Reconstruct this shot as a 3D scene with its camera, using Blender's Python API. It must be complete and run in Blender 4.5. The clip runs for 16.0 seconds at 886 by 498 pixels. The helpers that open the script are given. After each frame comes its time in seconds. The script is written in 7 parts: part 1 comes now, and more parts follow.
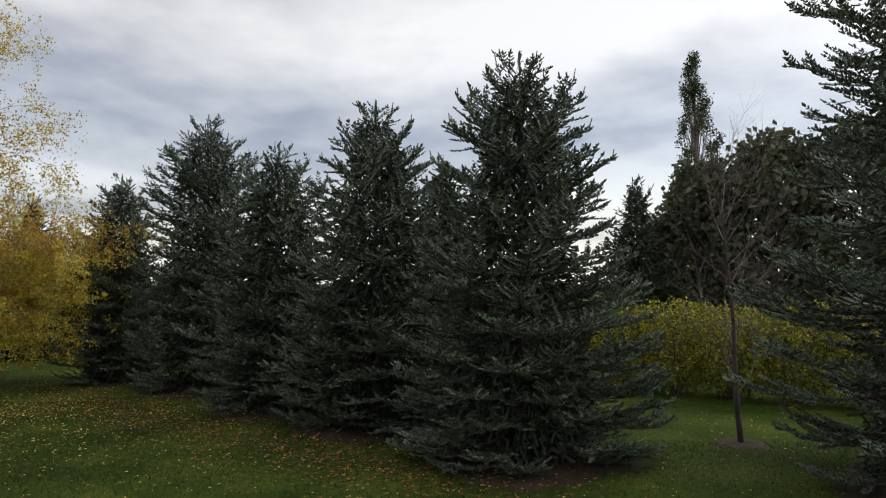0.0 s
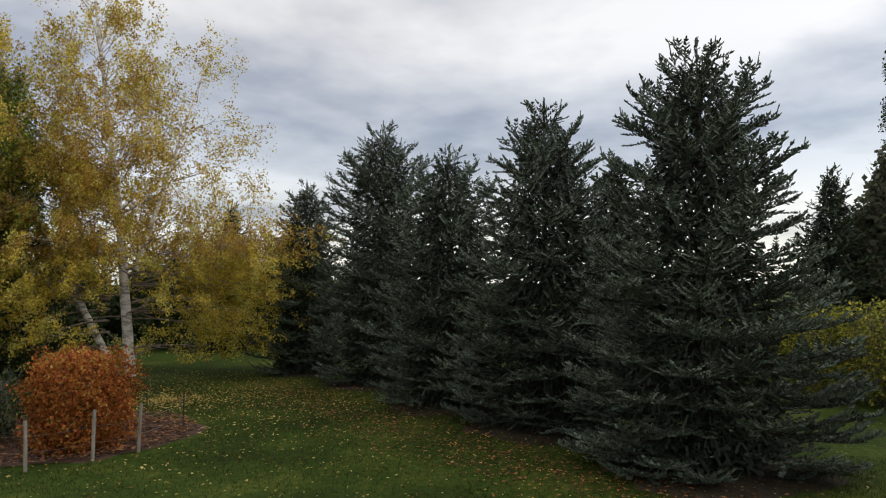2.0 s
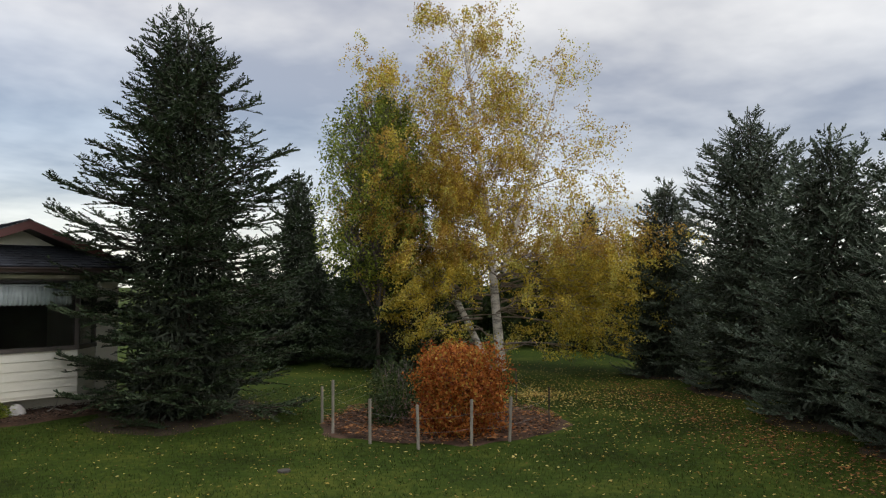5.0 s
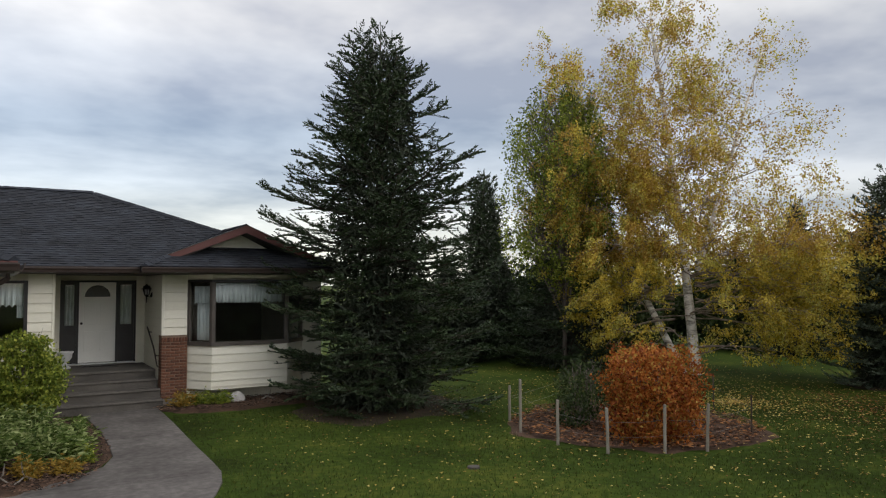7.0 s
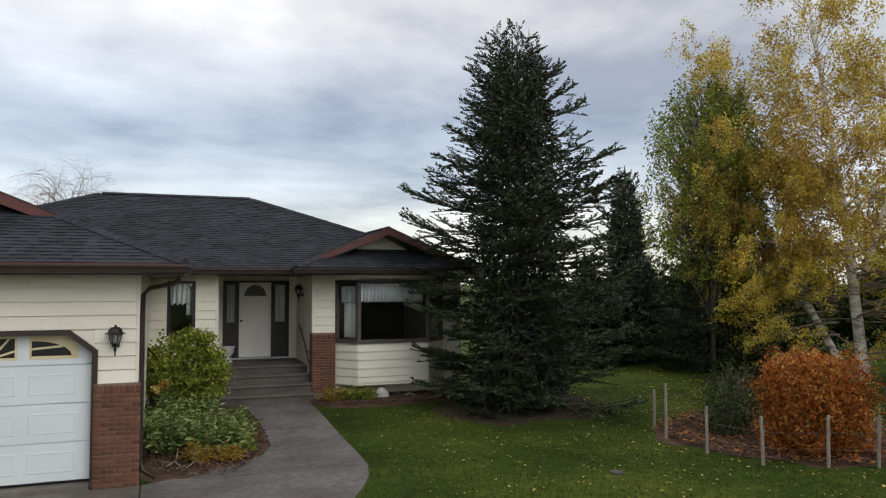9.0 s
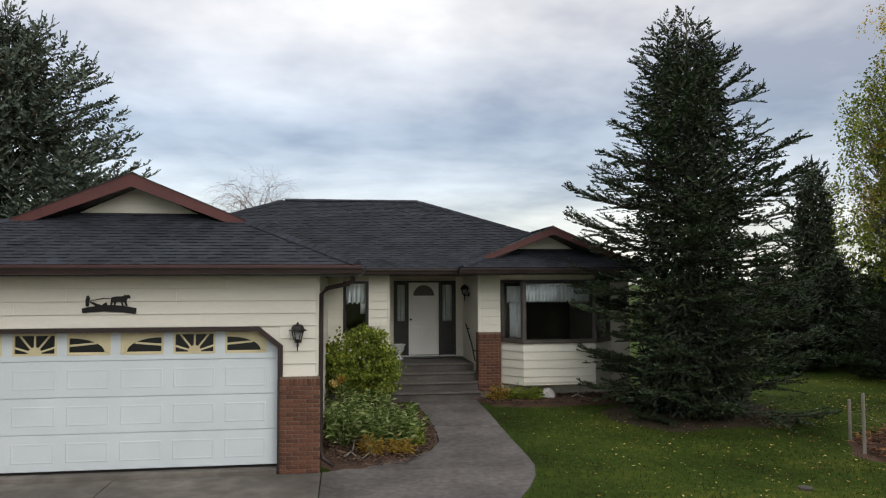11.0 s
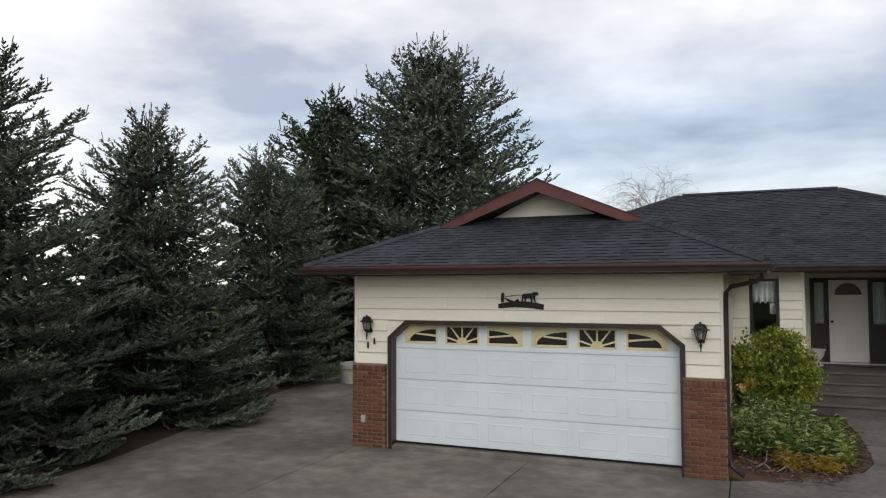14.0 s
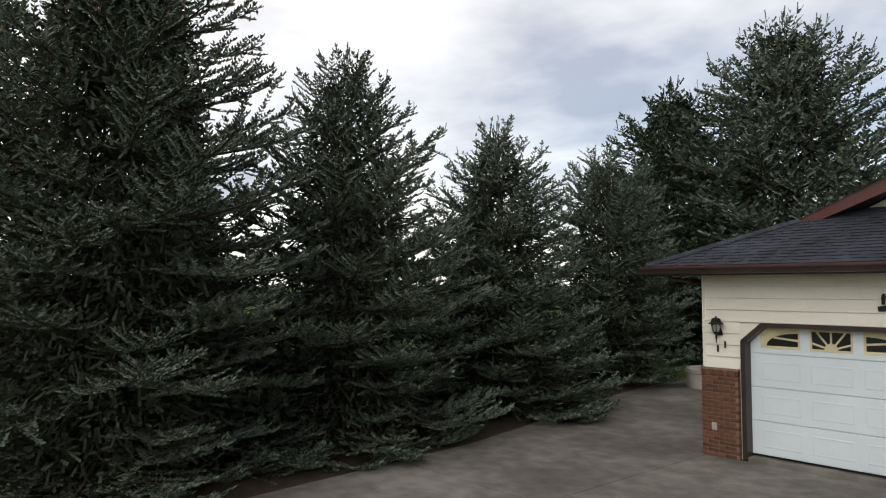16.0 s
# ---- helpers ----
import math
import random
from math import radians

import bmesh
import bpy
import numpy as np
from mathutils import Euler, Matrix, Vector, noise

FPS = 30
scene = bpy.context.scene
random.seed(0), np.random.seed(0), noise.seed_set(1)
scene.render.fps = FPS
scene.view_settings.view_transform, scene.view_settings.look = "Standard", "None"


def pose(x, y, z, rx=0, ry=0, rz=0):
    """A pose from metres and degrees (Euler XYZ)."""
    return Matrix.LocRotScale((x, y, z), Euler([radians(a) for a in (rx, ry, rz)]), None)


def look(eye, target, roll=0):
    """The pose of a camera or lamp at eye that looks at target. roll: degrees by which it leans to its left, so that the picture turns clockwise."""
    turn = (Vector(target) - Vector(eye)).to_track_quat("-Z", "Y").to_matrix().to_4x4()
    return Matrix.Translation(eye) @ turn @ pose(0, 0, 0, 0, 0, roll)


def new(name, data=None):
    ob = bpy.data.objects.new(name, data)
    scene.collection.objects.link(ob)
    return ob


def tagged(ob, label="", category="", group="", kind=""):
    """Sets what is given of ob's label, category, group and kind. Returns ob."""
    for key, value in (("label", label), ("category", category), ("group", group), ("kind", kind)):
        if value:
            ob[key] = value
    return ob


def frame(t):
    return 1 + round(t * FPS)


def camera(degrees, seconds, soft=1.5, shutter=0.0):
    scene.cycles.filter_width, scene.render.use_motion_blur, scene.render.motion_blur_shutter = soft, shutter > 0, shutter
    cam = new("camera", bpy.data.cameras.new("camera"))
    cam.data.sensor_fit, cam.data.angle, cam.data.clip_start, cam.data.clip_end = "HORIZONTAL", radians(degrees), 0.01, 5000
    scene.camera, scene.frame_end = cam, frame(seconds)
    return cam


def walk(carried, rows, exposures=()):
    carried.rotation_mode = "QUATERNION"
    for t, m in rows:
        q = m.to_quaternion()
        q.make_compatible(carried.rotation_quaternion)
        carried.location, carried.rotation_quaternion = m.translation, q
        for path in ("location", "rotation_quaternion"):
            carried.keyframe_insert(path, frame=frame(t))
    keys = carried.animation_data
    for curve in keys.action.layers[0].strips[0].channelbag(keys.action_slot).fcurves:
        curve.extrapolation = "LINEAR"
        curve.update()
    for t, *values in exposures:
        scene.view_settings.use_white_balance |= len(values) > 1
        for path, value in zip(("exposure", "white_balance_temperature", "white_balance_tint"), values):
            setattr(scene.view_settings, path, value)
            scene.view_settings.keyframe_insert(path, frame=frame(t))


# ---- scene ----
cam = camera(62.8, 16.0, soft=1.2)
PATH = [
    (0.0, -0.089, -0.058, 2.848, 92.83, 0.18, -87.05),
    (0.5, -0.067, -0.047, 2.850, 92.78, 0.15, -85.41),
    (1.0, -0.075, -0.048, 2.850, 92.79, 0.15, -81.82),
    (1.5, -0.080, -0.046, 2.839, 92.80, 0.08, -78.46),
    (2.0, -0.067, -0.041, 2.856, 92.75, 0.06, -73.78),
    (2.5, -0.068, -0.041, 2.849, 92.78, 0.13, -68.80),
    (3.0, -0.036, -0.063, 2.836, 92.87, 0.19, -64.09),
    (3.5, -0.015, -0.053, 2.845, 92.82, 0.28, -59.56),
    (4.0, 0.012, -0.036, 2.846, 92.83, 0.33, -54.86),
    (6.5, 0.010, 0.031, 2.870, 92.85, 0.17, -34.76),
    (7.0, 0.008, 0.037, 2.874, 92.83, 0.16, -31.55),
    (7.5, 0.012, 0.048, 2.870, 92.85, 0.15, -28.65),
    (8.0, -0.003, 0.044, 2.879, 92.84, 0.14, -25.91),
    (8.5, -0.015, 0.031, 2.896, 92.81, 0.12, -23.25),
    (11.0, 0.004, 0.010, 2.902, 92.81, 0.20, -7.68),
    (11.5, 0.004, 0.008, 2.908, 92.79, 0.21, -2.91),
    (12.0, -0.002, 0.008, 2.912, 92.80, 0.17, 1.87),
    (12.5, 0.000, 0.000, 2.900, 92.82, 0.17, 6.63),
    (13.0, 0.029, -0.007, 2.906, 92.75, 0.18, 12.17),
    (13.5, 0.018, -0.000, 2.914, 92.73, 0.14, 17.59),
    (14.0, -0.038, -0.004, 2.909, 92.72, 0.20, 22.84),
    (14.5, -0.083, -0.011, 2.890, 92.76, 0.23, 29.26),
    (15.0, -0.105, -0.019, 2.880, 92.79, 0.21, 36.29),
    (15.5, -0.089, -0.025, 2.874, 92.83, 0.15, 43.29),
    (16.0, -0.078, -0.056, 2.884, 92.88, 0.14, 49.10),
]
walk(cam, [(t, pose(x, y, z, rx, ry, rz)) for t, x, y, z, rx, ry, rz in PATH])

# ---- sky and sun: overcast, with a soft sun behind the house front's onlooker ----
SUN_TURN, SUN_LIFT = 158.0, 30.0
world = bpy.data.worlds.new("sky")
scene.world = world
world.use_nodes = True
wn, wl = world.node_tree.nodes, world.node_tree.links
wn.clear()


def wnode(kind, **sets):
    n = wn.new(kind)
    for k, v in sets.items():
        n.inputs[k].default_value = v
    return n


def wmath(op, a, b=None):
    n = wn.new("ShaderNodeMath")
    n.operation = op
    for i, v in enumerate((a, b)):
        if v is None:
            continue
        if isinstance(v, (int, float)):
            n.inputs[i].default_value = v
        else:
            wl.new(v, n.inputs[i])
    return n.outputs[0]


sky = wn.new("ShaderNodeTexSky")
sky.sky_type, sky.sun_disc = "NISHITA", False
sky.sun_elevation, sky.sun_rotation = radians(SUN_LIFT), radians(SUN_TURN)
bg_sky = wnode("ShaderNodeBackground", Strength=0.05)
wl.new(sky.outputs[0], bg_sky.inputs[0])
coord = wn.new("ShaderNodeTexCoord")
split = wn.new("ShaderNodeSeparateXYZ")
wl.new(coord.outputs["Generated"], split.inputs[0])
up = wmath("ADD", wmath("MAXIMUM", split.outputs[2], 0.0), 0.13)
flat = wn.new("ShaderNodeCombineXYZ")
wl.new(wmath("DIVIDE", split.outputs[0], up), flat.inputs[0])
wl.new(wmath("DIVIDE", split.outputs[1], up), flat.inputs[1])
n1 = wnode("ShaderNodeTexNoise", Scale=0.75, Detail=5.0, Roughness=0.5, Distortion=0.3)
n2 = wnode("ShaderNodeTexNoise", Scale=2.6, Detail=4.0, Roughness=0.55)
wl.new(flat.outputs[0], n1.inputs["Vector"])
wl.new(flat.outputs[0], n2.inputs["Vector"])
both = wmath("ADD", wmath("MULTIPLY", n1.outputs[0], 0.78), wmath("MULTIPLY", n2.outputs[0], 0.22))
ramp = wn.new("ShaderNodeValToRGB")
ramp.color_ramp.elements[0].position, ramp.color_ramp.elements[0].color = 0.39, (0.43, 0.42, 0.45, 1)
ramp.color_ramp.elements[1].position, ramp.color_ramp.elements[1].color = 0.60, (1.06, 1.01, 0.95, 1)
mid = ramp.color_ramp.elements.new(0.48)
mid.color = (0.72, 0.69, 0.67, 1)
wl.new(both, ramp.inputs[0])
# the cloud sheet thins and brightens low over the horizon
low = wn.new("ShaderNodeMapRange")
low.inputs["From Min"].default_value, low.inputs["From Max"].default_value = 0.0, 0.09
low.inputs["To Min"].default_value, low.inputs["To Max"].default_value = 1.0, 0.0
wl.new(split.outputs[2], low.inputs["Value"])
haze = wn.new("ShaderNodeMix")
haze.data_type = "RGBA"
haze.inputs["B"].default_value = (0.95, 0.94, 0.90, 1)
wl.new(low.outputs[0], haze.inputs["Factor"])
wl.new(ramp.outputs[0], haze.inputs["A"])
# far cloud bases show darker and bluer some way over the horizon
deck_ = wn.new("ShaderNodeValToRGB")
deck_.color_ramp.interpolation = "EASE"
deck_.color_ramp.elements[0].position, deck_.color_ramp.elements[0].color = 0.03, (1, 1, 1, 1)
deck_.color_ramp.elements[1].position, deck_.color_ramp.elements[1].color = 0.33, (1.05, 1.05, 1.04, 1)
deck_.color_ramp.elements.new(0.17).color = (0.72, 0.75, 0.83, 1)
deck_.color_ramp.elements.new(0.09).color = (0.92, 0.93, 0.95, 1)
wl.new(split.outputs[2], deck_.inputs[0])
# over the house the far bases are a clearer blue
blue = wn.new("ShaderNodeValToRGB")
blue.color_ramp.interpolation = "EASE"
blue.color_ramp.elements[0].position, blue.color_ramp.elements[0].color = 0.03, (1.0, 0.99, 0.95, 1)
blue.color_ramp.elements[1].position, blue.color_ramp.elements[1].color = 0.34, (1.12, 1.11, 1.09, 1)
blue.color_ramp.elements.new(0.09).color = (0.87, 0.88, 0.89, 1)
blue.color_ramp.elements.new(0.14).color = (0.68, 0.73, 0.82, 1)
blue.color_ramp.elements.new(0.20).color = (0.59, 0.66, 0.77, 1)
blue.color_ramp.elements.new(0.27).color = (0.86, 0.89, 0.94, 1)
wl.new(split.outputs[2], blue.inputs[0])
ahead = wn.new("ShaderNodeMapRange")
ahead.interpolation_type = "SMOOTHSTEP"
ahead.inputs["From Min"].default_value, ahead.inputs["From Max"].default_value = 0.45, 0.92
wl.new(split.outputs[1], ahead.inputs["Value"])
bases = wn.new("ShaderNodeMix")
bases.data_type = "RGBA"
wl.new(ahead.outputs[0], bases.inputs["Factor"])
wl.new(deck_.outputs[0], bases.inputs["A"])
wl.new(blue.outputs[0], bases.inputs["B"])
dim = wn.new("ShaderNodeMix")
dim.data_type, dim.blend_type = "RGBA", "MULTIPLY"
dim.inputs["Factor"].default_value = 1.0
wl.new(haze.outputs["Result"], dim.inputs["A"])
side = wn.new("ShaderNodeMapRange")
side.interpolation_type = "SMOOTHSTEP"
side.inputs["From Min"].default_value, side.inputs["From Max"].default_value = -0.85, -0.35
side.inputs["To Min"].default_value, side.inputs["To Max"].default_value = 1.0, 0.0
wl.new(split.outputs[0], side.inputs["Value"])
pale = wn.new("ShaderNodeMix")
pale.data_type = "RGBA"
pale.inputs["B"].default_value = (1.06, 1.05, 1.04, 1)
wl.new(side.outputs[0], pale.inputs["Factor"])
wl.new(bases.outputs["Result"], pale.inputs["A"])
wl.new(pale.outputs["Result"], dim.inputs["B"])
bg_cloud = wnode("ShaderNodeBackground", Strength=0.84)
wl.new(dim.outputs["Result"], bg_cloud.inputs[0])
# the sheet is a little brighter towards -x, where it is thinner, and overhead, as overcast skies are
overhead = wn.new("ShaderNodeMapRange")
overhead.inputs["From Min"].default_value, overhead.inputs["From Max"].default_value = 0.36, 1.0
overhead.inputs["To Min"].default_value, overhead.inputs["To Max"].default_value = 1.0, 1.55
wl.new(split.outputs[2], overhead.inputs["Value"])
even = wmath("SUBTRACT", 0.85, wmath("MULTIPLY", split.outputs[0], 0.09))
wl.new(wmath("MULTIPLY", even, overhead.outputs[0]), bg_cloud.inputs[1])
add = wn.new("ShaderNodeAddShader")
wout = wn.new("ShaderNodeOutputWorld")
wl.new(bg_sky.outputs[0], add.inputs[0])
wl.new(bg_cloud.outputs[0], add.inputs[1])
wl.new(add.outputs[0], wout.inputs[0])

sun_data = bpy.data.lights.new("sun", "SUN")
sun_data.energy, sun_data.angle, sun_data.color = 0.85, radians(40), (1.0, 0.98, 0.95)
sun = new("sun", sun_data)
_a, _e = radians(SUN_TURN), radians(SUN_LIFT)
sun.matrix_world = look((0, 0, 0), (-math.sin(_a) * math.cos(_e), -math.cos(_a) * math.cos(_e), -math.sin(_e)))
scene.view_settings.exposure = 0.0

# ---- materials ----
def material(name, dark, light, scale=3.0, fine=60.0, rough=0.7, bump=0.0, metal=0.0, island=0.0, piece=0.0, mid=None, spread=(0.3, 0.7), stretch=(1, 1, 1), spec=0.4):
    """Two scales of noise between two colours, with relief; island and piece: how far single pieces differ."""
    m = bpy.data.materials.new(name)
    m.use_nodes = True
    nt = m.node_tree
    nodes, links = nt.nodes, nt.links
    bsdf = nodes["Principled BSDF"]
    tc = nodes.new("ShaderNodeTexCoord")
    mp = nodes.new("ShaderNodeMapping")
    mp.inputs["Scale"].default_value = stretch
    links.new(tc.outputs["Object"], mp.inputs[0])
    a = nodes.new("ShaderNodeTexNoise")
    a.inputs["Scale"].default_value, a.inputs["Detail"].default_value = scale, 4
    b = nodes.new("ShaderNodeTexNoise")
    b.inputs["Scale"].default_value, b.inputs["Detail"].default_value = fine, 5
    links.new(mp.outputs[0], a.inputs["Vector"])
    links.new(mp.outputs[0], b.inputs["Vector"])

    def calc(op, x, y):
        n = nodes.new("ShaderNodeMath")
        n.operation = op
        for i, v in enumerate((x, y)):
            if isinstance(v, (int, float)):
                n.inputs[i].default_value = v
            else:
                links.new(v, n.inputs[i])
        return n.outputs[0]

    value = calc("ADD", calc("MULTIPLY", a.outputs[0], 0.6), calc("MULTIPLY", b.outputs[0], 0.4))
    if island:
        g = nodes.new("ShaderNodeNewGeometry")
        value = calc("ADD", value, calc("MULTIPLY", calc("SUBTRACT", g.outputs["Random Per Island"], 0.5), island))
    if piece:
        o = nodes.new("ShaderNodeObjectInfo")
        value = calc("ADD", value, calc("MULTIPLY", calc("SUBTRACT", o.outputs["Random"], 0.5), piece))
    r = nodes.new("ShaderNodeValToRGB")
    r.color_ramp.elements[0].position, r.color_ramp.elements[0].color = spread[0], (*dark, 1)
    r.color_ramp.elements[1].position, r.color_ramp.elements[1].color = spread[1], (*light, 1)
    if mid:
        r.color_ramp.elements.new(sum(spread) / 2).color = (*mid, 1)
    links.new(value, r.inputs[0])
    links.new(r.outputs[0], bsdf.inputs["Base Color"])
    bsdf.inputs["Roughness"].default_value = rough
    bsdf.inputs["Metallic"].default_value = metal
    bsdf.inputs["Specular IOR Level"].default_value = spec
    if bump:
        bp = nodes.new("ShaderNodeBump")
        bp.inputs["Strength"].default_value, bp.inputs["Distance"].default_value = min(1.0, bump), 0.02
        links.new(value, bp.inputs["Height"])
        links.new(bp.outputs[0], bsdf.inputs["Normal"])
    return m


def glassy(name, tint=(0.9, 0.95, 0.95), rough=0.02):
    m = bpy.data.materials.new(name)
    m.use_nodes = True
    b = m.node_tree.nodes["Principled BSDF"]
    b.inputs["Base Color"].default_value = (*tint, 1)
    b.inputs["Roughness"].default_value = rough
    b.inputs["Transmission Weight"].default_value = 1.0
    b.inputs["IOR"].default_value = 1.45
    return m


M_LAWN = material("lawn", (0.020, 0.029, 0.005), (0.090, 0.108, 0.018), 0.5, 8, 0.9, 0.9, mid=(0.039, 0.066, 0.0095), spread=(0.34, 0.66), spec=0.08)
M_CONCRETE = material("concrete", (0.078, 0.070, 0.059), (0.245, 0.225, 0.197), 0.5, 3.2, 0.85, 0.06, piece=0.12, mid=(0.140, 0.127, 0.110), spread=(0.33, 0.69), spec=0.25)
M_WALK = material("aggregate_concrete", (0.068, 0.062, 0.058), (0.205, 0.190, 0.180), 0.8, 9, 0.85, 0.2, mid=(0.124, 0.114, 0.108), spread=(0.32, 0.68), spec=0.25)
M_PALE_CONCRETE = material("pale_concrete", (0.25, 0.24, 0.22), (0.48, 0.46, 0.42), 2, 50, 0.85, 0.3)
M_STEP = material("step_concrete", (0.045, 0.04, 0.036), (0.13, 0.118, 0.105), 1.6, 70, 0.85, 0.35)
# step concrete again, lightened: light from above is put into the treads' colour
M_LIT_TREAD = material("lit_tread_concrete", (0.060, 0.054, 0.048), (0.155, 0.142, 0.128), 1.2, 12, 0.85, 0.2)
M_MULCH = material("bark_mulch", (0.018, 0.011, 0.008), (0.125, 0.072, 0.046), 5, 24, 0.95, 1.0, island=0.5)
M_CHIPS = material("bark_chips", (0.020, 0.012, 0.009), (0.19, 0.115, 0.08), 5, 24, 0.95, 0.3, island=0.8)
M_NEEDLE_BED = material("needle_litter", (0.016, 0.012, 0.008), (0.062, 0.040, 0.024), 3, 30, 0.95, 0.8, island=0.5)
M_SIDING = material("cream_siding", (0.70, 0.675, 0.57), (0.82, 0.795, 0.695), 1.3, 25, 0.55, 0.04, piece=0.12, stretch=(0.4, 0.4, 3))
M_SHEATH = material("wall_core", (0.55, 0.52, 0.43), (0.68, 0.64, 0.54), 2, 30, 0.8)
M_BRICK = material("red_brick", (0.040, 0.020, 0.015), (0.195, 0.085, 0.050), 16, 60, 0.85, 0.5, piece=0.22, mid=(0.128, 0.052, 0.031))
M_MORTAR = material("mortar", (0.13, 0.088, 0.064), (0.25, 0.18, 0.135), 6, 90, 0.95, 0.5)
M_SHINGLE = material("asphalt_shingle", (0.009, 0.0105, 0.014), (0.040, 0.046, 0.060), 1.5, 150, 0.9, 0.5, island=0.15, piece=0.15, spec=0.3)
M_ROOF_DECK = material("roof_deck", (0.015, 0.014, 0.017), (0.045, 0.042, 0.048), 2, 90, 0.9)
M_FASCIA = material("maroon_fascia", (0.070, 0.022, 0.020), (0.125, 0.042, 0.037), 2, 40, 0.5, 0.05)
M_BROWN = material("brown_metal", (0.023, 0.015, 0.013), (0.048, 0.033, 0.029), 3, 50, 0.4, 0.02)
M_SOFFIT = material("brown_soffit", (0.045, 0.036, 0.032), (0.075, 0.062, 0.055), 3, 40, 0.6)
M_DOOR_WHITE = material("white_steel_door", (0.62, 0.685, 0.71), (0.72, 0.785, 0.815), 1.4, 60, 0.4, 0.02)
M_ENTRY = material("white_entry_door", (0.72, 0.72, 0.69), (0.84, 0.83, 0.80), 2, 60, 0.4, 0.02)
M_CREAM = material("cream_insert", (0.60, 0.53, 0.32), (0.74, 0.66, 0.42), 3, 40, 0.5)
M_DARK_FRAME = material("dark_bronze_frame", (0.011, 0.010, 0.011), (0.026, 0.024, 0.026), 4, 60, 0.45)
M_DARK_GLASS = material("dark_glass", (0.004, 0.005, 0.004), (0.012, 0.014, 0.012), 2, 20, 0.35)
M_GREY_FRAME = material("weathered_brown_frame", (0.055, 0.045, 0.040), (0.11, 0.095, 0.085), 4, 60, 0.5)
M_BLACK = material("black_iron", (0.006, 0.006, 0.006), (0.022, 0.021, 0.021), 8, 90, 0.45, 0.1, metal=0.3)
M_GLASS = glassy("window_glass")
M_LANTERN_GLASS = glassy("lantern_glass", (0.85, 0.86, 0.84), 0.15)
M_CURTAIN = material("white_lace", (0.55, 0.58, 0.60), (0.82, 0.84, 0.85), 6, 60, 0.9, 0.1)
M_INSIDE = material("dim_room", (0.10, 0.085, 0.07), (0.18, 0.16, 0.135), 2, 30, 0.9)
M_POST = material("weathered_post", (0.17, 0.15, 0.12), (0.36, 0.33, 0.28), 3, 50, 0.9, 0.4, stretch=(6, 6, 1))
M_WIRE = material("wire", (0.16, 0.16, 0.15), (0.28, 0.27, 0.26), 6, 60, 0.5, metal=0.6)
M_BARK = material("spruce_bark", (0.035, 0.026, 0.021), (0.11, 0.085, 0.07), 6, 40, 0.95, 0.8, stretch=(1, 1, 0.3))
M_DARK_BARK = material("dark_bark", (0.018, 0.014, 0.012), (0.070, 0.055, 0.046), 8, 40, 0.95, 0.8, stretch=(1, 1, 0.3))
M_TWIG = material("spruce_twig", (0.030, 0.022, 0.017), (0.075, 0.055, 0.042), 6, 40, 0.95, 0.3)
M_GREY_BARK = material("grey_brown_bark", (0.075, 0.060, 0.053), (0.20, 0.168, 0.152), 6, 40, 0.9, 0.6, stretch=(1, 1, 0.3))
M_BIRCH_BARK = material("white_birch_bark", (0.10, 0.085, 0.07), (0.70, 0.66, 0.60), 2.5, 12, 0.75, 0.3, spread=(0.36, 0.52), stretch=(1, 1, 3))
M_ROSY_TWIG = material("rosy_twig", (0.10, 0.062, 0.056), (0.23, 0.15, 0.14), 4, 30, 0.85)
M_PALE_TWIG = material("pale_birch_twig", (0.13, 0.095, 0.075), (0.40, 0.34, 0.29), 4, 30, 0.85)


def foliage(name, dark, light, mid=None, scale=1.4, island=0.55, rough=0.6, spread=(0.22, 0.78), thin=0.0):
    """Needles or leaves; thin: how much light passes through a leaf."""
    m = material(name, dark, light, scale, 9, rough, 0.0, island=island, mid=mid, spread=spread, spec=0.25)
    if thin:
        nt = m.node_tree
        bsdf, out = nt.nodes["Principled BSDF"], nt.nodes["Material Output"]
        tr, mix = nt.nodes.new("ShaderNodeBsdfTranslucent"), nt.nodes.new("ShaderNodeMixShader")
        mix.inputs[0].default_value = thin
        nt.links.new(bsdf.inputs["Base Color"].links[0].from_socket, tr.inputs[0])
        nt.links.new(bsdf.outputs[0], mix.inputs[1])
        nt.links.new(tr.outputs[0], mix.inputs[2])
        nt.links.new(mix.outputs[0], out.inputs[0])
    return m


# older needles are darker; the crown's inner shade is put into this tone too
M_SHADED_OLD_NEEDLES = foliage("shaded_old_needles", (0.026, 0.033, 0.021), (0.080, 0.095, 0.064), mid=(0.048, 0.060, 0.040), island=0.3)
M_BLUE_SPRUCE = foliage("blue_spruce_needles", (0.042, 0.060, 0.039), (0.202, 0.240, 0.176), mid=(0.097, 0.129, 0.092), island=0.26)
M_GREY_SPRUCE = foliage("grey_green_spruce_needles", (0.043, 0.059, 0.041), (0.205, 0.238, 0.178), mid=(0.098, 0.127, 0.094), island=0.26)
M_GREEN_SPRUCE = foliage("green_spruce_needles", (0.015, 0.026, 0.012), (0.076, 0.108, 0.050), mid=(0.036, 0.058, 0.026), island=0.26)
M_CONE = foliage("brown_cones", (0.06, 0.035, 0.016), (0.17, 0.10, 0.045))
M_LEAF_YELLOW = foliage("yellow_birch_leaves", (0.38, 0.28, 0.030), (0.85, 0.70, 0.17), mid=(0.68, 0.53, 0.080), thin=0.52)
M_LEAF_AMBER = foliage("amber_birch_leaves", (0.28, 0.165, 0.030), (0.64, 0.45, 0.12), mid=(0.48, 0.315, 0.065), thin=0.52)
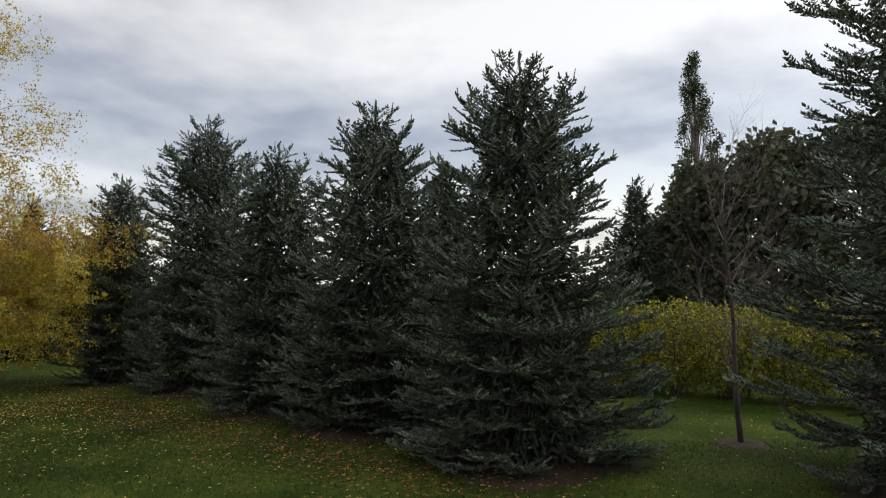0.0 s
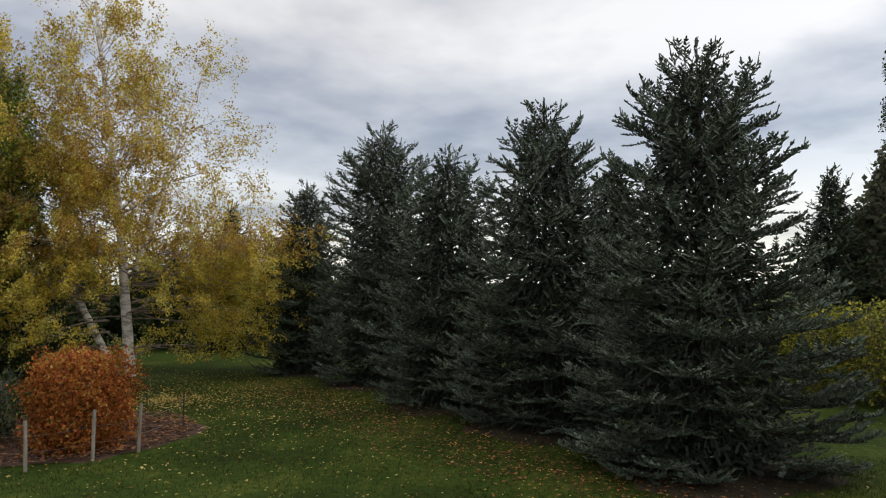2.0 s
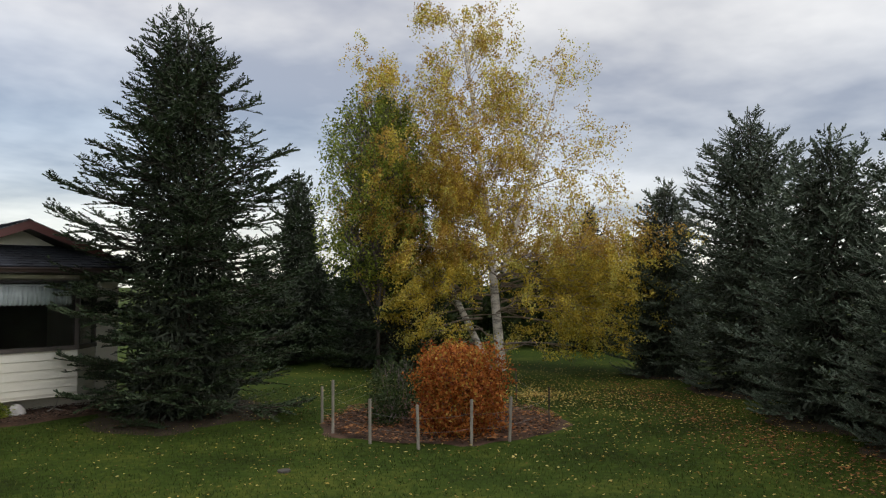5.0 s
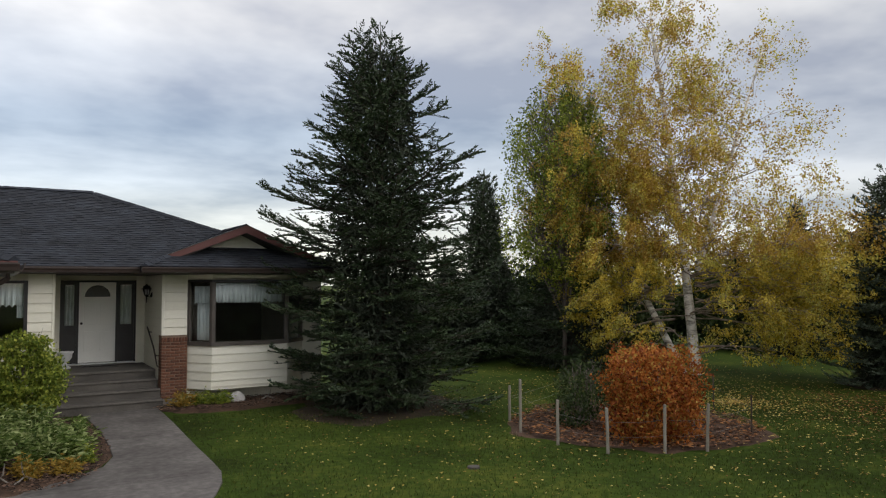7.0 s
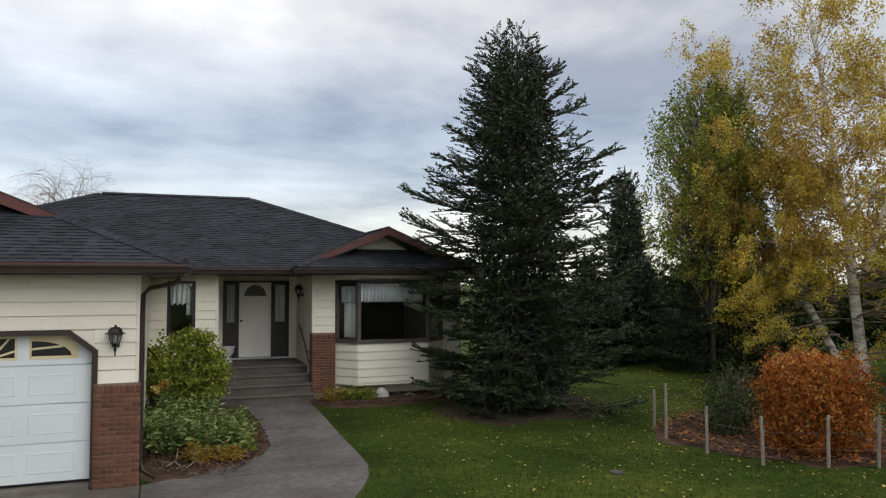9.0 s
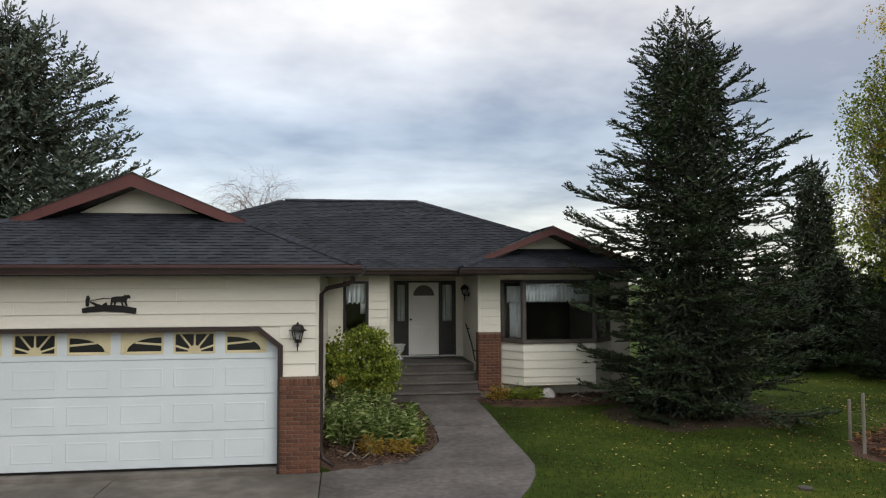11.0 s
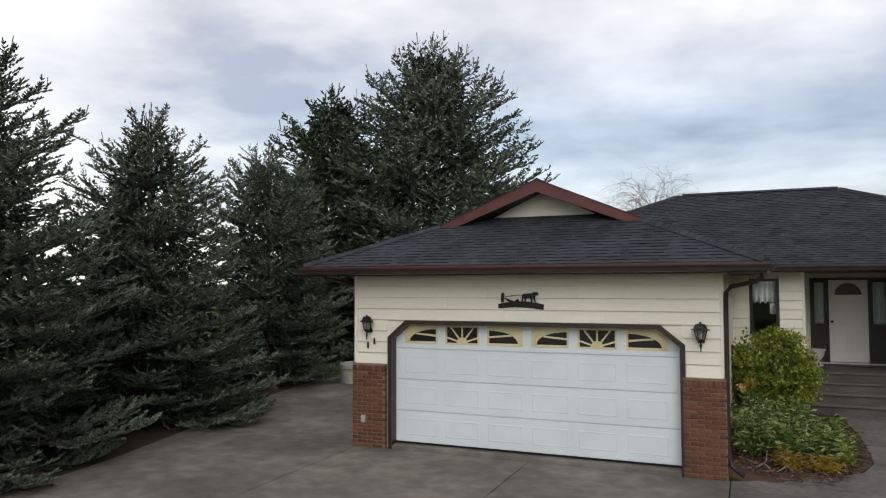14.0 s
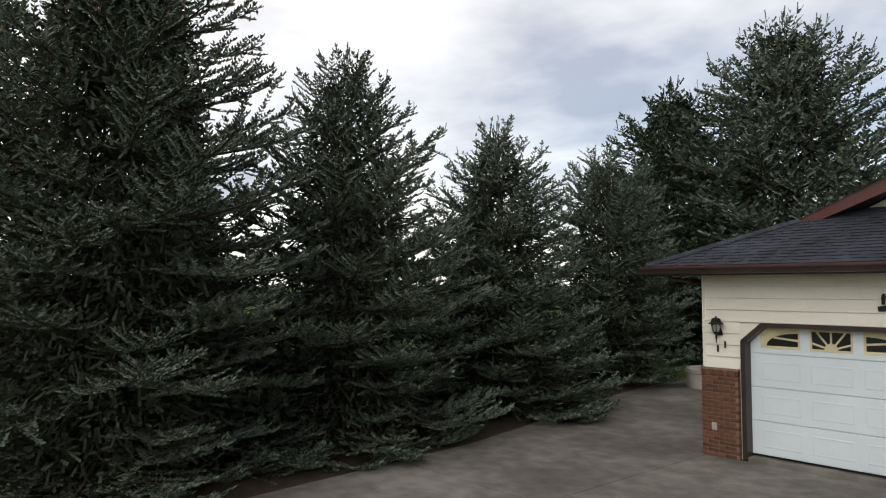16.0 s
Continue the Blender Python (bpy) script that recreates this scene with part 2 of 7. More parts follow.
M_LEAF_LIME = foliage("lime_birch_leaves", (0.28, 0.25, 0.040), (0.74, 0.68, 0.20), mid=(0.55, 0.50, 0.11), thin=0.52)
M_LEAF_GREEN = foliage("green_leaves", (0.09, 0.12, 0.02), (0.40, 0.44, 0.08), mid=(0.21, 0.27, 0.045), thin=0.45)
M_LEAF_ORANGE = foliage("orange_shrub_leaves", (0.16, 0.035, 0.010), (0.62, 0.25, 0.06), mid=(0.42, 0.13, 0.028), thin=0.4)
M_LEAF_HEDGE = foliage("yellow_green_hedge_leaves", (0.075, 0.090, 0.014), (0.46, 0.45, 0.07), mid=(0.215, 0.235, 0.033), thin=0.4)
M_LEAF_BUSH = foliage("bush_leaves", (0.085, 0.135, 0.022), (0.48, 0.50, 0.085), mid=(0.225, 0.295, 0.045), thin=0.4)
M_LEAF_PERENNIAL = foliage("perennial_leaves", (0.050, 0.090, 0.020), (0.50, 0.56, 0.26), mid=(0.15, 0.22, 0.050), thin=0.4)
M_LEAF_POPLAR = foliage("poplar_leaves", (0.025, 0.042, 0.014), (0.10, 0.13, 0.05), mid=(0.05, 0.075, 0.026), thin=0.4)
M_LEAF_WILLOW = foliage("dull_willow_leaves", (0.044, 0.048, 0.029), (0.165, 0.168, 0.102), mid=(0.088, 0.092, 0.055), thin=0.4)
M_LEAF_GOLD = foliage("golden_groundcover", (0.20, 0.12, 0.02), (0.50, 0.34, 0.07), thin=0.4)
M_GRASS = foliage("grass_blades", (0.020, 0.030, 0.005), (0.100, 0.112, 0.022), mid=(0.042, 0.067, 0.010), thin=0.2)
M_FALLEN = foliage("fallen_leaves", (0.16, 0.075, 0.015), (0.60, 0.47, 0.16), mid=(0.42, 0.29, 0.06), island=0.9)
M_FALLEN_BROWN = foliage("brown_fallen_leaves", (0.06, 0.025, 0.012), (0.34, 0.15, 0.05), mid=(0.17, 0.07, 0.025), island=0.9)
M_DRIFT = material("grey_driftwood", (0.12, 0.105, 0.09), (0.33, 0.30, 0.265), 5, 40, 0.9, 0.4)
M_STONE = material("pale_stone", (0.40, 0.38, 0.36), (0.66, 0.64, 0.62), 4, 40, 0.85, 0.5)
M_URN = material("white_urn", (0.55, 0.56, 0.57), (0.74, 0.75, 0.76), 4, 40, 0.6, 0.1)


# ---- building helpers ----
def mesh(name, verts, faces, mat, smooth=False):
    me = bpy.data.meshes.new(name)
    me.from_pydata([tuple(v) for v in verts], [], [tuple(f) for f in faces])
    me.materials.append(mat)
    if smooth:
        me.polygons.foreach_set("use_smooth", [True] * len(me.polygons))
    me.update()
    return me


def big_mesh(name, verts, tris, mat, smooth=False):
    """A mesh of triangles straight from arrays."""
    verts, tris = np.asarray(verts, dtype=np.float32), np.asarray(tris, dtype=np.int32)
    me = bpy.data.meshes.new(name)
    me.vertices.add(len(verts))
    me.vertices.foreach_set("co", verts.ravel())
    me.loops.add(tris.size)
    me.loops.foreach_set("vertex_index", tris.ravel())
    me.polygons.add(len(tris))
    me.polygons.foreach_set("loop_start", np.arange(0, tris.size, 3, dtype=np.int32))
    me.update(calc_edges=True)
    if smooth:
        me.polygons.foreach_set("use_smooth", np.ones(len(tris), dtype=bool))
    me.materials.append(mat)
    me.update()
    return me


ROOTS = {}


def thing(name, at, label, category, group="", kind=""):
    ob = new(name)
    ob.empty_display_size = 0.2
    ob.matrix_basis = Matrix.Translation(at)
    ROOTS[ob.name] = Matrix.Translation(at)
    return tagged(ob, label, category, group, kind)


def part(name, shape, mat, parent, label="", smooth=False, at=None):
    """One mesh object under parent: shape is a bmesh, a mesh, or (verts, faces), in world coordinates (or round at)."""
    if isinstance(shape, tuple):
        me = mesh(name, shape[0], shape[1], mat, smooth)
    elif isinstance(shape, bmesh.types.BMesh):
        me = bpy.data.meshes.new(name)
        shape.to_mesh(me)
        shape.free()
        me.materials.append(mat)
        if smooth:
            me.polygons.foreach_set("use_smooth", [True] * len(me.polygons))
    else:
        me = shape
    ob = new(name, me)
    if at is not None:
        ob.matrix_basis = at if isinstance(at, Matrix) else Matrix.Translation(at)
    if parent is not None:
        ob.parent = parent
        ob.matrix_parent_inverse = ROOTS[parent.name].inverted()
        ROOTS[ob.name] = ob.matrix_basis.copy()
    else:
        ROOTS[ob.name] = ob.matrix_basis.copy()
    if label:
        ob["label"] = label
    return ob


def box(bm, x0, x1, y0, y1, z0, z1, bevel=0.0):
    m = Matrix.LocRotScale(((x0 + x1) / 2, (y0 + y1) / 2, (z0 + z1) / 2), None, (abs(x1 - x0), abs(y1 - y0), abs(z1 - z0)))
    r = bmesh.ops.create_cube(bm, size=1, matrix=m)
    if bevel:
        es = {e for v in r["verts"] for e in v.link_edges}
        bmesh.ops.bevel(bm, geom=list(es), offset=bevel, segments=1, affect="EDGES")
    return bm


def boxes(*rows, bevel=0.0):
    bm = bmesh.new()
    for r in rows:
        box(bm, *r, bevel=bevel)
    return bm


def prism(outline, a, b, axis):
    """An outline in a plane, drawn out along the axis from a to b: (verts, faces)."""
    def put(p, w):
        return {"x": (w, p[0], p[1]), "y": (p[0], w, p[1]), "z": (p[0], p[1], w)}[axis]
    n = len(outline)
    vs = [put(p, a) for p in outline] + [put(p, b) for p in outline]
    fs = [tuple(range(n)), tuple(range(2 * n - 1, n - 1, -1))] + [(i, i + n, (i + 1) % n + n, (i + 1) % n) for i in range(n)]
    bm = bmesh.new()
    bv = [bm.verts.new(v) for v in vs]
    for f in fs:
        bm.faces.new([bv[i] for i in f])
    bmesh.ops.recalc_face_normals(bm, faces=bm.faces[:])
    return bm


def lathe(profile, n=14, at=(0, 0, 0)):
    """Radius and height pairs turned round the z axis."""
    vs, fs = [], []
    for r, z in profile:
        for k in range(n):
            a = 2 * math.pi * k / n
            vs.append((at[0] + r * math.cos(a), at[1] + r * math.sin(a), at[2] + z))
    for i in range(len(profile) - 1):
        for k in range(n):
            fs.append((i * n + k, i * n + (k + 1) % n, (i + 1) * n + (k + 1) % n, (i + 1) * n + k))
    fs.append(tuple(range(n - 1, -1, -1)))
    fs.append(tuple((len(profile) - 1) * n + k for k in range(n)))
    return vs, fs


def tube(points, radii, n=6):
    """A round tube along points; returns verts and faces."""
    pts = [Vector(p) for p in points]
    vs, fs = [], []
    for i, p in enumerate(pts):
        d = (pts[min(i + 1, len(pts) - 1)] - pts[max(i - 1, 0)]).normalized()
        s = d.cross(Vector((0.13, 0.31, 0.94)) if abs(d.z) < 0.9 else Vector((1, 0, 0))).normalized()
        t = d.cross(s)
        r = radii[i] if isinstance(radii, (list, tuple)) else radii
        for k in range(n):
            a = 2 * math.pi * k / n
            vs.append(p + (s * math.cos(a) + t * math.sin(a)) * r)
    for i in range(len(pts) - 1):
        for k in range(n):
            fs.append((i * n + k, i * n + (k + 1) % n, (i + 1) * n + (k + 1) % n, (i + 1) * n + k))
    fs.append(tuple(range(n - 1, -1, -1)))
    fs.append(tuple((len(pts) - 1) * n + k for k in range(n)))
    return vs, fs


def ground_z(x, y):
    s = min(1.0, max(0.0, (y - 11.7) / 6.0))
    return 0.16 * s * s * (3 - 2 * s)

# ---- ground ----
def axis_steps(lo, hi, step, far):
    inner = list(np.arange(lo, hi + 0.01, step))
    out, d = [], step
    p = hi
    while p < far:
        d *= 1.6
        p += d
        out.append(p)
    back = [lo - (q - hi) for q in out]
    return back[::-1] + inner + out


gx, gy = axis_steps(-16, 28, 0.8, 2500), axis_steps(-12, 32, 0.8, 2500)
verts = [(x, y, ground_z(x, y) - 0.03 + (0.012 * math.sin(x * 1.7 + y) if abs(x) < 60 and abs(y) < 60 else 0)) for y in gy for x in gx]
nx = len(gx)
faces = [(j * nx + i, j * nx + i + 1, (j + 1) * nx + i + 1, (j + 1) * nx + i) for j in range(len(gy) - 1) for i in range(nx - 1)]
ground = part("ground", (verts, faces), M_LAWN, None, smooth=True)
tagged(ground, "mown green lawn with a scatter of fallen leaves", "lawn", kind="structure")

# driveway of poured slabs, cut at the sawn joints
drive = thing("driveway", (-4, 5, 0), "grey weathered concrete driveway in front of the garage", "driveway", kind="structure")
DRIVE_EDGE_LEFT = [(-14, -9.2), (4.5, -9.45), (9, -9.9), (14.5, -11.2), (19.5, -11.6)]


def edge_left(y):
    return float(np.interp(y, [p[0] for p in DRIVE_EDGE_LEFT], [p[1] for p in DRIVE_EDGE_LEFT]))


def slab(x0, x1, y0, y1, parent, mat=M_CONCRETE, name="slab", top=0.0, gap=0.008):
    """A slab between two lines of x (numbers or functions of y), slightly bevelled at the joint."""
    def at(v, y):
        return v(y) if callable(v) else v
    n = max(2, int((y1 - y0) / 0.6))
    ys = [y0 + gap + (y1 - y0 - 2 * gap) * i / n for i in range(n + 1)]
    vs, fs = [], []
    for y in ys:
        a, b = at(x0, y) + gap, at(x1, y) - gap
        z = top + ground_z(0, y)
        vs += [(a, y, z - 0.14), (a, y, z - 0.006), (a + 0.012, y, z), (b - 0.012, y, z), (b, y, z - 0.006), (b, y, z - 0.14)]
    for i in range(n):
        for k in range(5):
            o = i * 6 + k
            fs.append((o, o + 1, o + 7, o + 6))
    fs += [tuple(range(5, -1, -1)), tuple(n * 6 + k for k in range(6))]
    return part(name, (vs, fs), mat, parent)


def walk_right(y):
    ys = [-14, 5, 8.0, 9.2, 10.0, 10.8, 11.6, 12.4, 13.4, 15.7, 17.8]
    xs = [0.6, 0.9, 1.5, 2.05, 2.5, 2.87, 3.06, 3.1, 3.1, 3.13, 3.12]
    return float(np.interp(y, ys, xs))


def walk_left(y):
    return float(np.interp(y, [11.55, 12.2, 12.5, 12.9, 13.4, 14.2, 15.6, 17.2, 17.8], [-0.36, 0.9, 1.3, 1.58, 1.72, 1.76, 1.74, 1.6, 1.45]))


rows_y = [-14, -10, -6.5, -3, 0.5, 3.9, 7.3, 11.58]
for i in range(len(rows_y) - 1):
    y0, y1 = rows_y[i], rows_y[i + 1]
    slab(edge_left, -6.62, y0, y1, drive)
    slab(-6.62, -3.42, y0, y1, drive)
    slab(-3.42, -0.35, y0, y1, drive)
    slab(-0.35, walk_right, y0, y1, drive, M_WALK if y0 > 7 else M_CONCRETE)
slab(edge_left, -6.72, 11.58, 15.2, drive)
slab(edge_left, -6.72, 15.2, 19.4, drive)
slab(edge_left, -6.72, 19.4, 23.4, drive)
front_walk = thing("front_walk", (2, 14, 0), "curved grey concrete walk leading to the front steps", "path", kind="structure")
slab(walk_left, walk_right, 11.58, 14.6, front_walk, M_WALK)
slab(walk_left, walk_right, 14.6, 17.82, front_walk, M_WALK)


def patch(name, centre, rx, ry, mat, label, category, rise=0.05, turn=0.0, seed=1, inner=None):
    """A low mound of loose stuff with a wavy outline, lying on the lawn."""
    rng = random.Random(seed)
    vs, fs, n, rings = [], [], 48, 7
    ph = [rng.uniform(0, 6.28) for _ in range(4)]
    for j in range(rings + 1):
        f = j / rings
        for k in range(n):
            a = 2 * math.pi * k / n
            w = 1 + 0.05 * math.sin(3 * a + ph[0]) + 0.04 * math.sin(5 * a + ph[1]) + 0.02 * math.sin(11 * a + ph[2])
            lx, ly = rx * f * w * math.cos(a), ry * f * w * math.sin(a)
            x = centre[0] + lx * math.cos(turn) - ly * math.sin(turn)
            y = centre[1] + lx * math.sin(turn) + ly * math.cos(turn)
            z = ground_z(x, y) - 0.045 + rise * (1.6 - 0.0) * (1 - f ** 4) + rng.uniform(-0.006, 0.006)
            vs.append((x, y, z))
    for j in range(rings):
        for k in range(n):
            fs.append((j * n + k, (j + 1) * n + k, (j + 1) * n + (k + 1) % n, j * n + (k + 1) % n))
    ob = part(name, (vs, fs), mat, None, smooth=True)
    return tagged(ob, label, category, kind="stuff")

# ---- house ----
house = thing("house", (0, 17.7, 0.1), "single-storey cream-sided house with attached garage and dark shingle roof", "house")
GY, GX0, GX1 = 11.65, -6.66, -0.42      # garage front wall
HY, DY = 17.7, 20.0                      # house front wall, entry wall
SOFFIT_G, SOFFIT_H = 3.07, 3.13


def wall_core(name, runs, parent=house):
    return part(name, boxes(*runs), M_SHEATH, parent)


def siding(parent, axis, at, lo, hi, z0, z1, holes=(), out=-1, joints=(), course=0.2037):
    """Lapped boards on a wall: axis 'y' is a wall facing along y at that place, 'x' one facing along x. out: the side that it faces."""
    k = int(round((z1 - z0) / course))
    step = (z1 - z0) / k
    for i in range(k):
        b, t = z0 + i * step, z0 + (i + 1) * step
        cuts = [(lo, hi)]
        for h0, h1, hz0, hz1 in holes:
            if hz0 < t - 0.03 and hz1 > b + 0.03:
                cuts = [c for a0, a1 in cuts for c in ((a0, min(a1, h0)), (max(a0, h1), a1)) if c[1] - c[0] > 0.015]
        for a0, a1 in cuts:
            stops = [a0] + sorted([j + (0.37 * ((i * 7) % 5) - 0.7) for j in joints if a0 + 0.5 < j + (0.37 * ((i * 7) % 5) - 0.7) < a1 - 0.5]) + [a1]
            for s0, s1 in zip(stops, stops[1:]):
                prof = [(0.0, b - 0.012), (out * 0.029, b - 0.014), (out * 0.032, b - 0.010), (out * 0.006, t), (0.0, t)]
                ends = (s0 + 0.001, s1 - 0.001)
                if axis == "y":
                    vs = [(e, at + p[0], p[1]) for e in ends for p in prof]
                else:
                    vs = [(at + p[0], e, p[1]) for e in ends for p in prof]
                fs = [(0, 1, 2, 3, 4), (9, 8, 7, 6, 5)] + [(q, (q + 1) % 5, (q + 1) % 5 + 5, q + 5) for q in range(5)]
                part("siding_board", (vs, fs), M_SIDING, parent)


def brick_mesh(l, w, h):
    bm = boxes((-l / 2, l / 2, -w / 2, w / 2, -h / 2, h / 2), bevel=0.004)
    me = bpy.data.meshes.new("brick")
    bm.to_mesh(me)
    bm.free()
    me.materials.append(M_BRICK)
    return me


BRICK = brick_mesh(0.190, 0.09, 0.053)
HALF = brick_mesh(0.088, 0.09, 0.053)
SOLDIER = brick_mesh(0.055, 0.09, 0.10)


def brick_pier(x0, x1, yf, z0, z1, depth=0.35, label="red brick pier facing with a soldier course"):
    """Running bond on the front, header ends at the sides, a soldier course on top."""
    core = part("brick_pier", boxes((x0 + 0.008, x1 - 0.008, yf + 0.012, yf + depth, z0, z1 - 0.01)), M_MORTAR, house, label)
    rise, rng = 0.067, random.Random(int(x0 * 100))
    rows = int((z1 - z0 - 0.105) / rise)
    for r in range(rows):
        z = z0 + 0.03 + r * rise
        x, first = x0, True
        while x < x1 - 0.05:
            l = 0.204 if (r % 2 == 0 or not first) else 0.102
            l = min(l, x1 - x)
            me = BRICK if l > 0.15 else HALF
            ob = part("brick", me, M_BRICK, core, at=(x + l / 2, yf + 0.045 + rng.uniform(-0.002, 0.002), z))
            if l not in (0.204, 0.102):
                ob.matrix_basis = ob.matrix_basis @ Matrix.Diagonal((l / (0.204 if l > 0.15 else 0.102), 1, 1, 1))
            x, first = x + l, False
        for side in (x0 + 0.045, x1 - 0.045):
            part("brick", BRICK, M_BRICK, core, at=Matrix.Translation((side, yf + 0.2, z)) @ Matrix.Rotation(math.pi / 2, 4, "Z"))
    z = z0 + rows * rise + 0.055
    n = int(round((x1 - x0) / 0.067))
    for i in range(n):
        part("brick", SOLDIER, M_BRICK, core, at=(x0 + (i + 0.5) * (x1 - x0) / n, yf + 0.040, z))
    return core


# garage walls: openings go through
core = wall_core("garage_front_wall", [
    (GX0, -6.0, GY, GY + 0.2, 0, SOFFIT_G), (-1.0, GX1, GY, GY + 0.2, 0, SOFFIT_G), (-6.0, -1.0, GY, GY + 0.2, 2.2, SOFFIT_G)])
siding(core, "y", GY, GX0, GX1, 1.49, SOFFIT_G, holes=[(-6.02, -1.0, 0, 2.235)], joints=(-2.6, -4.2))
for side, x in ((1, -6.02), (-1, -1.0)):   # cut corners of the opening
    part("siding_corner", prism([(x, 1.94), (x + side * 0.37, 2.236), (x, 2.236)], GY - 0.018, GY + 0.2, "y"), M_SIDING, core)
core = wall_core("garage_side_wall", [(GX1 - 0.2, GX1, GY + 0.2, HY, 0, SOFFIT_G)])
siding(core, "x", GX1, GY, HY, 0.3, SOFFIT_G, out=1)
wall_core("garage_far_wall", [(GX0, GX0 + 0.2, GY + 0.2, 19.5, 0, SOFFIT_G)])
brick_pier(-6.69, -6.03, GY - 0.10, 0.0, 1.49)
brick_pier(-1.0, -0.37, GY - 0.10, 0.0, 1.49)
part("corner_trim", boxes((GX1 - 0.03, GX1 + 0.03, GY - 0.03, GY + 0.05, 1.49, SOFFIT_G), bevel=0.004), M_SIDING, house)
part("corner_trim", boxes((GX0 - 0.03, GX0 + 0.03, GY - 0.03, GY + 0.05, 1.49, SOFFIT_G), bevel=0.004), M_SIDING, house)

# garage door trim with cut corners
outer = [(-5.99, 0.02), (-5.99, 1.965), (-5.645, 2.262), (-1.315, 2.262), (-0.95, 1.965), (-0.95, 0.02)]
inner = [(-5.912, 0.02), (-5.912, 1.93), (-5.61, 2.195), (-1.35, 2.195), (-1.028, 1.93), (-1.028, 0.02)]
for i in range(5):
    part("door_trim", prism([outer[i], outer[i + 1], inner[i + 1], inner[i]], GY - 0.075, GY + 0.12, "y"), M_BROWN, house)

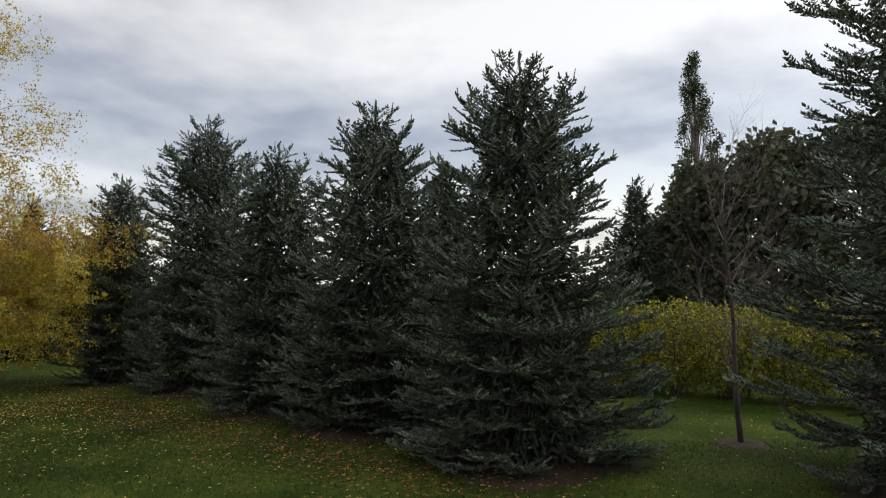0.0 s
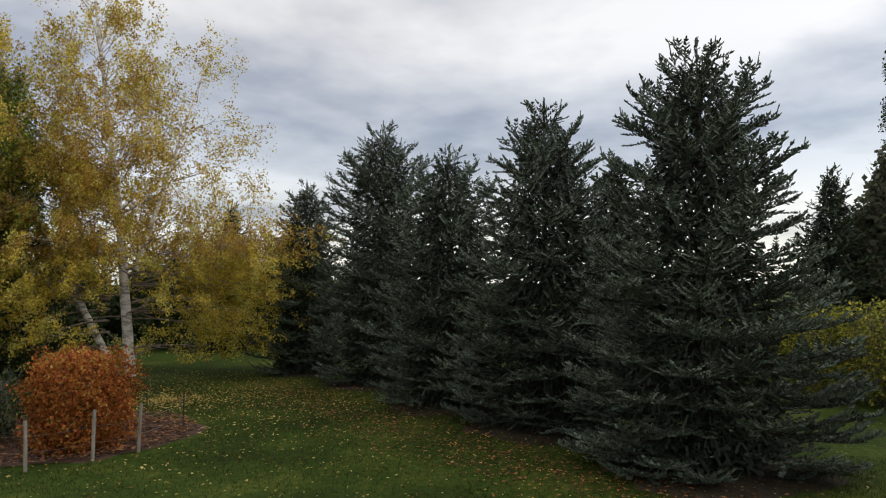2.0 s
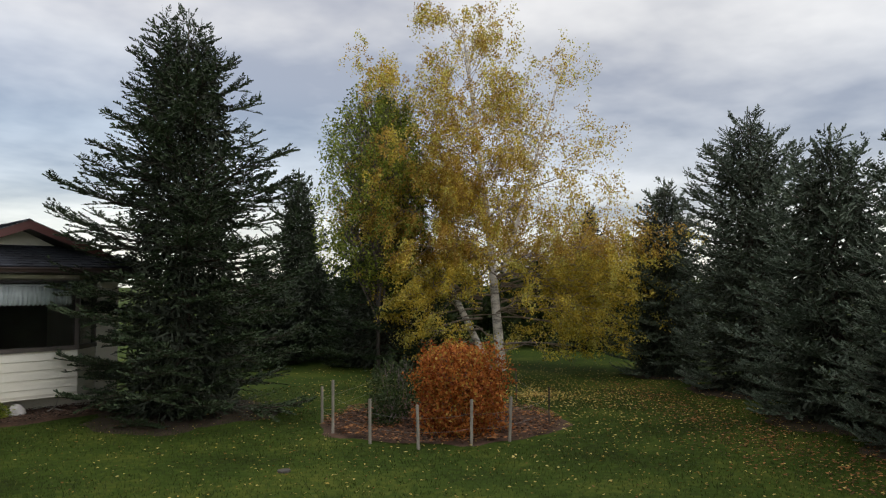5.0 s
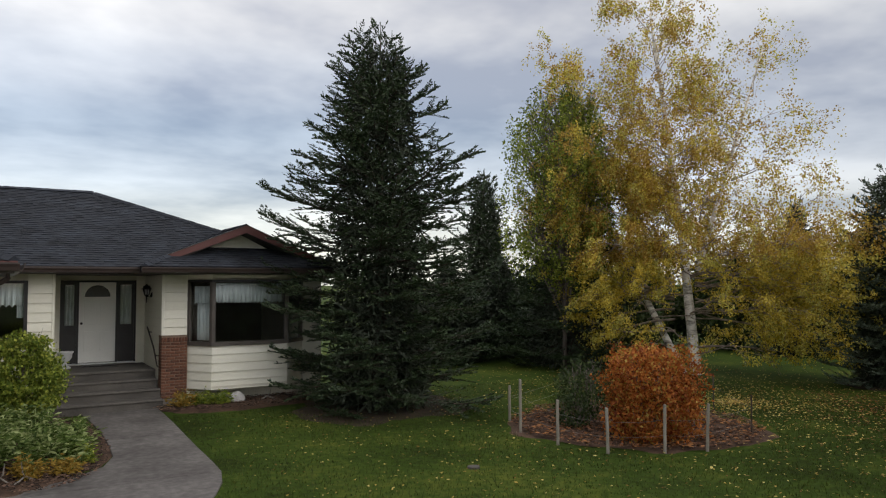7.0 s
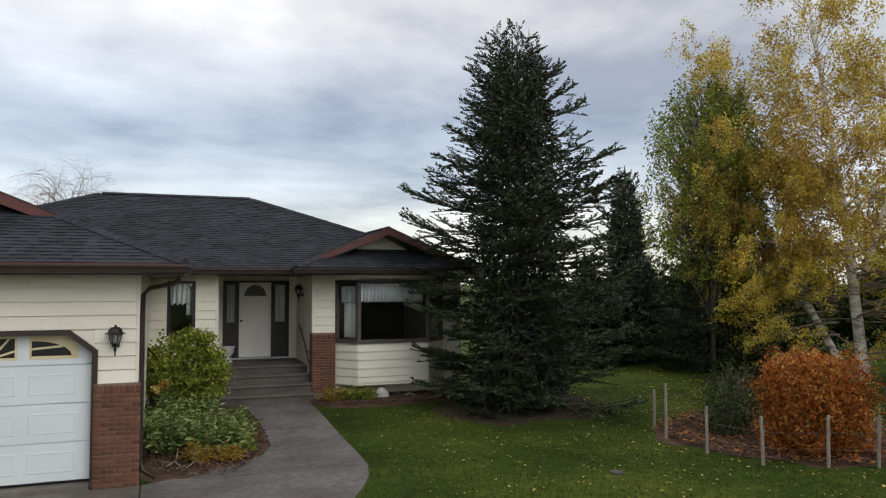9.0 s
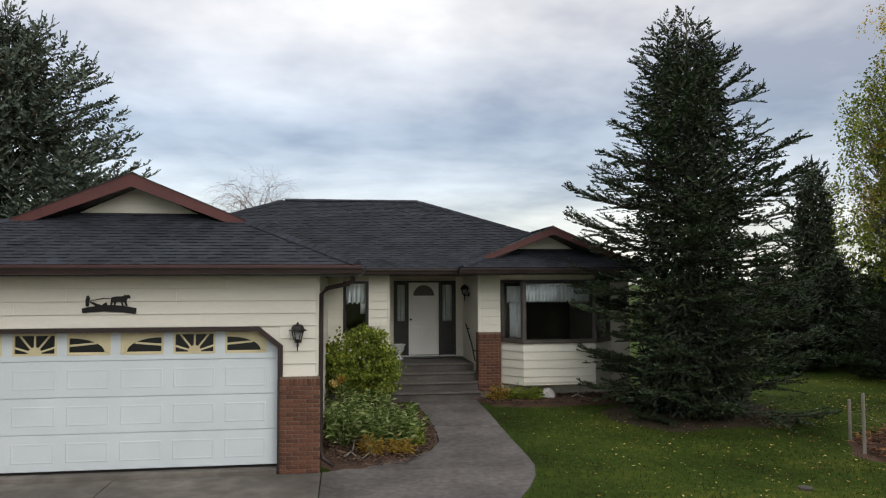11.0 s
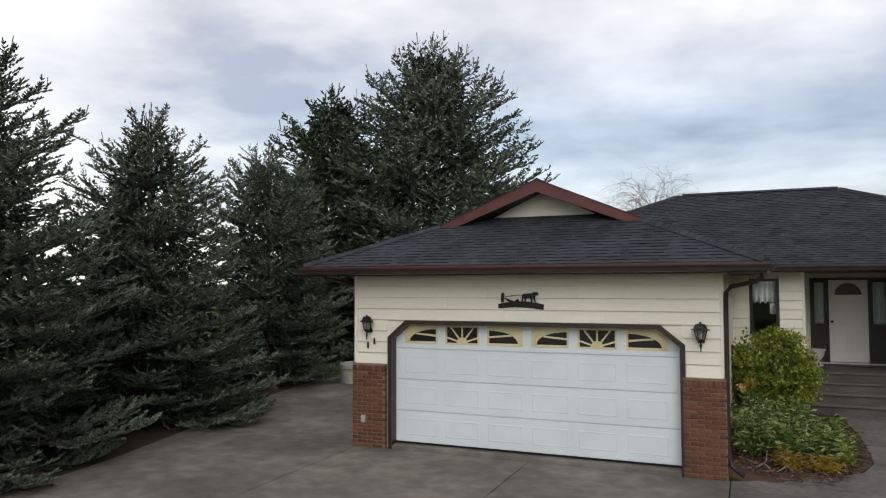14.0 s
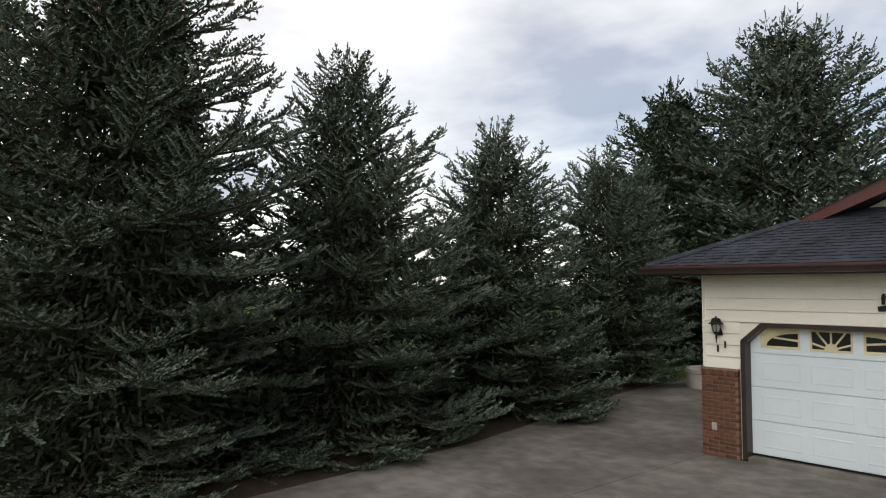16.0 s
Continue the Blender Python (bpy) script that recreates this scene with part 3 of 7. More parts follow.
# sectional garage door
gdoor = part("garage_door", boxes((-5.93, -1.0, 11.80, 11.83, 0.10, 2.22)), M_DOOR_WHITE, house, "white raised-panel double garage door with sunburst windows")
Z_SEC = [0.105, 0.655, 1.205, 1.755, 2.215]
for r in range(4):
    sec = bmesh.new()
    z0, z1 = Z_SEC[r] + 0.006, Z_SEC[r + 1] - 0.004
    if r < 3:
        box(sec, -5.925, -1.01, 11.772, 11.80, z0, z1, bevel=0.004)
        for c in range(6):
            cx, w, h = -5.42 + 0.777 * c, 0.312, 0.152
            zc = (z0 + z1) / 2
            pan = bmesh.new()
            vv = []
            for dx, y in ((0.0, 11.7735), (0.014, 11.7665), (0.040, 11.7695), (0.055, 11.7695)):
                vv.append([pan.verts.new((cx + sx * (w - dx), y, zc + sz * (h - dx))) for sx, sz in ((-1, -1), (1, -1), (1, 1), (-1, 1))])
            for q in range(3):
                for e in range(4):
                    pan.faces.new((vv[q][e], vv[q][(e + 1) % 4], vv[q + 1][(e + 1) % 4], vv[q + 1][e]))
            pan.faces.new(vv[3])
            part("raised_panel", pan, M_DOOR_WHITE, gdoor)
        part("door_section", sec, M_DOOR_WHITE, gdoor)
    else:
        zs = (z0, z0 + 0.085, z0 + 0.415, z1)
        box(sec, -5.925, -1.01, 11.772, 11.80, zs[0], zs[1], bevel=0.003)
        box(sec, -5.925, -1.01, 11.772, 11.80, zs[2], zs[3], bevel=0.003)
        x = -5.925
        for c in range(7):
            nxt = -5.42 + 0.777 * c - 0.315 if c < 6 else -1.01
            box(sec, x, nxt, 11.772, 11.80, zs[1], zs[2])
            x = nxt + 0.63
        part("door_section", sec, M_DOOR_WHITE, gdoor)
        for c in range(6):
            cx = -5.42 + 0.777 * c
            x0, x1, a0, a1 = cx - 0.315, cx + 0.315, zs[1], zs[2]
            part("pane", boxes((x0, x1, 11.797, 11.799, a0, a1)), M_DARK_GLASS, gdoor, "dark window glass")
            frame_ = boxes((x0, x1, 11.764, 11.79, a0, a0 + 0.03), (x0, x1, 11.764, 11.79, a1 - 0.03, a1), (x0, x0 + 0.03, 11.764, 11.79, a0 + 0.03, a1 - 0.03), (x1 - 0.03, x1, 11.764, 11.79, a0 + 0.03, a1 - 0.03))
            part("window_frame", frame_, M_CREAM, gdoor, "cream window surround")
            # cream insert: quarter arcs either side of a sunburst
            ix0, ix1, iz0, iz1 = x0 + 0.03, x1 - 0.03, a0 + 0.03, a1 - 0.03
            kind = c % 3
            ins = bmesh.new()
            yA, yB = 11.772, 11.786

            def plate(pts):
                vv = [ins.verts.new((p[0], yA, p[1])) for p in pts] + [ins.verts.new((p[0], yB, p[1])) for p in pts]
                n = len(pts)
                ins.faces.new(vv[:n])
                ins.faces.new(vv[n:][::-1])
                for q in range(n):
                    ins.faces.new((vv[q], vv[(q + 1) % n], vv[(q + 1) % n + n], vv[q + n]))

            if kind == 1:
                w = ix1 - ix0
                for q in range(10):   # half disc at the foot
                    b0, b1 = math.pi * q / 10, math.pi * (q + 1) / 10
                    plate([(cx, iz0), (cx + 0.10 * math.cos(b0), iz0 + 0.10 * math.sin(b0)), (cx + 0.10 * math.cos(b1), iz0 + 0.10 * math.sin(b1))])
                for deg in (18, 52, 90, 128, 162):
                    d = radians(deg)
                    reach = min((iz1 - iz0) / max(0.01, math.sin(d)), (w / 2) / max(0.01, abs(math.cos(d))))
                    ux, uz = math.cos(d), math.sin(d)
                    s = 0.014
                    plate([(cx + 0.09 * ux - s * uz, iz0 + 0.09 * uz + s * ux), (cx + 0.09 * ux + s * uz, iz0 + 0.09 * uz - s * ux), (cx + reach * ux + s * uz, iz0 + reach * uz - s * ux), (cx + reach * ux - s * uz, iz0 + reach * uz + s * ux)])
            else:
                flip = 1 if kind == 0 else -1
                far = ix1 if flip > 0 else ix0
                near = ix0 if flip > 0 else ix1
                hgt = iz1 - iz0
                arc = [(far + (near - far) * (0.9 * math.cos(math.pi / 2 * q / 8)), iz0 + 0.012 + (hgt * 0.80) * math.sin(math.pi / 2 * q / 8)) for q in range(9)]
                for q in range(8):   # field above the arc
                    plate([arc[q], arc[q + 1], (arc[q + 1][0], iz1), (arc[q][0], iz1)])
                plate([(near, iz0), (arc[0][0], iz0), (arc[0][0], iz1), (near, iz1)])
                plate([(near, iz0), (far, iz0), (far, iz0 + 0.012), (near, iz0 + 0.012)])
                plate([(far, iz0 + hgt * 0.36), (far, iz0 + hgt * 0.48), (near + (far - near) * 0.34, iz0 + hgt * 0.60), (near + (far - near) * 0.30, iz0 + hgt * 0.50)])
            bmesh.ops.recalc_face_normals(ins, faces=ins.faces[:])
            part("sunburst_insert" if kind == 1 else "arc_insert", ins, M_CREAM, gdoor, "cream plastic window insert")
part("bottom_seal", boxes((-5.92, -1.02, 11.765, 11.80, 0.085, 0.106)), M_BLACK, gdoor, "black rubber seal")
part("threshold", boxes((-5.91, -1.03, 11.585, 12.2, -0.05, 0.070), bevel=0.01), M_CONCRETE, house, "grey concrete garage sill")
part("garage_floor", boxes((GX0 + 0.2, GX1 - 0.2, 12.2, 19.3, -0.05, 0.07)), M_PALE_CONCRETE, house)

# house front: wall left of the entry, entry recess, wall and bay on the other side
WIN_L = (-0.04, 0.57, 1.75, 2.99)
core = wall_core("front_wall", [
    (GX1, WIN_L[0], HY, HY + 0.2, 0, SOFFIT_H), (WIN_L[1], 1.05, HY, HY + 0.2, 0, SOFFIT_H),
    (WIN_L[0], WIN_L[1], HY, HY + 0.2, 0, WIN_L[2]), (WIN_L[0], WIN_L[1], HY, HY + 0.2, WIN_L[3], SOFFIT_H)])
siding(core, "y", HY, GX1, 1.05, 0.5, SOFFIT_H, holes=[WIN_L])
core = wall_core("entry_side_wall", [(0.85, 1.05, HY + 0.2, DY, 0, SOFFIT_H)])
siding(core, "x", 1.05, HY, DY, 0.5, SOFFIT_H, out=1)
core = wall_core("entry_side_wall", [(3.28, 3.48, HY, DY + 0.2, 0, SOFFIT_H)])
siding(core, "x", 3.28, HY, DY, 0.3, SOFFIT_H, out=-1)
DOOR = (1.33, 3.05, 0.95, 3.01)
core = wall_core("entry_wall", [(0.85, DOOR[0], DY, DY + 0.2, 0, SOFFIT_H), (DOOR[1], 3.28, DY, DY + 0.2, 0, SOFFIT_H), (DOOR[0], DOOR[1], DY, DY + 0.2, DOOR[3], SOFFIT_H), (DOOR[0], DOOR[1], DY, DY + 0.2, 0, DOOR[2])])
siding(core, "y", DY, 1.05, 3.28, 0.93, SOFFIT_H, holes=[DOOR])
core = wall_core("front_wall", [(3.48, 3.82, HY, HY + 0.2, 0, SOFFIT_H), (6.65, 7.15, HY, HY + 0.2, 0, SOFFIT_H), (3.82, 6.65, HY, HY + 0.2, 0, 0.5), (3.82, 6.65, HY, HY + 0.2, 3.03, SOFFIT_H)])
siding(core, "y", HY, 3.28, 3.82, 1.72, SOFFIT_H)
siding(core, "y", HY, 6.65, 7.15, 0.5, SOFFIT_H)
brick_pier(3.24, 3.82, HY - 0.10, 0.30, 1.74, label="red brick pier beside the entry steps")
part("corner_trim", boxes((3.25, 3.31, HY - 0.03, HY + 0.03, 1.74, SOFFIT_H), bevel=0.004), M_SIDING, house)
part("corner_trim", boxes((1.02, 1.08, HY - 0.03, HY + 0.03, 0.5, SOFFIT_H), bevel=0.004), M_SIDING, house)
for block in ((3.27, 3.86, HY - 0.075, HY - 0.001, -0.1, 0.30), (3.3, 7.12, HY + 0.0, HY + 0.19, -0.1, 0.5), (GX1, 1.0, HY - 0.012, HY + 0.1, -0.1, 0.49)):
    part("foundation", boxes(block), M_CONCRETE, house, "grey concrete foundation")
# outer walls out of the way
wall_core("side_wall", [(6.95, 7.15, HY + 0.2, 27.0, 0, SOFFIT_H)])
wall_core("rear_wall", [(GX0, 7.15, 27.0, 27.2, 0, SOFFIT_H)])
wall_core("side_wall", [(GX0, GX0 + 0.2, 19.5, 27.0, 0, SOFFIT_H)])
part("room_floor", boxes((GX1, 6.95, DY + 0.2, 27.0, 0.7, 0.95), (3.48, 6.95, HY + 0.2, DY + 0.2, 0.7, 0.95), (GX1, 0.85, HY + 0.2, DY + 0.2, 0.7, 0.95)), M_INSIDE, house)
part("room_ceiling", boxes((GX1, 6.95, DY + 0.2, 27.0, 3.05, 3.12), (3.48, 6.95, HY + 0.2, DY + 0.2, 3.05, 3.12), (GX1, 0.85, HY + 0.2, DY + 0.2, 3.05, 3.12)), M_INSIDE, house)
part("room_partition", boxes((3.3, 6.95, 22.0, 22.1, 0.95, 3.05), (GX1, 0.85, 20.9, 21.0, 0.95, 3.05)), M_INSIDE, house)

# bay window: canted sides, boarded below
B0, B1, B2, B3 = (3.82, HY), (4.25, 17.1), (6.05, 17.1), (6.65, HY)


def along(p, q, s, off=0.0):
    d = Vector((q[0] - p[0], q[1] - p[1])).normalized()
    nrm = Vector((d.y, -d.x))
    return (p[0] + d.x * s + nrm.x * off, p[1] + d.y * s + nrm.y * off)


def panel(p, q, s0, s1, z0, z1, thick, off=0.0):
    """A board standing along the line p to q, from s0 to s1 metres, its outer face off metres out."""
    a, b = along(p, q, s0, off), along(p, q, s1, off)
    c, d = along(p, q, s1, off - thick), along(p, q, s0, off - thick)
    return prism([a, b, c, d], z0, z1, "z")


bay = part("bay_window", panel(B1, B2, 0, 1.8, 0.50, 0.56, 0.6), M_SHEATH, house, "three-sided bay window in dark bronze frames")
Z_SILL, Z_HEAD = 1.55, 3.0
for p, q in ((B0, B1), (B1, B2), (B2, B3)):
    ln = math.dist(p, q)
    part("bay_wall", panel(p, q, 0, ln, 0.5, Z_SILL, 0.10, -0.028), M_SHEATH, bay)
    part("bay_head", panel(p, q, 0, ln, Z_HEAD, 3.13, 0.10, 0.0), M_SIDING, bay)
    k = 5
    for i in range(k):
        z0 = 0.48 + i * (Z_SILL - 0.07 - 0.48) / k
        z1 = 0.48 + (i + 1) * (Z_SILL - 0.07 - 0.48) / k
        a, b = along(p, q, 0, 0), along(p, q, ln, 0)
        prof = [(-0.028, z0), (0.0, z0), (0.002, z0 + 0.006), (-0.02, z1), (-0.028, z1)]
        vs = [(*along(p, q, s, o), z) for s in (0.0, ln) for o, z in prof]
        fs = [(0, 1, 2, 3, 4), (9, 8, 7, 6, 5)] + [(j, (j + 1) % 5, (j + 1) % 5 + 5, j + 5) for j in range(5)]
        part("siding_board", (vs, fs), M_SIDING, bay)
    part("sill", panel(p, q, -0.01, ln + 0.01, Z_SILL - 0.07, Z_SILL + 0.02, 0.14, 0.03), M_GREY_FRAME, bay)
    part("head_trim", panel(p, q, -0.01, ln + 0.01, Z_HEAD - 0.05, Z_HEAD + 0.012, 0.10, 0.012), M_DARK_FRAME, bay)
    for s in (0.0, ln - 0.075):
        part("mullion", panel(p, q, s, s + 0.075, Z_SILL + 0.02, Z_HEAD - 0.05, 0.09, 0.006), M_GREY_FRAME, bay)
    ob = part("pane", panel(p, q, 0.075, ln - 0.075, Z_SILL + 0.02, Z_HEAD - 0.05, 0.006, -0.04), M_GLASS, bay, "clear window glass")
    ob.visible_shadow = False
part("bay_soffit_board", prism([B0, B1, B2, B3], 3.02, 3.05, "z"), M_SIDING, bay)


def curtain(name, p, q, s0, s1, ztop, zbot, parent, off=-0.13, waves=9.0, scallop=0.0, label="gathered white lace curtain"):
    n = int((s1 - s0) * 60) + 8
    vs, fs = [], []
    for i in range(n + 1):
        s = s0 + (s1 - s0) * i / n
        w = 0.026 * math.sin(s * waves * 6.283) + 0.011 * math.sin(s * waves * 2.7 * 6.283)
        zb = zbot + scallop * abs(math.sin(s * waves * 3.14159))
        for o in (0.0, -0.004):
            x, y = along(p, q, s, off + w + o)
            vs += [(x, y, ztop), (x, y, zb)]
    for i in range(n):
        a = i * 4
        fs += [(a, a + 1, a + 5, a + 4), (a + 2, a + 6, a + 7, a + 3), (a + 1, a + 3, a + 7, a + 5), (a, a + 4, a + 6, a + 2)]
    return part(name, (vs, fs), M_CURTAIN, parent, label, smooth=True)


part("curtain_rod", panel(B1, B2, 0.08, 1.72, 2.885, 2.91, 0.02, -0.10), M_URN, bay, "white curtain rod")
curtain("valance", B1, B2, 0.09, 1.71, 2.93, 2.45, bay, waves=11.0, scallop=0.05)
curtain("curtain", B0, B1, 0.10, 0.64, 2.86, 2.42, bay, scallop=0.05)
curtain("curtain", B0, B1, 0.16, 0.60, 2.46, 1.60, bay, off=-0.17)
curtain("curtain", B2, B3, 0.10, 0.30, 2.86, 1.60, bay)

# small window beside the garage
win = part("window", boxes((WIN_L[0], WIN_L[0] + 0.07, HY - 0.035, HY + 0.1, WIN_L[2], WIN_L[3]), (WIN_L[1] - 0.07, WIN_L[1], HY - 0.035, HY + 0.1, WIN_L[2], WIN_L[3]), (WIN_L[0] + 0.07, WIN_L[1] - 0.07, HY - 0.035, HY + 0.1, WIN_L[3] - 0.06, WIN_L[3]), (WIN_L[0] + 0.07, WIN_L[1] - 0.07, HY - 0.035, HY + 0.1, WIN_L[2], WIN_L[2] + 0.06)), M_DARK_FRAME, house, "dark-framed window with a white lace valance")
ob = part("pane", boxes((WIN_L[0] + 0.07, WIN_L[1] - 0.07, HY + 0.03, HY + 0.036, WIN_L[2] + 0.06, WIN_L[3] - 0.06)), M_GLASS, win)
ob.visible_shadow = False
curtain("valance", (WIN_L[0], HY), (WIN_L[1], HY), 0.06, 0.55, 2.95, 2.42, win, scallop=0.06)
curtain("curtain", (WIN_L[0], HY), (WIN_L[1], HY), 0.42, 0.55, 2.5, 2.2, win, off=-0.17)

# entry door with side lights
entry = part("entry_door", boxes((1.74, 2.58, DY + 0.02, DY + 0.07, 0.98, 2.97), bevel=0.003), M_ENTRY, house, "white entry door with a dark fanlight")
fan = [(2.16 + 0.29 * math.cos(math.pi * i / 16), 2.60 + 0.29 * math.sin(math.pi * i / 16)) for i in range(17)]
part("fanlight", prism(fan, DY + 0.008, DY + 0.024, "y"), M_DARK_GLASS, entry, "dark half-round glass")
rim = bmesh.new()
for i in range(16):
    a0, a1 = math.pi * i / 16, math.pi * (i + 1) / 16
    vv = [rim.verts.new((2.16 + r * math.cos(a), y, 2.60 + r * math.sin(a))) for y in (DY + 0.002, DY + 0.02) for r, a in ((0.29, a0), (0.315, a0), (0.315, a1), (0.29, a1))]
    for f in ((0, 1, 2, 3), (7, 6, 5, 4), (0, 4, 5, 1), (3, 2, 6, 7), (0, 3, 7, 4), (1, 5, 6, 2)):
        rim.faces.new([vv[k] for k in f])
bmesh.ops.recalc_face_normals(rim, faces=rim.faces[:])
part("fanlight_rim", rim, M_ENTRY, entry)
for zz in (1.25, 1.9):
    for xx in (1.86, 2.22):
        part("door_panel", boxes((xx, xx + 0.27, DY + 0.012, DY + 0.022, zz, zz + 0.5 if zz < 1.5 else zz + 0.55), bevel=0.008), M_ENTRY, entry)
kv, kf = lathe([(0.012, 0), (0.012, 0.03), (0.03, 0.045), (0.032, 0.06), (0.02, 0.075)], 10)
part("door_knob", ([(1.80 + v[0], DY + 0.02 - v[2], 1.95 + v[1]) for v in kv], kf), M_BLACK, entry, "dark door knob", smooth=True)
part("door_frame", boxes((1.33, 1.38, DY - 0.04, DY + 0.1, 0.96, 3.01), (1.69, 1.74, DY - 0.04, DY + 0.1, 0.96, 2.96), (2.58, 2.63, DY - 0.04, DY + 0.1, 0.96, 2.96), (3.0, 3.05, DY - 0.04, DY + 0.1, 0.96, 3.01), (1.38, 3.0, DY - 0.04, DY + 0.1, 2.96, 3.01)), M_DARK_FRAME, house, "dark bronze door frame")
for x0, x1 in ((1.38, 1.69), (2.63, 3.0)):
    sl = part("sidelight", boxes((x0, x1, DY + 0.0, DY + 0.05, 0.97, 1.85), (x0, x0 + 0.05, DY + 0.0, DY + 0.05, 1.85, 2.96), (x1 - 0.05, x1, DY + 0.0, DY + 0.05, 1.85, 2.96), (x0 + 0.05, x1 - 0.05, DY + 0.0, DY + 0.05, 2.90, 2.96), (x0 + 0.05, x1 - 0.05, DY + 0.0, DY + 0.05, 1.85, 1.90)), M_DARK_FRAME, house, "dark side light with a sheer curtain")
    ob = part("pane", boxes((x0 + 0.05, x1 - 0.05, DY + 0.02, DY + 0.025, 1.90, 2.90)), M_GLASS, sl)
    ob.visible_shadow = False
    curtain("sheer", (x0, DY), (x1, DY), 0.05, x1 - x0 - 0.05, 2.9, 1.9, sl, off=-0.07, waves=14, label="grey sheer curtain")
part("door_sill", boxes((1.33, 3.05, DY - 0.06, DY + 0.1, 0.935, 0.965), bevel=0.005), M_URN, house, "pale metal door sill")
# steps
NOSE = [(17.22, 0.35), (17.57, 0.54), (17.92, 0.73), (18.27, 0.92)]
steps = part("front_steps", boxes((1.06, 3.235, 18.27 + 0.10, DY - 0.001, 0.0, 0.90)), M_STEP, house, "dark grey concrete entry steps")
for i, (y, z) in enumerate(NOSE):
    y1 = NOSE[i + 1][0] + 0.12 if i < 3 else DY - 0.002
    # treads take the lightened tone, risers the plain step concrete
    part("tread", boxes((1.056, 3.236, y, y1, z - 0.05, z), bevel=0.010), M_LIT_TREAD, steps, "grey concrete tread, tone lightened as lit from above")
    part("riser", boxes((1.058, 3.234, y + 0.03, y + 0.10, z - 0.19 if i else 0.05, z - 0.052)), M_STEP, steps)

# ---- roofs ----
P = 0.417


def shingle_course(u0, u1, rng):
    """Ends of the tabs along a course, with raised tabs between sunk ones."""
    x = u0 - rng.uniform(0, 0.28)
    proud = rng.random() < 0.5
    while x < u1:
        w = rng.uniform(0.12, 0.30) if proud else rng.uniform(0.08, 0.22)
        a, b = max(x, u0), min(x + w, u1)
        if b - a > 0.02:
            yield a, b, proud
        x += w
        proud = not proud


def shingles(parent, origin, u_dir, in_dir, lo, hi, run, slope, singles=0, seed=1, course=0.14, lift=0.012):
    """Courses on a plane: origin on the eave, u_dir along it, in_dir level up the slope; lo and hi: the ends as functions of the level run."""
    rng = random.Random(seed)
    o, u, n = Vector(origin), Vector(u_dir), Vector(in_dir)
    up_ = (n + Vector((0, 0, slope))).normalized()
    nor = u.cross(up_)
    if nor.z < 0:
        nor = -nor
    lvl = up_.xy.length
    count = int(run / (course * lvl))
    rest_v, rest_f, made = [], [], 0
    for k in range(count):
        v0 = k * course
        v1 = (v0 + course * 0.6) * lvl
        for a, b, proud in shingle_course(lo(v1), hi(v1), rng):
            t = rng.uniform(0.015, 0.020) if proud else rng.uniform(0.006, 0.009)
            drop = rng.uniform(-0.006, -0.002) if proud else rng.uniform(0.006, 0.012)
            q = [o + u * a + up_ * (v0 + drop), o + u * b + up_ * (v0 + drop), o + u * b + up_ * (v0 + course + 0.02), o + u * a + up_ * (v0 + course + 0.02)]
            vs = [p + nor * (lift - 0.004) for p in q[:2]] + [p + nor * (lift + t) for p in q[:2]] + [p + nor * (lift + 0.001) for p in q[2:]]
            fs = [(0, 1, 3, 2), (2, 3, 4, 5), (0, 2, 5), (1, 4, 3)]
            if made < singles:
                part("shingle", (vs, fs), M_SHINGLE, parent)
            else:
                base = len(rest_v)
                rest_v += vs
                rest_f += [tuple(i + base for i in f) for f in fs]
            made += 1
    if rest_v:
        ob = part("shingle_field", (rest_v, rest_f), M_SHINGLE, parent)
        ob["kind"] = "stuff"


def deck(name, quads, thick=0.10, label=""):
    bm = bmesh.new()
    for q in quads:
        top = [bm.verts.new(p) for p in q]
        bot = [bm.verts.new((p[0], p[1], p[2] - thick)) for p in q]
        bm.faces.new(top)
        bm.faces.new(bot[::-1])
        m = len(q)
        for i in range(m):
            bm.faces.new((top[i], bot[i], bot[(i + 1) % m], top[(i + 1) % m]))
    bmesh.ops.recalc_face_normals(bm, faces=bm.faces[:])
    return part(name, bm, M_ROOF_DECK, house, label)


# garage roof: hipped foot with a gable over it
EX0, EX1, EY, EZ = -7.45, 0.20, 11.10, 3.20
RX, RZ = (EX0 + EX1) / 2, EZ + P * (EX1 - EX0) / 2
GYF, GYW = 13.0, 13.5          # gable barge boards, gable wall
rw = GYW - EY
rf = GYF - EY
garage_roof = deck("garage_roof", [
    [(EX0, EY, EZ), (EX1, EY, EZ), (EX1 - rw, GYW, EZ + P * rw), (EX0 + rw, GYW, EZ + P * rw)],
    [(EX0, EY, EZ), (EX0 + rf, GYF, EZ + P * rf), (RX, GYF, RZ), (RX, 21.5, RZ), (EX0, 21.5, EZ)],
    [(EX1, EY, EZ), (EX1, 21.5, EZ), (RX, 21.5, RZ), (RX, GYF, RZ), (EX1 - rf, GYF, EZ + P * rf)]], label="charcoal shingled garage roof with a small gable")
shingles(garage_roof, (0, EY - 0.02, EZ - 0.008), (1, 0, 0), (0, 1, 0), lambda r: EX0 + r, lambda r: EX1 - r, rw, P, singles=300, seed=3)
shingles(garage_roof, (EX1 + 0.02, 0, EZ - 0.008), (0, 1, 0), (-1, 0, 0), lambda r: EY + min(r, rf), lambda r: 17.0 + r, EX1 - RX, P, seed=4)
shingles(garage_roof, (EX0 - 0.02, 0, EZ - 0.008), (0, 1, 0), (1, 0, 0), lambda r: EY + min(r, rf), lambda r: 17.0 + r, RX - EX0, P, seed=14)


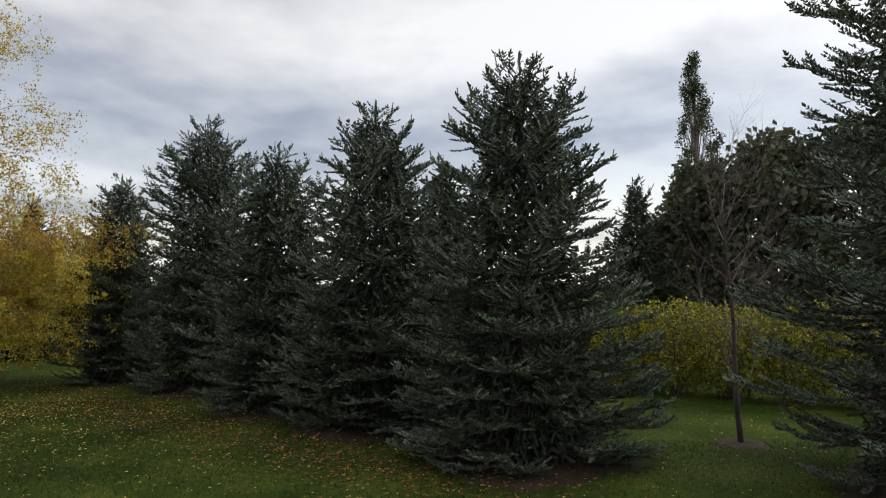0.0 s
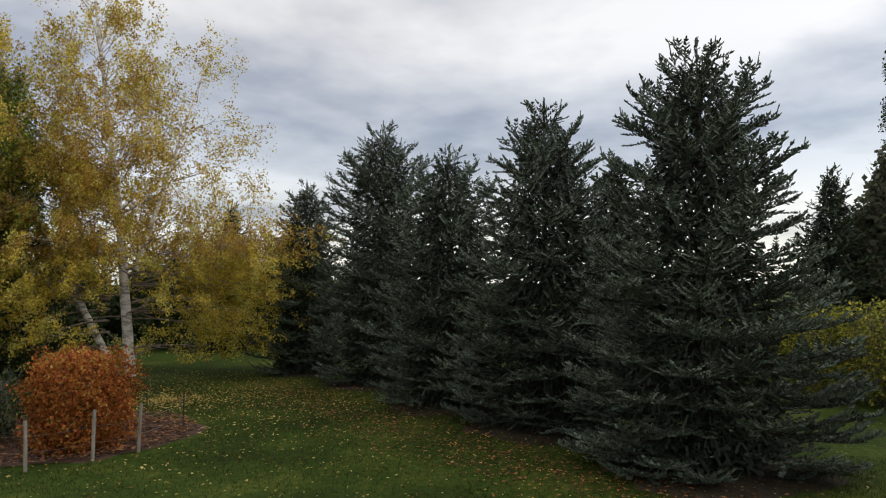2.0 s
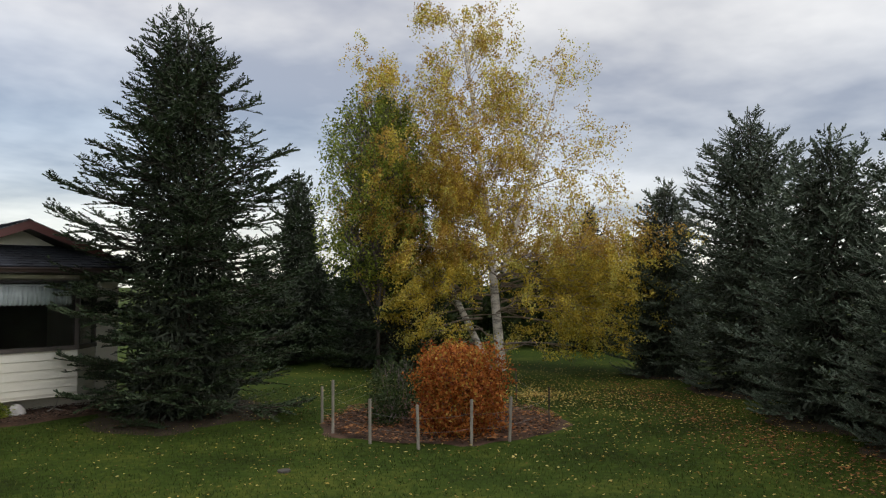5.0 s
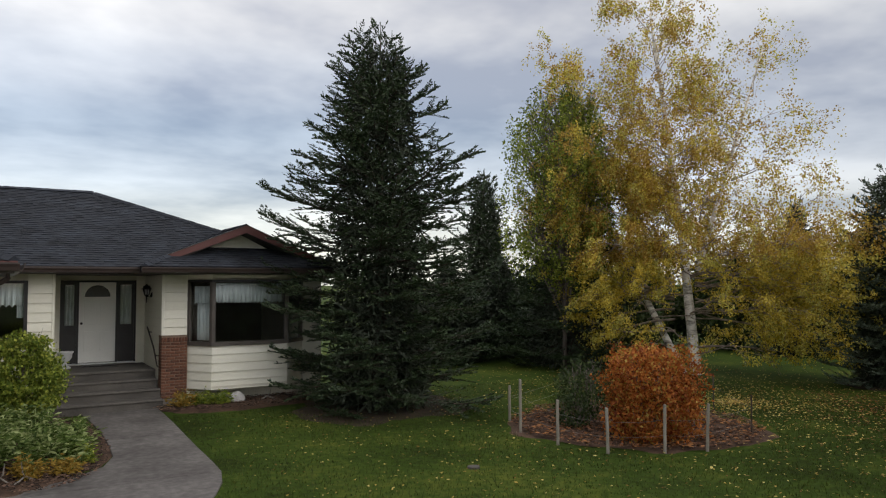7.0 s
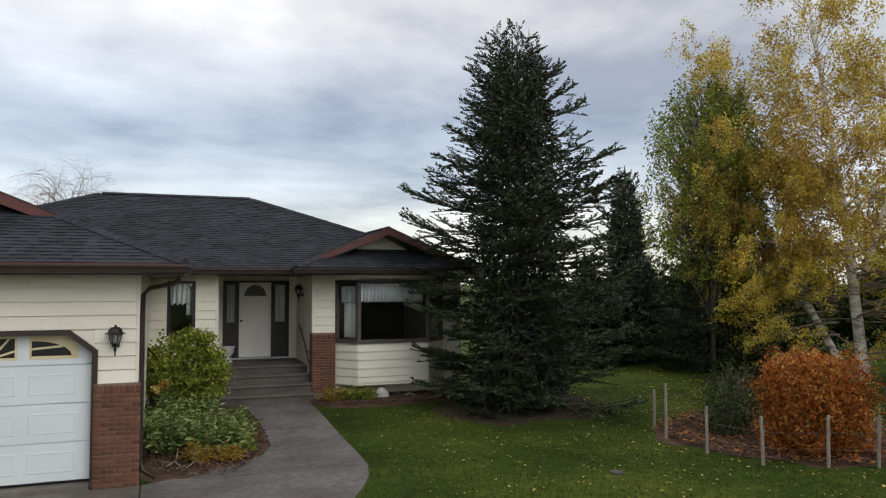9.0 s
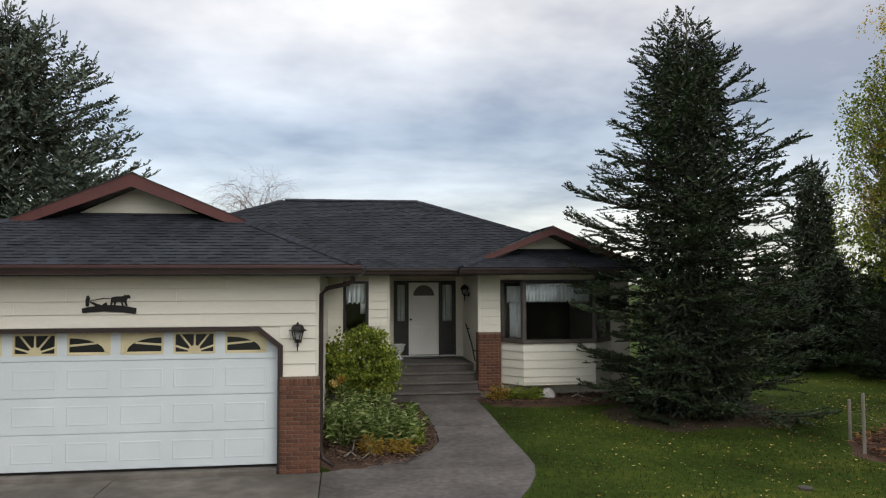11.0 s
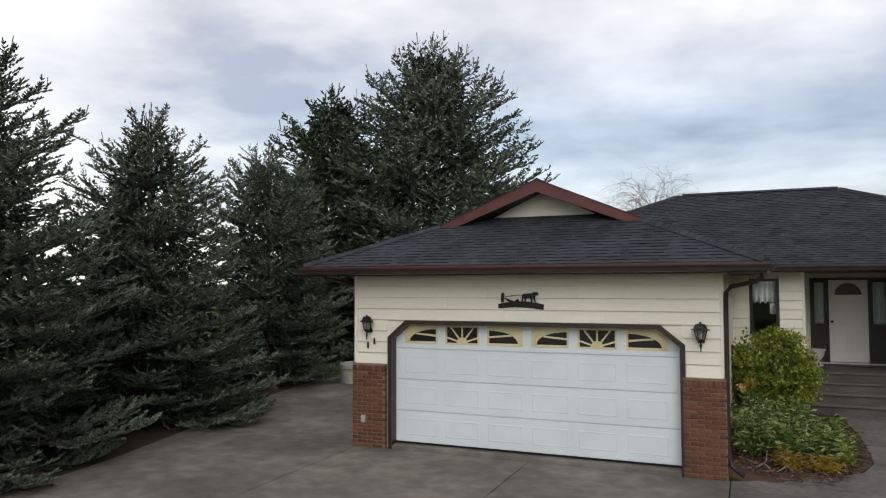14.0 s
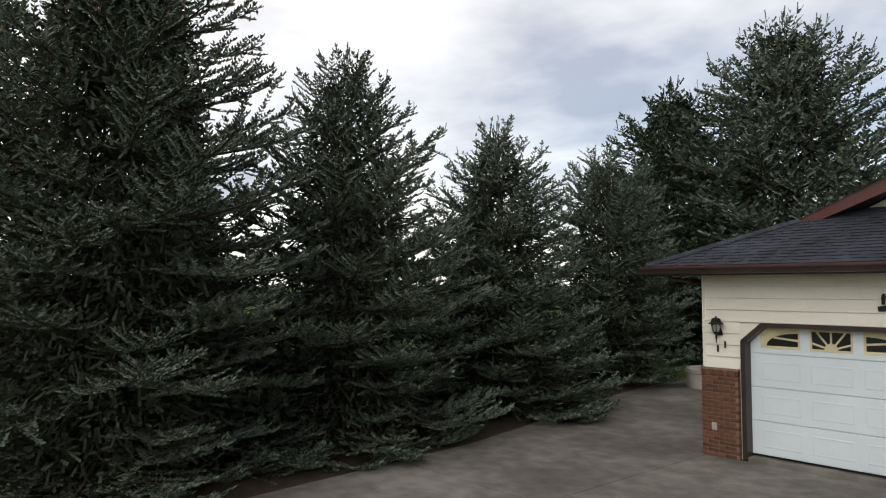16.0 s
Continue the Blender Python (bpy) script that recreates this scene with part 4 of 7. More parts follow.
def caps(parent, a, b, seed=1):
    """Ridge or hip cap shingles from a up to b."""
    a, b = Vector(a), Vector(b)
    d = (b - a)
    n = max(1, int(d.length / 0.16))
    d.normalize()
    s = d.cross(Vector((0, 0, 1))).normalized()
    rng = random.Random(seed)
    vs, fs = [], []
    for i in range(n):
        p0, p1 = a + d * (i * 0.16), a + d * ((i + 1) * 0.16 + 0.05)
        w, h = 0.115, 0.058 + rng.uniform(0, 0.006)
        base = len(vs)
        for p, e in ((p0, 0.010), (p1, 0.0)):
            vs += [p - s * w + Vector((0, 0, e - 0.004)), p + Vector((0, 0, h + e)), p + s * w + Vector((0, 0, e - 0.004))]
        fs += [(base, base + 1, base + 4, base + 3), (base + 1, base + 2, base + 5, base + 4), (base, base + 2, base + 1)]
    ob = part("cap_shingles", (vs, fs), M_SHINGLE, parent)
    ob["kind"] = "stuff"


caps(garage_roof, (EX0, EY, EZ), (EX0 + rf, GYF, EZ + P * rf), 1)
caps(garage_roof, (EX1, EY, EZ), (EX1 - rf, GYF, EZ + P * rf), 2)
caps(garage_roof, (RX, GYF, RZ), (RX, 20, RZ), 3)


def gable(parent, xc, zc, half, yf, yw, zlow, board=0.21):
    """Barge boards, soffit and boarded wall of a small gable."""
    for sgn in (-1, 1):
        top, low = (xc, zc + 0.03), (xc + sgn * half, zc - P * half + 0.03)
        quad = [top, low, (low[0], low[1] - board * 0.75), (xc, top[1] - board * 1.08)]
        part("barge_board", prism(quad, yf - 0.045, yf - 0.004, "y"), M_FASCIA, parent, "maroon barge board")
        part("drip_edge", prism([(xc, zc + 0.045), (low[0], low[1] + 0.015), (low[0], low[1] + 0.002), (xc, zc + 0.03)], yf - 0.06, yf + 0.02, "y"), M_BROWN, parent)
        sof = [(xc, zc - 0.13), (xc + sgn * half, zc - P * half - 0.13), (xc + sgn * half, zc - P * half - 0.15), (xc, zc - 0.15)]
        part("gable_soffit", prism(sof, yf, yw - 0.02, "y"), M_SOFFIT, parent)
    w = (zc - 0.15 - zlow) / P
    part("gable_wall", prism([(xc - w, zlow - 0.04), (xc + w, zlow - 0.04), (xc, zc - 0.14)], yw - 0.03, yw + 0.05, "y"), M_SIDING, parent, "cream gable panel")
    for i in range(1, 3):
        z = zlow + i * 0.16
        ww = max(0.05, (zc - 0.15 - z) / P)
        if z < zc - 0.25:
            part("gable_board", prism([(xc - ww, z - 0.010), (xc + ww, z - 0.010), (xc + ww - 0.02, z), (xc - ww + 0.02, z)], yw - 0.04, yw - 0.028, "y"), M_SIDING, parent)


gable(garage_roof, RX, RZ, RX - EX0 - rf + 0.08, GYF, GYW, EZ + P * rw)

# main roof, hipped both ways
HX0, HX1, HEY, HEZ = -7.0, 7.42, 17.1, 3.28
RUN = 5.2
main_roof = deck("main_roof", [
    [(HX0, HEY, HEZ), (HX1, HEY, HEZ), (HX1 - RUN, HEY + RUN, HEZ + P * RUN), (HX0 + RUN, HEY + RUN, HEZ + P * RUN)],
    [(HX1, HEY, HEZ), (HX1, HEY + 2 * RUN, HEZ), (HX1 - RUN, HEY + RUN, HEZ + P * RUN)],
    [(HX0, HEY, HEZ), (HX0 + RUN, HEY + RUN, HEZ + P * RUN), (HX0, HEY + 2 * RUN, HEZ)],
    [(HX0, HEY + 2 * RUN, HEZ), (HX0 + RUN, HEY + RUN, HEZ + P * RUN), (HX1 - RUN, HEY + RUN, HEZ + P * RUN), (HX1, HEY + 2 * RUN, HEZ)]], label="charcoal shingled hipped main roof")
shingles(main_roof, (0, HEY - 0.02, HEZ - 0.008), (1, 0, 0), (0, 1, 0), lambda r: max(HX0 + r, -4.2), lambda r: HX1 - r, RUN, P, seed=5)
shingles(main_roof, (HX1 + 0.02, 0, HEZ - 0.008), (0, 1, 0), (-1, 0, 0), lambda r: HEY + r, lambda r: HEY + 2 * RUN - r, RUN, P, seed=6)
caps(main_roof, (HX0 + RUN, HEY + RUN, HEZ + P * RUN), (HX1 - RUN, HEY + RUN, HEZ + P * RUN), 4)
caps(main_roof, (HX1, HEY, HEZ), (HX1 - RUN, HEY + RUN, HEZ + P * RUN), 5)
caps(main_roof, (HX0, HEY, HEZ), (HX0 + RUN, HEY + RUN, HEZ + P * RUN), 6)

# bay roof
BX0, BX1, BEY, BEZ = 2.68, 7.36, 16.55, 3.29
BRX, BRZ = (BX0 + BX1) / 2, BEZ + P * (BX1 - BX0) / 2
BF, BW = 17.12, 17.75
br, bf = BW - BEY, BF - BEY
bay_roof = deck("bay_roof", [
    [(BX0, BEY, BEZ), (BX1, BEY, BEZ), (BX1 - br, BW, BEZ + P * br), (BX0 + br, BW, BEZ + P * br)],
    [(BX0, BEY, BEZ), (BX0 + bf, BF, BEZ + P * bf), (BRX, BF, BRZ), (BRX, 20.0, BRZ), (BX0, 18.0, BEZ)],
    [(BX1, BEY, BEZ), (BX1, 18.0, BEZ), (BRX, 20.0, BRZ), (BRX, BF, BRZ), (BX1 - bf, BF, BEZ + P * bf)]], label="small shingled roof over the bay window with a gable")
shingles(bay_roof, (0, BEY - 0.02, BEZ - 0.008), (1, 0, 0), (0, 1, 0), lambda r: BX0 + r, lambda r: BX1 - r, br, P, seed=7)
shingles(bay_roof, (BX0 - 0.02, 0, BEZ - 0.008), (0, 1, 0), (1, 0, 0), lambda r: BEY + min(r, bf), lambda r: HEY + 0.15 + r, BRX - BX0, P, seed=8)
caps(bay_roof, (BX0, BEY, BEZ), (BX0 + bf, BF, BEZ + P * bf), 8)
caps(bay_roof, (BX1, BEY, BEZ), (BX1 - bf, BF, BEZ + P * bf), 9)
caps(bay_roof, (BRX, BF, BRZ), (BRX, 19.3, BRZ), 10)
gable(bay_roof, BRX, BRZ, BRX - BX0 - bf + 0.05, BF, BW, BEZ + P * br, board=0.17)


# soffits, fascias and gutters
def gutter(x0, x1, y, z, parent=house, along_x=True):
    prof = [(0, z), (0, z - 0.10), (-0.04, z - 0.115), (-0.085, z - 0.105), (-0.095, z - 0.06), (-0.115, z - 0.02), (-0.115, z), (-0.105, z), (-0.103, z - 0.02), (-0.08, z - 0.09), (-0.012, z - 0.09), (-0.012, z)]
    if along_x:
        return part("gutter", prism([(y + a, b) for a, b in prof], x0, x1, "x"), M_BROWN, parent, "dark brown metal gutter")
    return part("gutter", prism([(y - a, b) for a, b in prof], x0, x1, "y"), M_BROWN, parent, "dark brown metal gutter")


gutter(EX0 - 0.06, EX1 + 0.06, EY - 0.012, EZ - 0.02)
gutter(EY - 0.06, HEY, EX1 + 0.012, EZ - 0.02, along_x=False)
gutter(EX1 + 0.13, BX0 - 0.02, HEY - 0.012, HEZ - 0.02)
gutter(BX0 - 0.06, BX1 + 0.06, BEY - 0.012, BEZ - 0.02)
part("drip_edge", boxes((EX0 - 0.04, EX1 + 0.04, EY - 0.045, EY - 0.008, EZ - 0.018, EZ + 0.004)), M_FASCIA, house, "maroon drip edge")
part("drip_edge", boxes((EX1, HX1, HEY - 0.045, HEY - 0.008, HEZ - 0.018, HEZ + 0.004)), M_BROWN, house)
part("fascia", boxes((EX0, EX1, EY + 0.001, EY + 0.03, EZ - 0.16, EZ - 0.1)), M_BROWN, house)
part("soffit", boxes((EX0 + 0.02, EX1 - 0.02, EY + 0.03, GY + 0.02, SOFFIT_G + 0.002, SOFFIT_G + 0.03), (GX1, EX1 - 0.02, GY + 0.02, HEY + 0.5, SOFFIT_G + 0.002, SOFFIT_G + 0.03), (EX0 + 0.02, GX0, GY + 0.02, 19, SOFFIT_G + 0.002, SOFFIT_G + 0.03)), M_SOFFIT, house, "brown soffit")
part("soffit", boxes((EX1, 3.4, HEY + 0.03, DY, SOFFIT_H + 0.002, SOFFIT_H + 0.03), (BX0 + 0.02, BX1 - 0.02, BEY + 0.03, HY + 0.01, SOFFIT_H + 0.006, SOFFIT_H + 0.034), (7.15, HX1 - 0.02, HY, 27, SOFFIT_H + 0.002, SOFFIT_H + 0.03)), M_SOFFIT, house, "brown soffit")
# downspout: from the gutter's corner back to the garage corner and down
dv, df = tube([(0.13, 11.16, 3.10), (0.13, 11.18, 2.98), (0.05, 11.25, 2.92), (-0.28, 11.55, 2.85), (-0.36, 11.6, 2.76), (-0.365, 11.62, 2.4), (-0.365, 11.62, 0.35), (-0.33, 11.62, 0.20), (-0.16, 11.55, 0.10)], 0.036, 8)
part("downspout", (dv, df), M_BROWN, house, "dark brown downspout", smooth=True)
dv, df = tube([(-7.05, 11.2, 3.08), (-7.05, 11.22, 3.0), (-6.95, 11.4, 2.97), (-6.75, 11.66, 2.9)], 0.036, 8)
part("downspout", (dv, df), M_BROWN, house, "dark brown downspout", smooth=True)

# ---- plants ----
def unit(v):
    return v / np.maximum(1e-9, np.linalg.norm(v, axis=-1, keepdims=True))


def frames_of(d):
    """Two unit directions across each of the directions d."""
    ref = np.where(np.abs(d[:, 2:3]) < 0.9, np.array([[0.0, 0.0, 1.0]]), np.array([[1.0, 0.0, 0.0]]))
    s = unit(np.cross(d, ref))
    return s, np.cross(s, d)


def shoots_mesh(name, p, d, l, r, mat, rng, closed=False, fine=False):
    """Needled shoots: a blunt brush each with a ridge along its upper side; closed: a spindle; fine: a small blade."""
    n = len(p)
    d = unit(d)
    s, t = frames_of(d)
    rot = rng.normal(0, 0.8 if fine else 0.45, n)[:, None]
    s, t = s * np.cos(rot) + t * np.sin(rot), t * np.cos(rot) - s * np.sin(rot)
    l, r = l[:, None], r[:, None]
    if closed:
        vs = [p, p + d * l * 0.62 + s * r, p + d * l * 0.70 + (t * 0.87 - s * 0.5) * r, p + d * l * 0.78 - (t * 0.87 + s * 0.5) * r, p + d * l]
        tri = [(0, 2, 1), (0, 3, 2), (0, 1, 3), (4, 1, 2), (4, 2, 3), (4, 3, 1)]
    elif fine:
        e = p + d * l
        vs = [p + s * r * 0.55, p - s * r * 0.55, e - s * r * 0.8, e + s * r * 0.8]
        tri = [(0, 2, 1), (0, 3, 2)]
    else:
        e = p + d * l
        vs = [p + (s * 0.7 - t * 0.4) * r, p + t * r * 0.6, p - (s * 0.7 + t * 0.4) * r, e + (s * 0.75 - t * 0.3) * r - d * r, e + t * r * 0.5, e - (s * 0.75 + t * 0.3) * r - d * r]
        tri = [(0, 3, 4), (0, 4, 1), (1, 4, 5), (1, 5, 2)]
    m = len(vs)
    verts = np.stack(vs, 1).reshape(-1, 3)
    tris = (np.arange(n)[:, None, None] * m + np.array(tri)[None]).reshape(-1, 3)
    return big_mesh(name, verts, tris, mat, smooth=not fine)


def tubes_mesh(name, segs, mat, sides=4):
    """Tapered round pieces from (a, b, ra, rb) rows."""
    a, b = np.array([s[0] for s in segs]), np.array([s[1] for s in segs])
    ra, rb = np.array([s[2] for s in segs])[:, None], np.array([s[3] for s in segs])[:, None]
    d = unit(b - a)
    s, t = frames_of(d)
    vs, tri = [], []
    for k in range(sides):
        w = 2 * math.pi * k / sides
        vs.append(a + (s * math.cos(w) + t * math.sin(w)) * ra)
    for k in range(sides):
        w = 2 * math.pi * k / sides
        vs.append(b + (s * math.cos(w) + t * math.sin(w)) * rb)
    for k in range(sides):
        j = (k + 1) % sides
        tri += [(k, j, sides + j), (k, sides + j, sides + k)]
    for k in range(1, sides - 1):
        tri.append((sides, sides + k, sides + k + 1))
    m = len(vs)
    verts = np.stack(vs, 1).reshape(-1, 3)
    tris = (np.arange(len(segs))[:, None, None] * m + np.array(tri)[None]).reshape(-1, 3)
    return big_mesh(name, verts, tris, mat, smooth=True)


def spruce(at, height, radius, profile, mat, label, seed, branches=130, step=0.160, node=0.052, shoot=0.092, thick=0.0205, cones=0, ragged=0.16, droop=0.0, fill=8, bulk=1.0, tiers=0.8, bare=0.32, sag=0.11, twigs=True, skirt=0, fine=False, broad=1.0, group="spruces in the garden"):
    """A spruce: trunk, limbs in loose whorls, side twigs set herringbone with blunt needled shoots. profile: reach over height, as parts of the radius."""
    rng = np.random.default_rng(seed)
    px, py = [q[0] for q in profile], [q[1] for q in profile]
    segs, young, old, cone_p = [], [], [], []
    UP = np.array([0, 0, 1.0])

    def add_shoots(p, d, l, r, into):
        into.append(np.column_stack([p, d, l, r]))

    def add_shoot(p, d, l, r, into=young):
        into.append(np.array([[p[0], p[1], p[2], d[0], d[1], d[2], l, r]]))

    # limbs stand in loose tiers up the trunk, more of them where the crown is wide
    tier = 0.52 if height < 10 else 0.6
    hs = np.linspace(0, 1, 200)
    share = np.cumsum(0.55 + np.interp(hs, px, py) ** 1.3)
    raw = 0.10 + (height * 0.985 - 0.10) * np.interp((np.arange(branches) + rng.uniform(0, 1, branches)) / branches, share / share[-1], hs)
    tips = np.sort(np.where(raw < height * 0.85, raw + tiers * tier / 6.283 * np.sin(raw / tier * 6.283), raw))
    if skirt:       # low limbs that lie out over the ground
        tips = np.concatenate([rng.uniform(0.14, 0.45, skirt), tips])
    az0 = rng.uniform(0, 6.28)
    lobes = rng.uniform(0, 6.28, 3)
    for i, zt in enumerate(tips):
        h = zt / height
        a = az0 + i * 2.39996 + rng.normal(0, 0.25)
        wave = 1 + ragged * 0.5 * (math.sin(2 * a + lobes[0] + 5 * h) + math.sin(3 * a + lobes[1] - 8 * h))
        reach = max(0.16, radius * float(np.interp(h, px, py)) * wave * min((1.07 + 0.65 * ragged) / wave, rng.uniform(1 - 0.8 * ragged, 1 + ragged * 0.85)))
        rise = -0.12 - 0.22 * droop + (0.86 - 0.45 * droop) * h ** 1.25 + rng.normal(0, 0.07)     # how steeply the limb climbs
        if h > 0.80:
            rise += 1.2 * (h - 0.80) / 0.20
        z = max(0.06 + 0.25 * min(1, h * 4), zt - reach * rise)
        rise = (zt - z) / reach
        L = reach * math.sqrt(1 + rise * rise)
        out = np.array([math.cos(a), math.sin(a), 0.0])
        side = np.array([-math.sin(a), math.cos(a), 0.0])
        dip = sag * (1.15 - h) * reach
        bend = rng.normal(0, 0.10)

        def path(f):
            return UP * z + out * (reach * f) + side * (bend * reach * f * f) + UP * (rise * reach * f - dip * 4 * f * (1 - f))

        k = max(3, int(L / 0.45))
        pts = [path(j / k) for j in range(k + 1)]
        r0 = 0.010 + 0.011 * L
        for j in range(k):
            segs.append((pts[j], pts[j + 1], r0 * (1 - 0.85 * j / k), r0 * (1 - 0.85 * (j + 1) / k)))
        s = max(0.06, L * bare * rng.uniform(0.7, 1.0))
        flip = 1 if rng.uniform() < 0.5 else -1
        while s < L * 0.97:
            f = s / L
            live = f > 0.45
            p0 = path(f)
            ax = unit(path(min(1, f + 0.03)) - path(f - 0.03))
            tl = min(0.22 + 0.20 * L, 0.13 + 0.66 * (L - s)) * rng.uniform(0.72, 1.15) * broad
            ang = radians(rng.uniform(36, 58))
            hori = unit(np.cross(UP, ax))
            turn = rng.normal(0, 0.10 + 0.75 * max(0.0, h - 0.35))     # twigs stand all round the upper limbs
            hori = hori * math.cos(turn) + np.cross(ax, hori) * math.sin(turn)
            td = unit(ax * math.cos(ang) + hori * flip * math.sin(ang) + UP * rng.normal(0.02 - 0.30 * droop, 0.09))
            curl = 0.16 - 0.55 * droop + rng.normal(0, 0.06)
            across = unit(np.cross(td, UP))
            lift = np.cross(across, td)
            gap = node if live else node * 2.8
            m = max(1, int(tl / gap))
            u = ((np.arange(m) + rng.uniform(0.3, 0.8)) / m)[:, None]
            spine = p0 + td * (tl * u) + UP * (curl * tl * u * u)
            if twigs:
                segs.append((p0, p0 + td * tl + UP * (curl * tl), 0.006, 0.002))
            for sd in (-1, 1):
                w = td * 0.62 + across * (sd * rng.uniform(0.55, 1.0, (m, 1))) + lift * rng.uniform(0.0 - 0.25 * droop, 0.50 - 0.3 * droop, (m, 1))
                ln = shoot * (1.15 - 0.45 * u[:, 0]) * rng.uniform(0.75, 1.15, m)
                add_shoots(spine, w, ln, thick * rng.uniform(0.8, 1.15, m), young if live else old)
            if live:    # shoots on the ridge of the twig, and its end
                w = td * 0.8 + lift * rng.uniform(0.3, 0.9, (m, 1)) + across * rng.normal(0, 0.25, (m, 1))
                pick = rng.uniform(0, 1, m) < 0.40
                if pick.any():
                    add_shoots(spine[pick], w[pick], shoot * rng.uniform(0.6, 0.95, int(pick.sum())), np.full(int(pick.sum()), thick), young)
            end = p0 + td * tl + UP * (curl * tl)
            tipd = unit(td + UP * 2 * curl)
            add_shoot(end - tipd * 0.03, tipd, shoot * rng.uniform(0.9, 1.3), thick)
            if droop > 0.3 and f > 0.35:      # sprays that hang under the limb
                q = spine[rng.integers(0, m, 2)]
                add_shoots(q, -UP + td * 0.4 + rng.normal(0, 0.2, (2, 3)), shoot * rng.uniform(1.0, 2.2, 2), np.full(2, thick * 1.1), young if rng.uniform() < 0.4 else old)
            s += step * rng.uniform(0.40, 0.68)
            flip = -flip
        # the limb's own end: paired shoots and a leading one
        m = max(3, int(0.28 * L / node))
        u = 1 - np.linspace(0, 0.28, m)[:, None]
        spine = np.array([path(float(q)) for q in u[:, 0]])
        ax = unit(pts[-1] - path(0.9))
        hori = unit(np.cross(UP, ax))
        top = np.cross(ax, hori)
        spin = rng.uniform(0, 6.283, (m, 1)) if h > 0.6 else np.where(np.arange(m)[:, None] % 3 == 0, 1.57, np.where(np.arange(m)[:, None] % 3 == 1, 0.25, 2.9))
        w = ax * 0.75 + (hori * np.cos(spin) + top * np.sin(spin)) * rng.uniform(0.5, 0.9, (m, 1))
        add_shoots(spine, w, shoot * rng.uniform(0.8, 1.15, m), np.full(m, thick), young)
        add_shoot(pts[-1] - ax * 0.03, ax + UP * 0.3, shoot * rng.uniform(1.1, 1.6), thick * 0.9)
        if h > 0.70 and rng.uniform() < 0.75:     # slim candles at the ends of the upper limbs
            add_shoot(pts[-1], out * rng.uniform(0.05, 0.35) + UP + rng.normal(0, 0.06, 3), shoot * rng.uniform(1.5, 2.6), thick * 0.62)
        if cones and h > 0.5:
            for _ in range(rng.poisson(cones * (0.4 + 1.2 * (h - 0.5)))):
                cone_p.append(path(rng.uniform(0.55, 1.0)) + rng.normal(0, 0.10, 3) - UP * 0.05)
    # old growth round the trunk, hanging and dense, in the shade-darkened needle colour
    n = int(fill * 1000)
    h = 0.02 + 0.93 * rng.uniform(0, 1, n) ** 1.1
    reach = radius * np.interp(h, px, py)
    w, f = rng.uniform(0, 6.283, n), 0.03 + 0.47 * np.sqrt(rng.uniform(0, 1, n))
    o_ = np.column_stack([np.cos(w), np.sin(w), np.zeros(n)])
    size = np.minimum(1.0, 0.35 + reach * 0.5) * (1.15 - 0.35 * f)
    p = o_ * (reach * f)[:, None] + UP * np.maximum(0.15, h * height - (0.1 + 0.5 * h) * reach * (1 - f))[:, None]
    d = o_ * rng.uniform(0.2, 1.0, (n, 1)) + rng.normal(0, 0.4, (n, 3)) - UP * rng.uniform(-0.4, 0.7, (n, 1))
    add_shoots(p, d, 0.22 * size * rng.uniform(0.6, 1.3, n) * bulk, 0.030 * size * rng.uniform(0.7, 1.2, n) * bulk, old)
    # leader and its neighbours
    n = 30
    f, w = rng.uniform(0, 1, n), rng.uniform(0, 6.28, n)
    ring = np.column_stack([np.cos(w), np.sin(w), np.zeros(n)])
    add_shoots(UP * (height - 0.12 - 0.8 * f)[:, None] + ring * (0.10 * f)[:, None], ring * (0.5 * f)[:, None] + UP, shoot * rng.uniform(0.8, 1.3, n), np.full(n, thick * 0.7), young)
    for q in range(5):
        w = rng.uniform(0, 6.28)
        add_shoot(UP * (height - 0.25 - 0.12 * q) + np.array([math.cos(w), math.sin(w), 0]) * 0.05 * q, UP + rng.normal(0, 0.10, 3), shoot * rng.uniform(1.8, 2.8), thick * 0.55)
    base = Matrix.Translation((at[0], at[1], ground_z(*at) - 0.02))
    ob = thing("spruce_tree", base.translation, label, "spruce", group)
    tv, tf = tube([(0, 0, -0.1), (0, 0, 0.4), (0, 0, height * 0.5), (0, 0, height * 0.985)], [0.018 * height + 0.03, 0.015 * height, 0.009 * height, 0.006], 9)
    part("trunk", mesh("trunk", tv, tf, M_BARK, True), M_BARK, ob, at=base)
    part("limb_wood", tubes_mesh("limb_wood", segs, M_TWIG, 3), M_TWIG, ob, at=base)["kind"] = "stuff"
    y, o = np.concatenate(young), np.concatenate(old)
    part("crown", shoots_mesh("crown", y[:, :3], y[:, 3:6], y[:, 6], y[:, 7], mat, rng, fine=fine), mat, ob, at=base)
    part("inner_crown", shoots_mesh("inner_crown", o[:, :3], o[:, 3:6], o[:, 6], o[:, 7], M_SHADED_OLD_NEEDLES, rng, fine=True), M_SHADED_OLD_NEEDLES, ob, "old needles on the inner twigs, crown shade put into their dark colour", at=base)
    if cone_p:
        cp = np.array(cone_p)
        cd = np.tile(np.array([[0.0, 0.0, -1.0]]), (len(cp), 1)) + rng.normal(0, 0.15, cp.shape)
        part("cone_crop", shoots_mesh("cone_crop", cp, cd, rng.uniform(0.09, 0.14, len(cp)), np.full(len(cp), 0.026), M_CONE, rng, True), M_CONE, ob, "hanging brown cones", at=base)["kind"] = "stuff"
    return ob


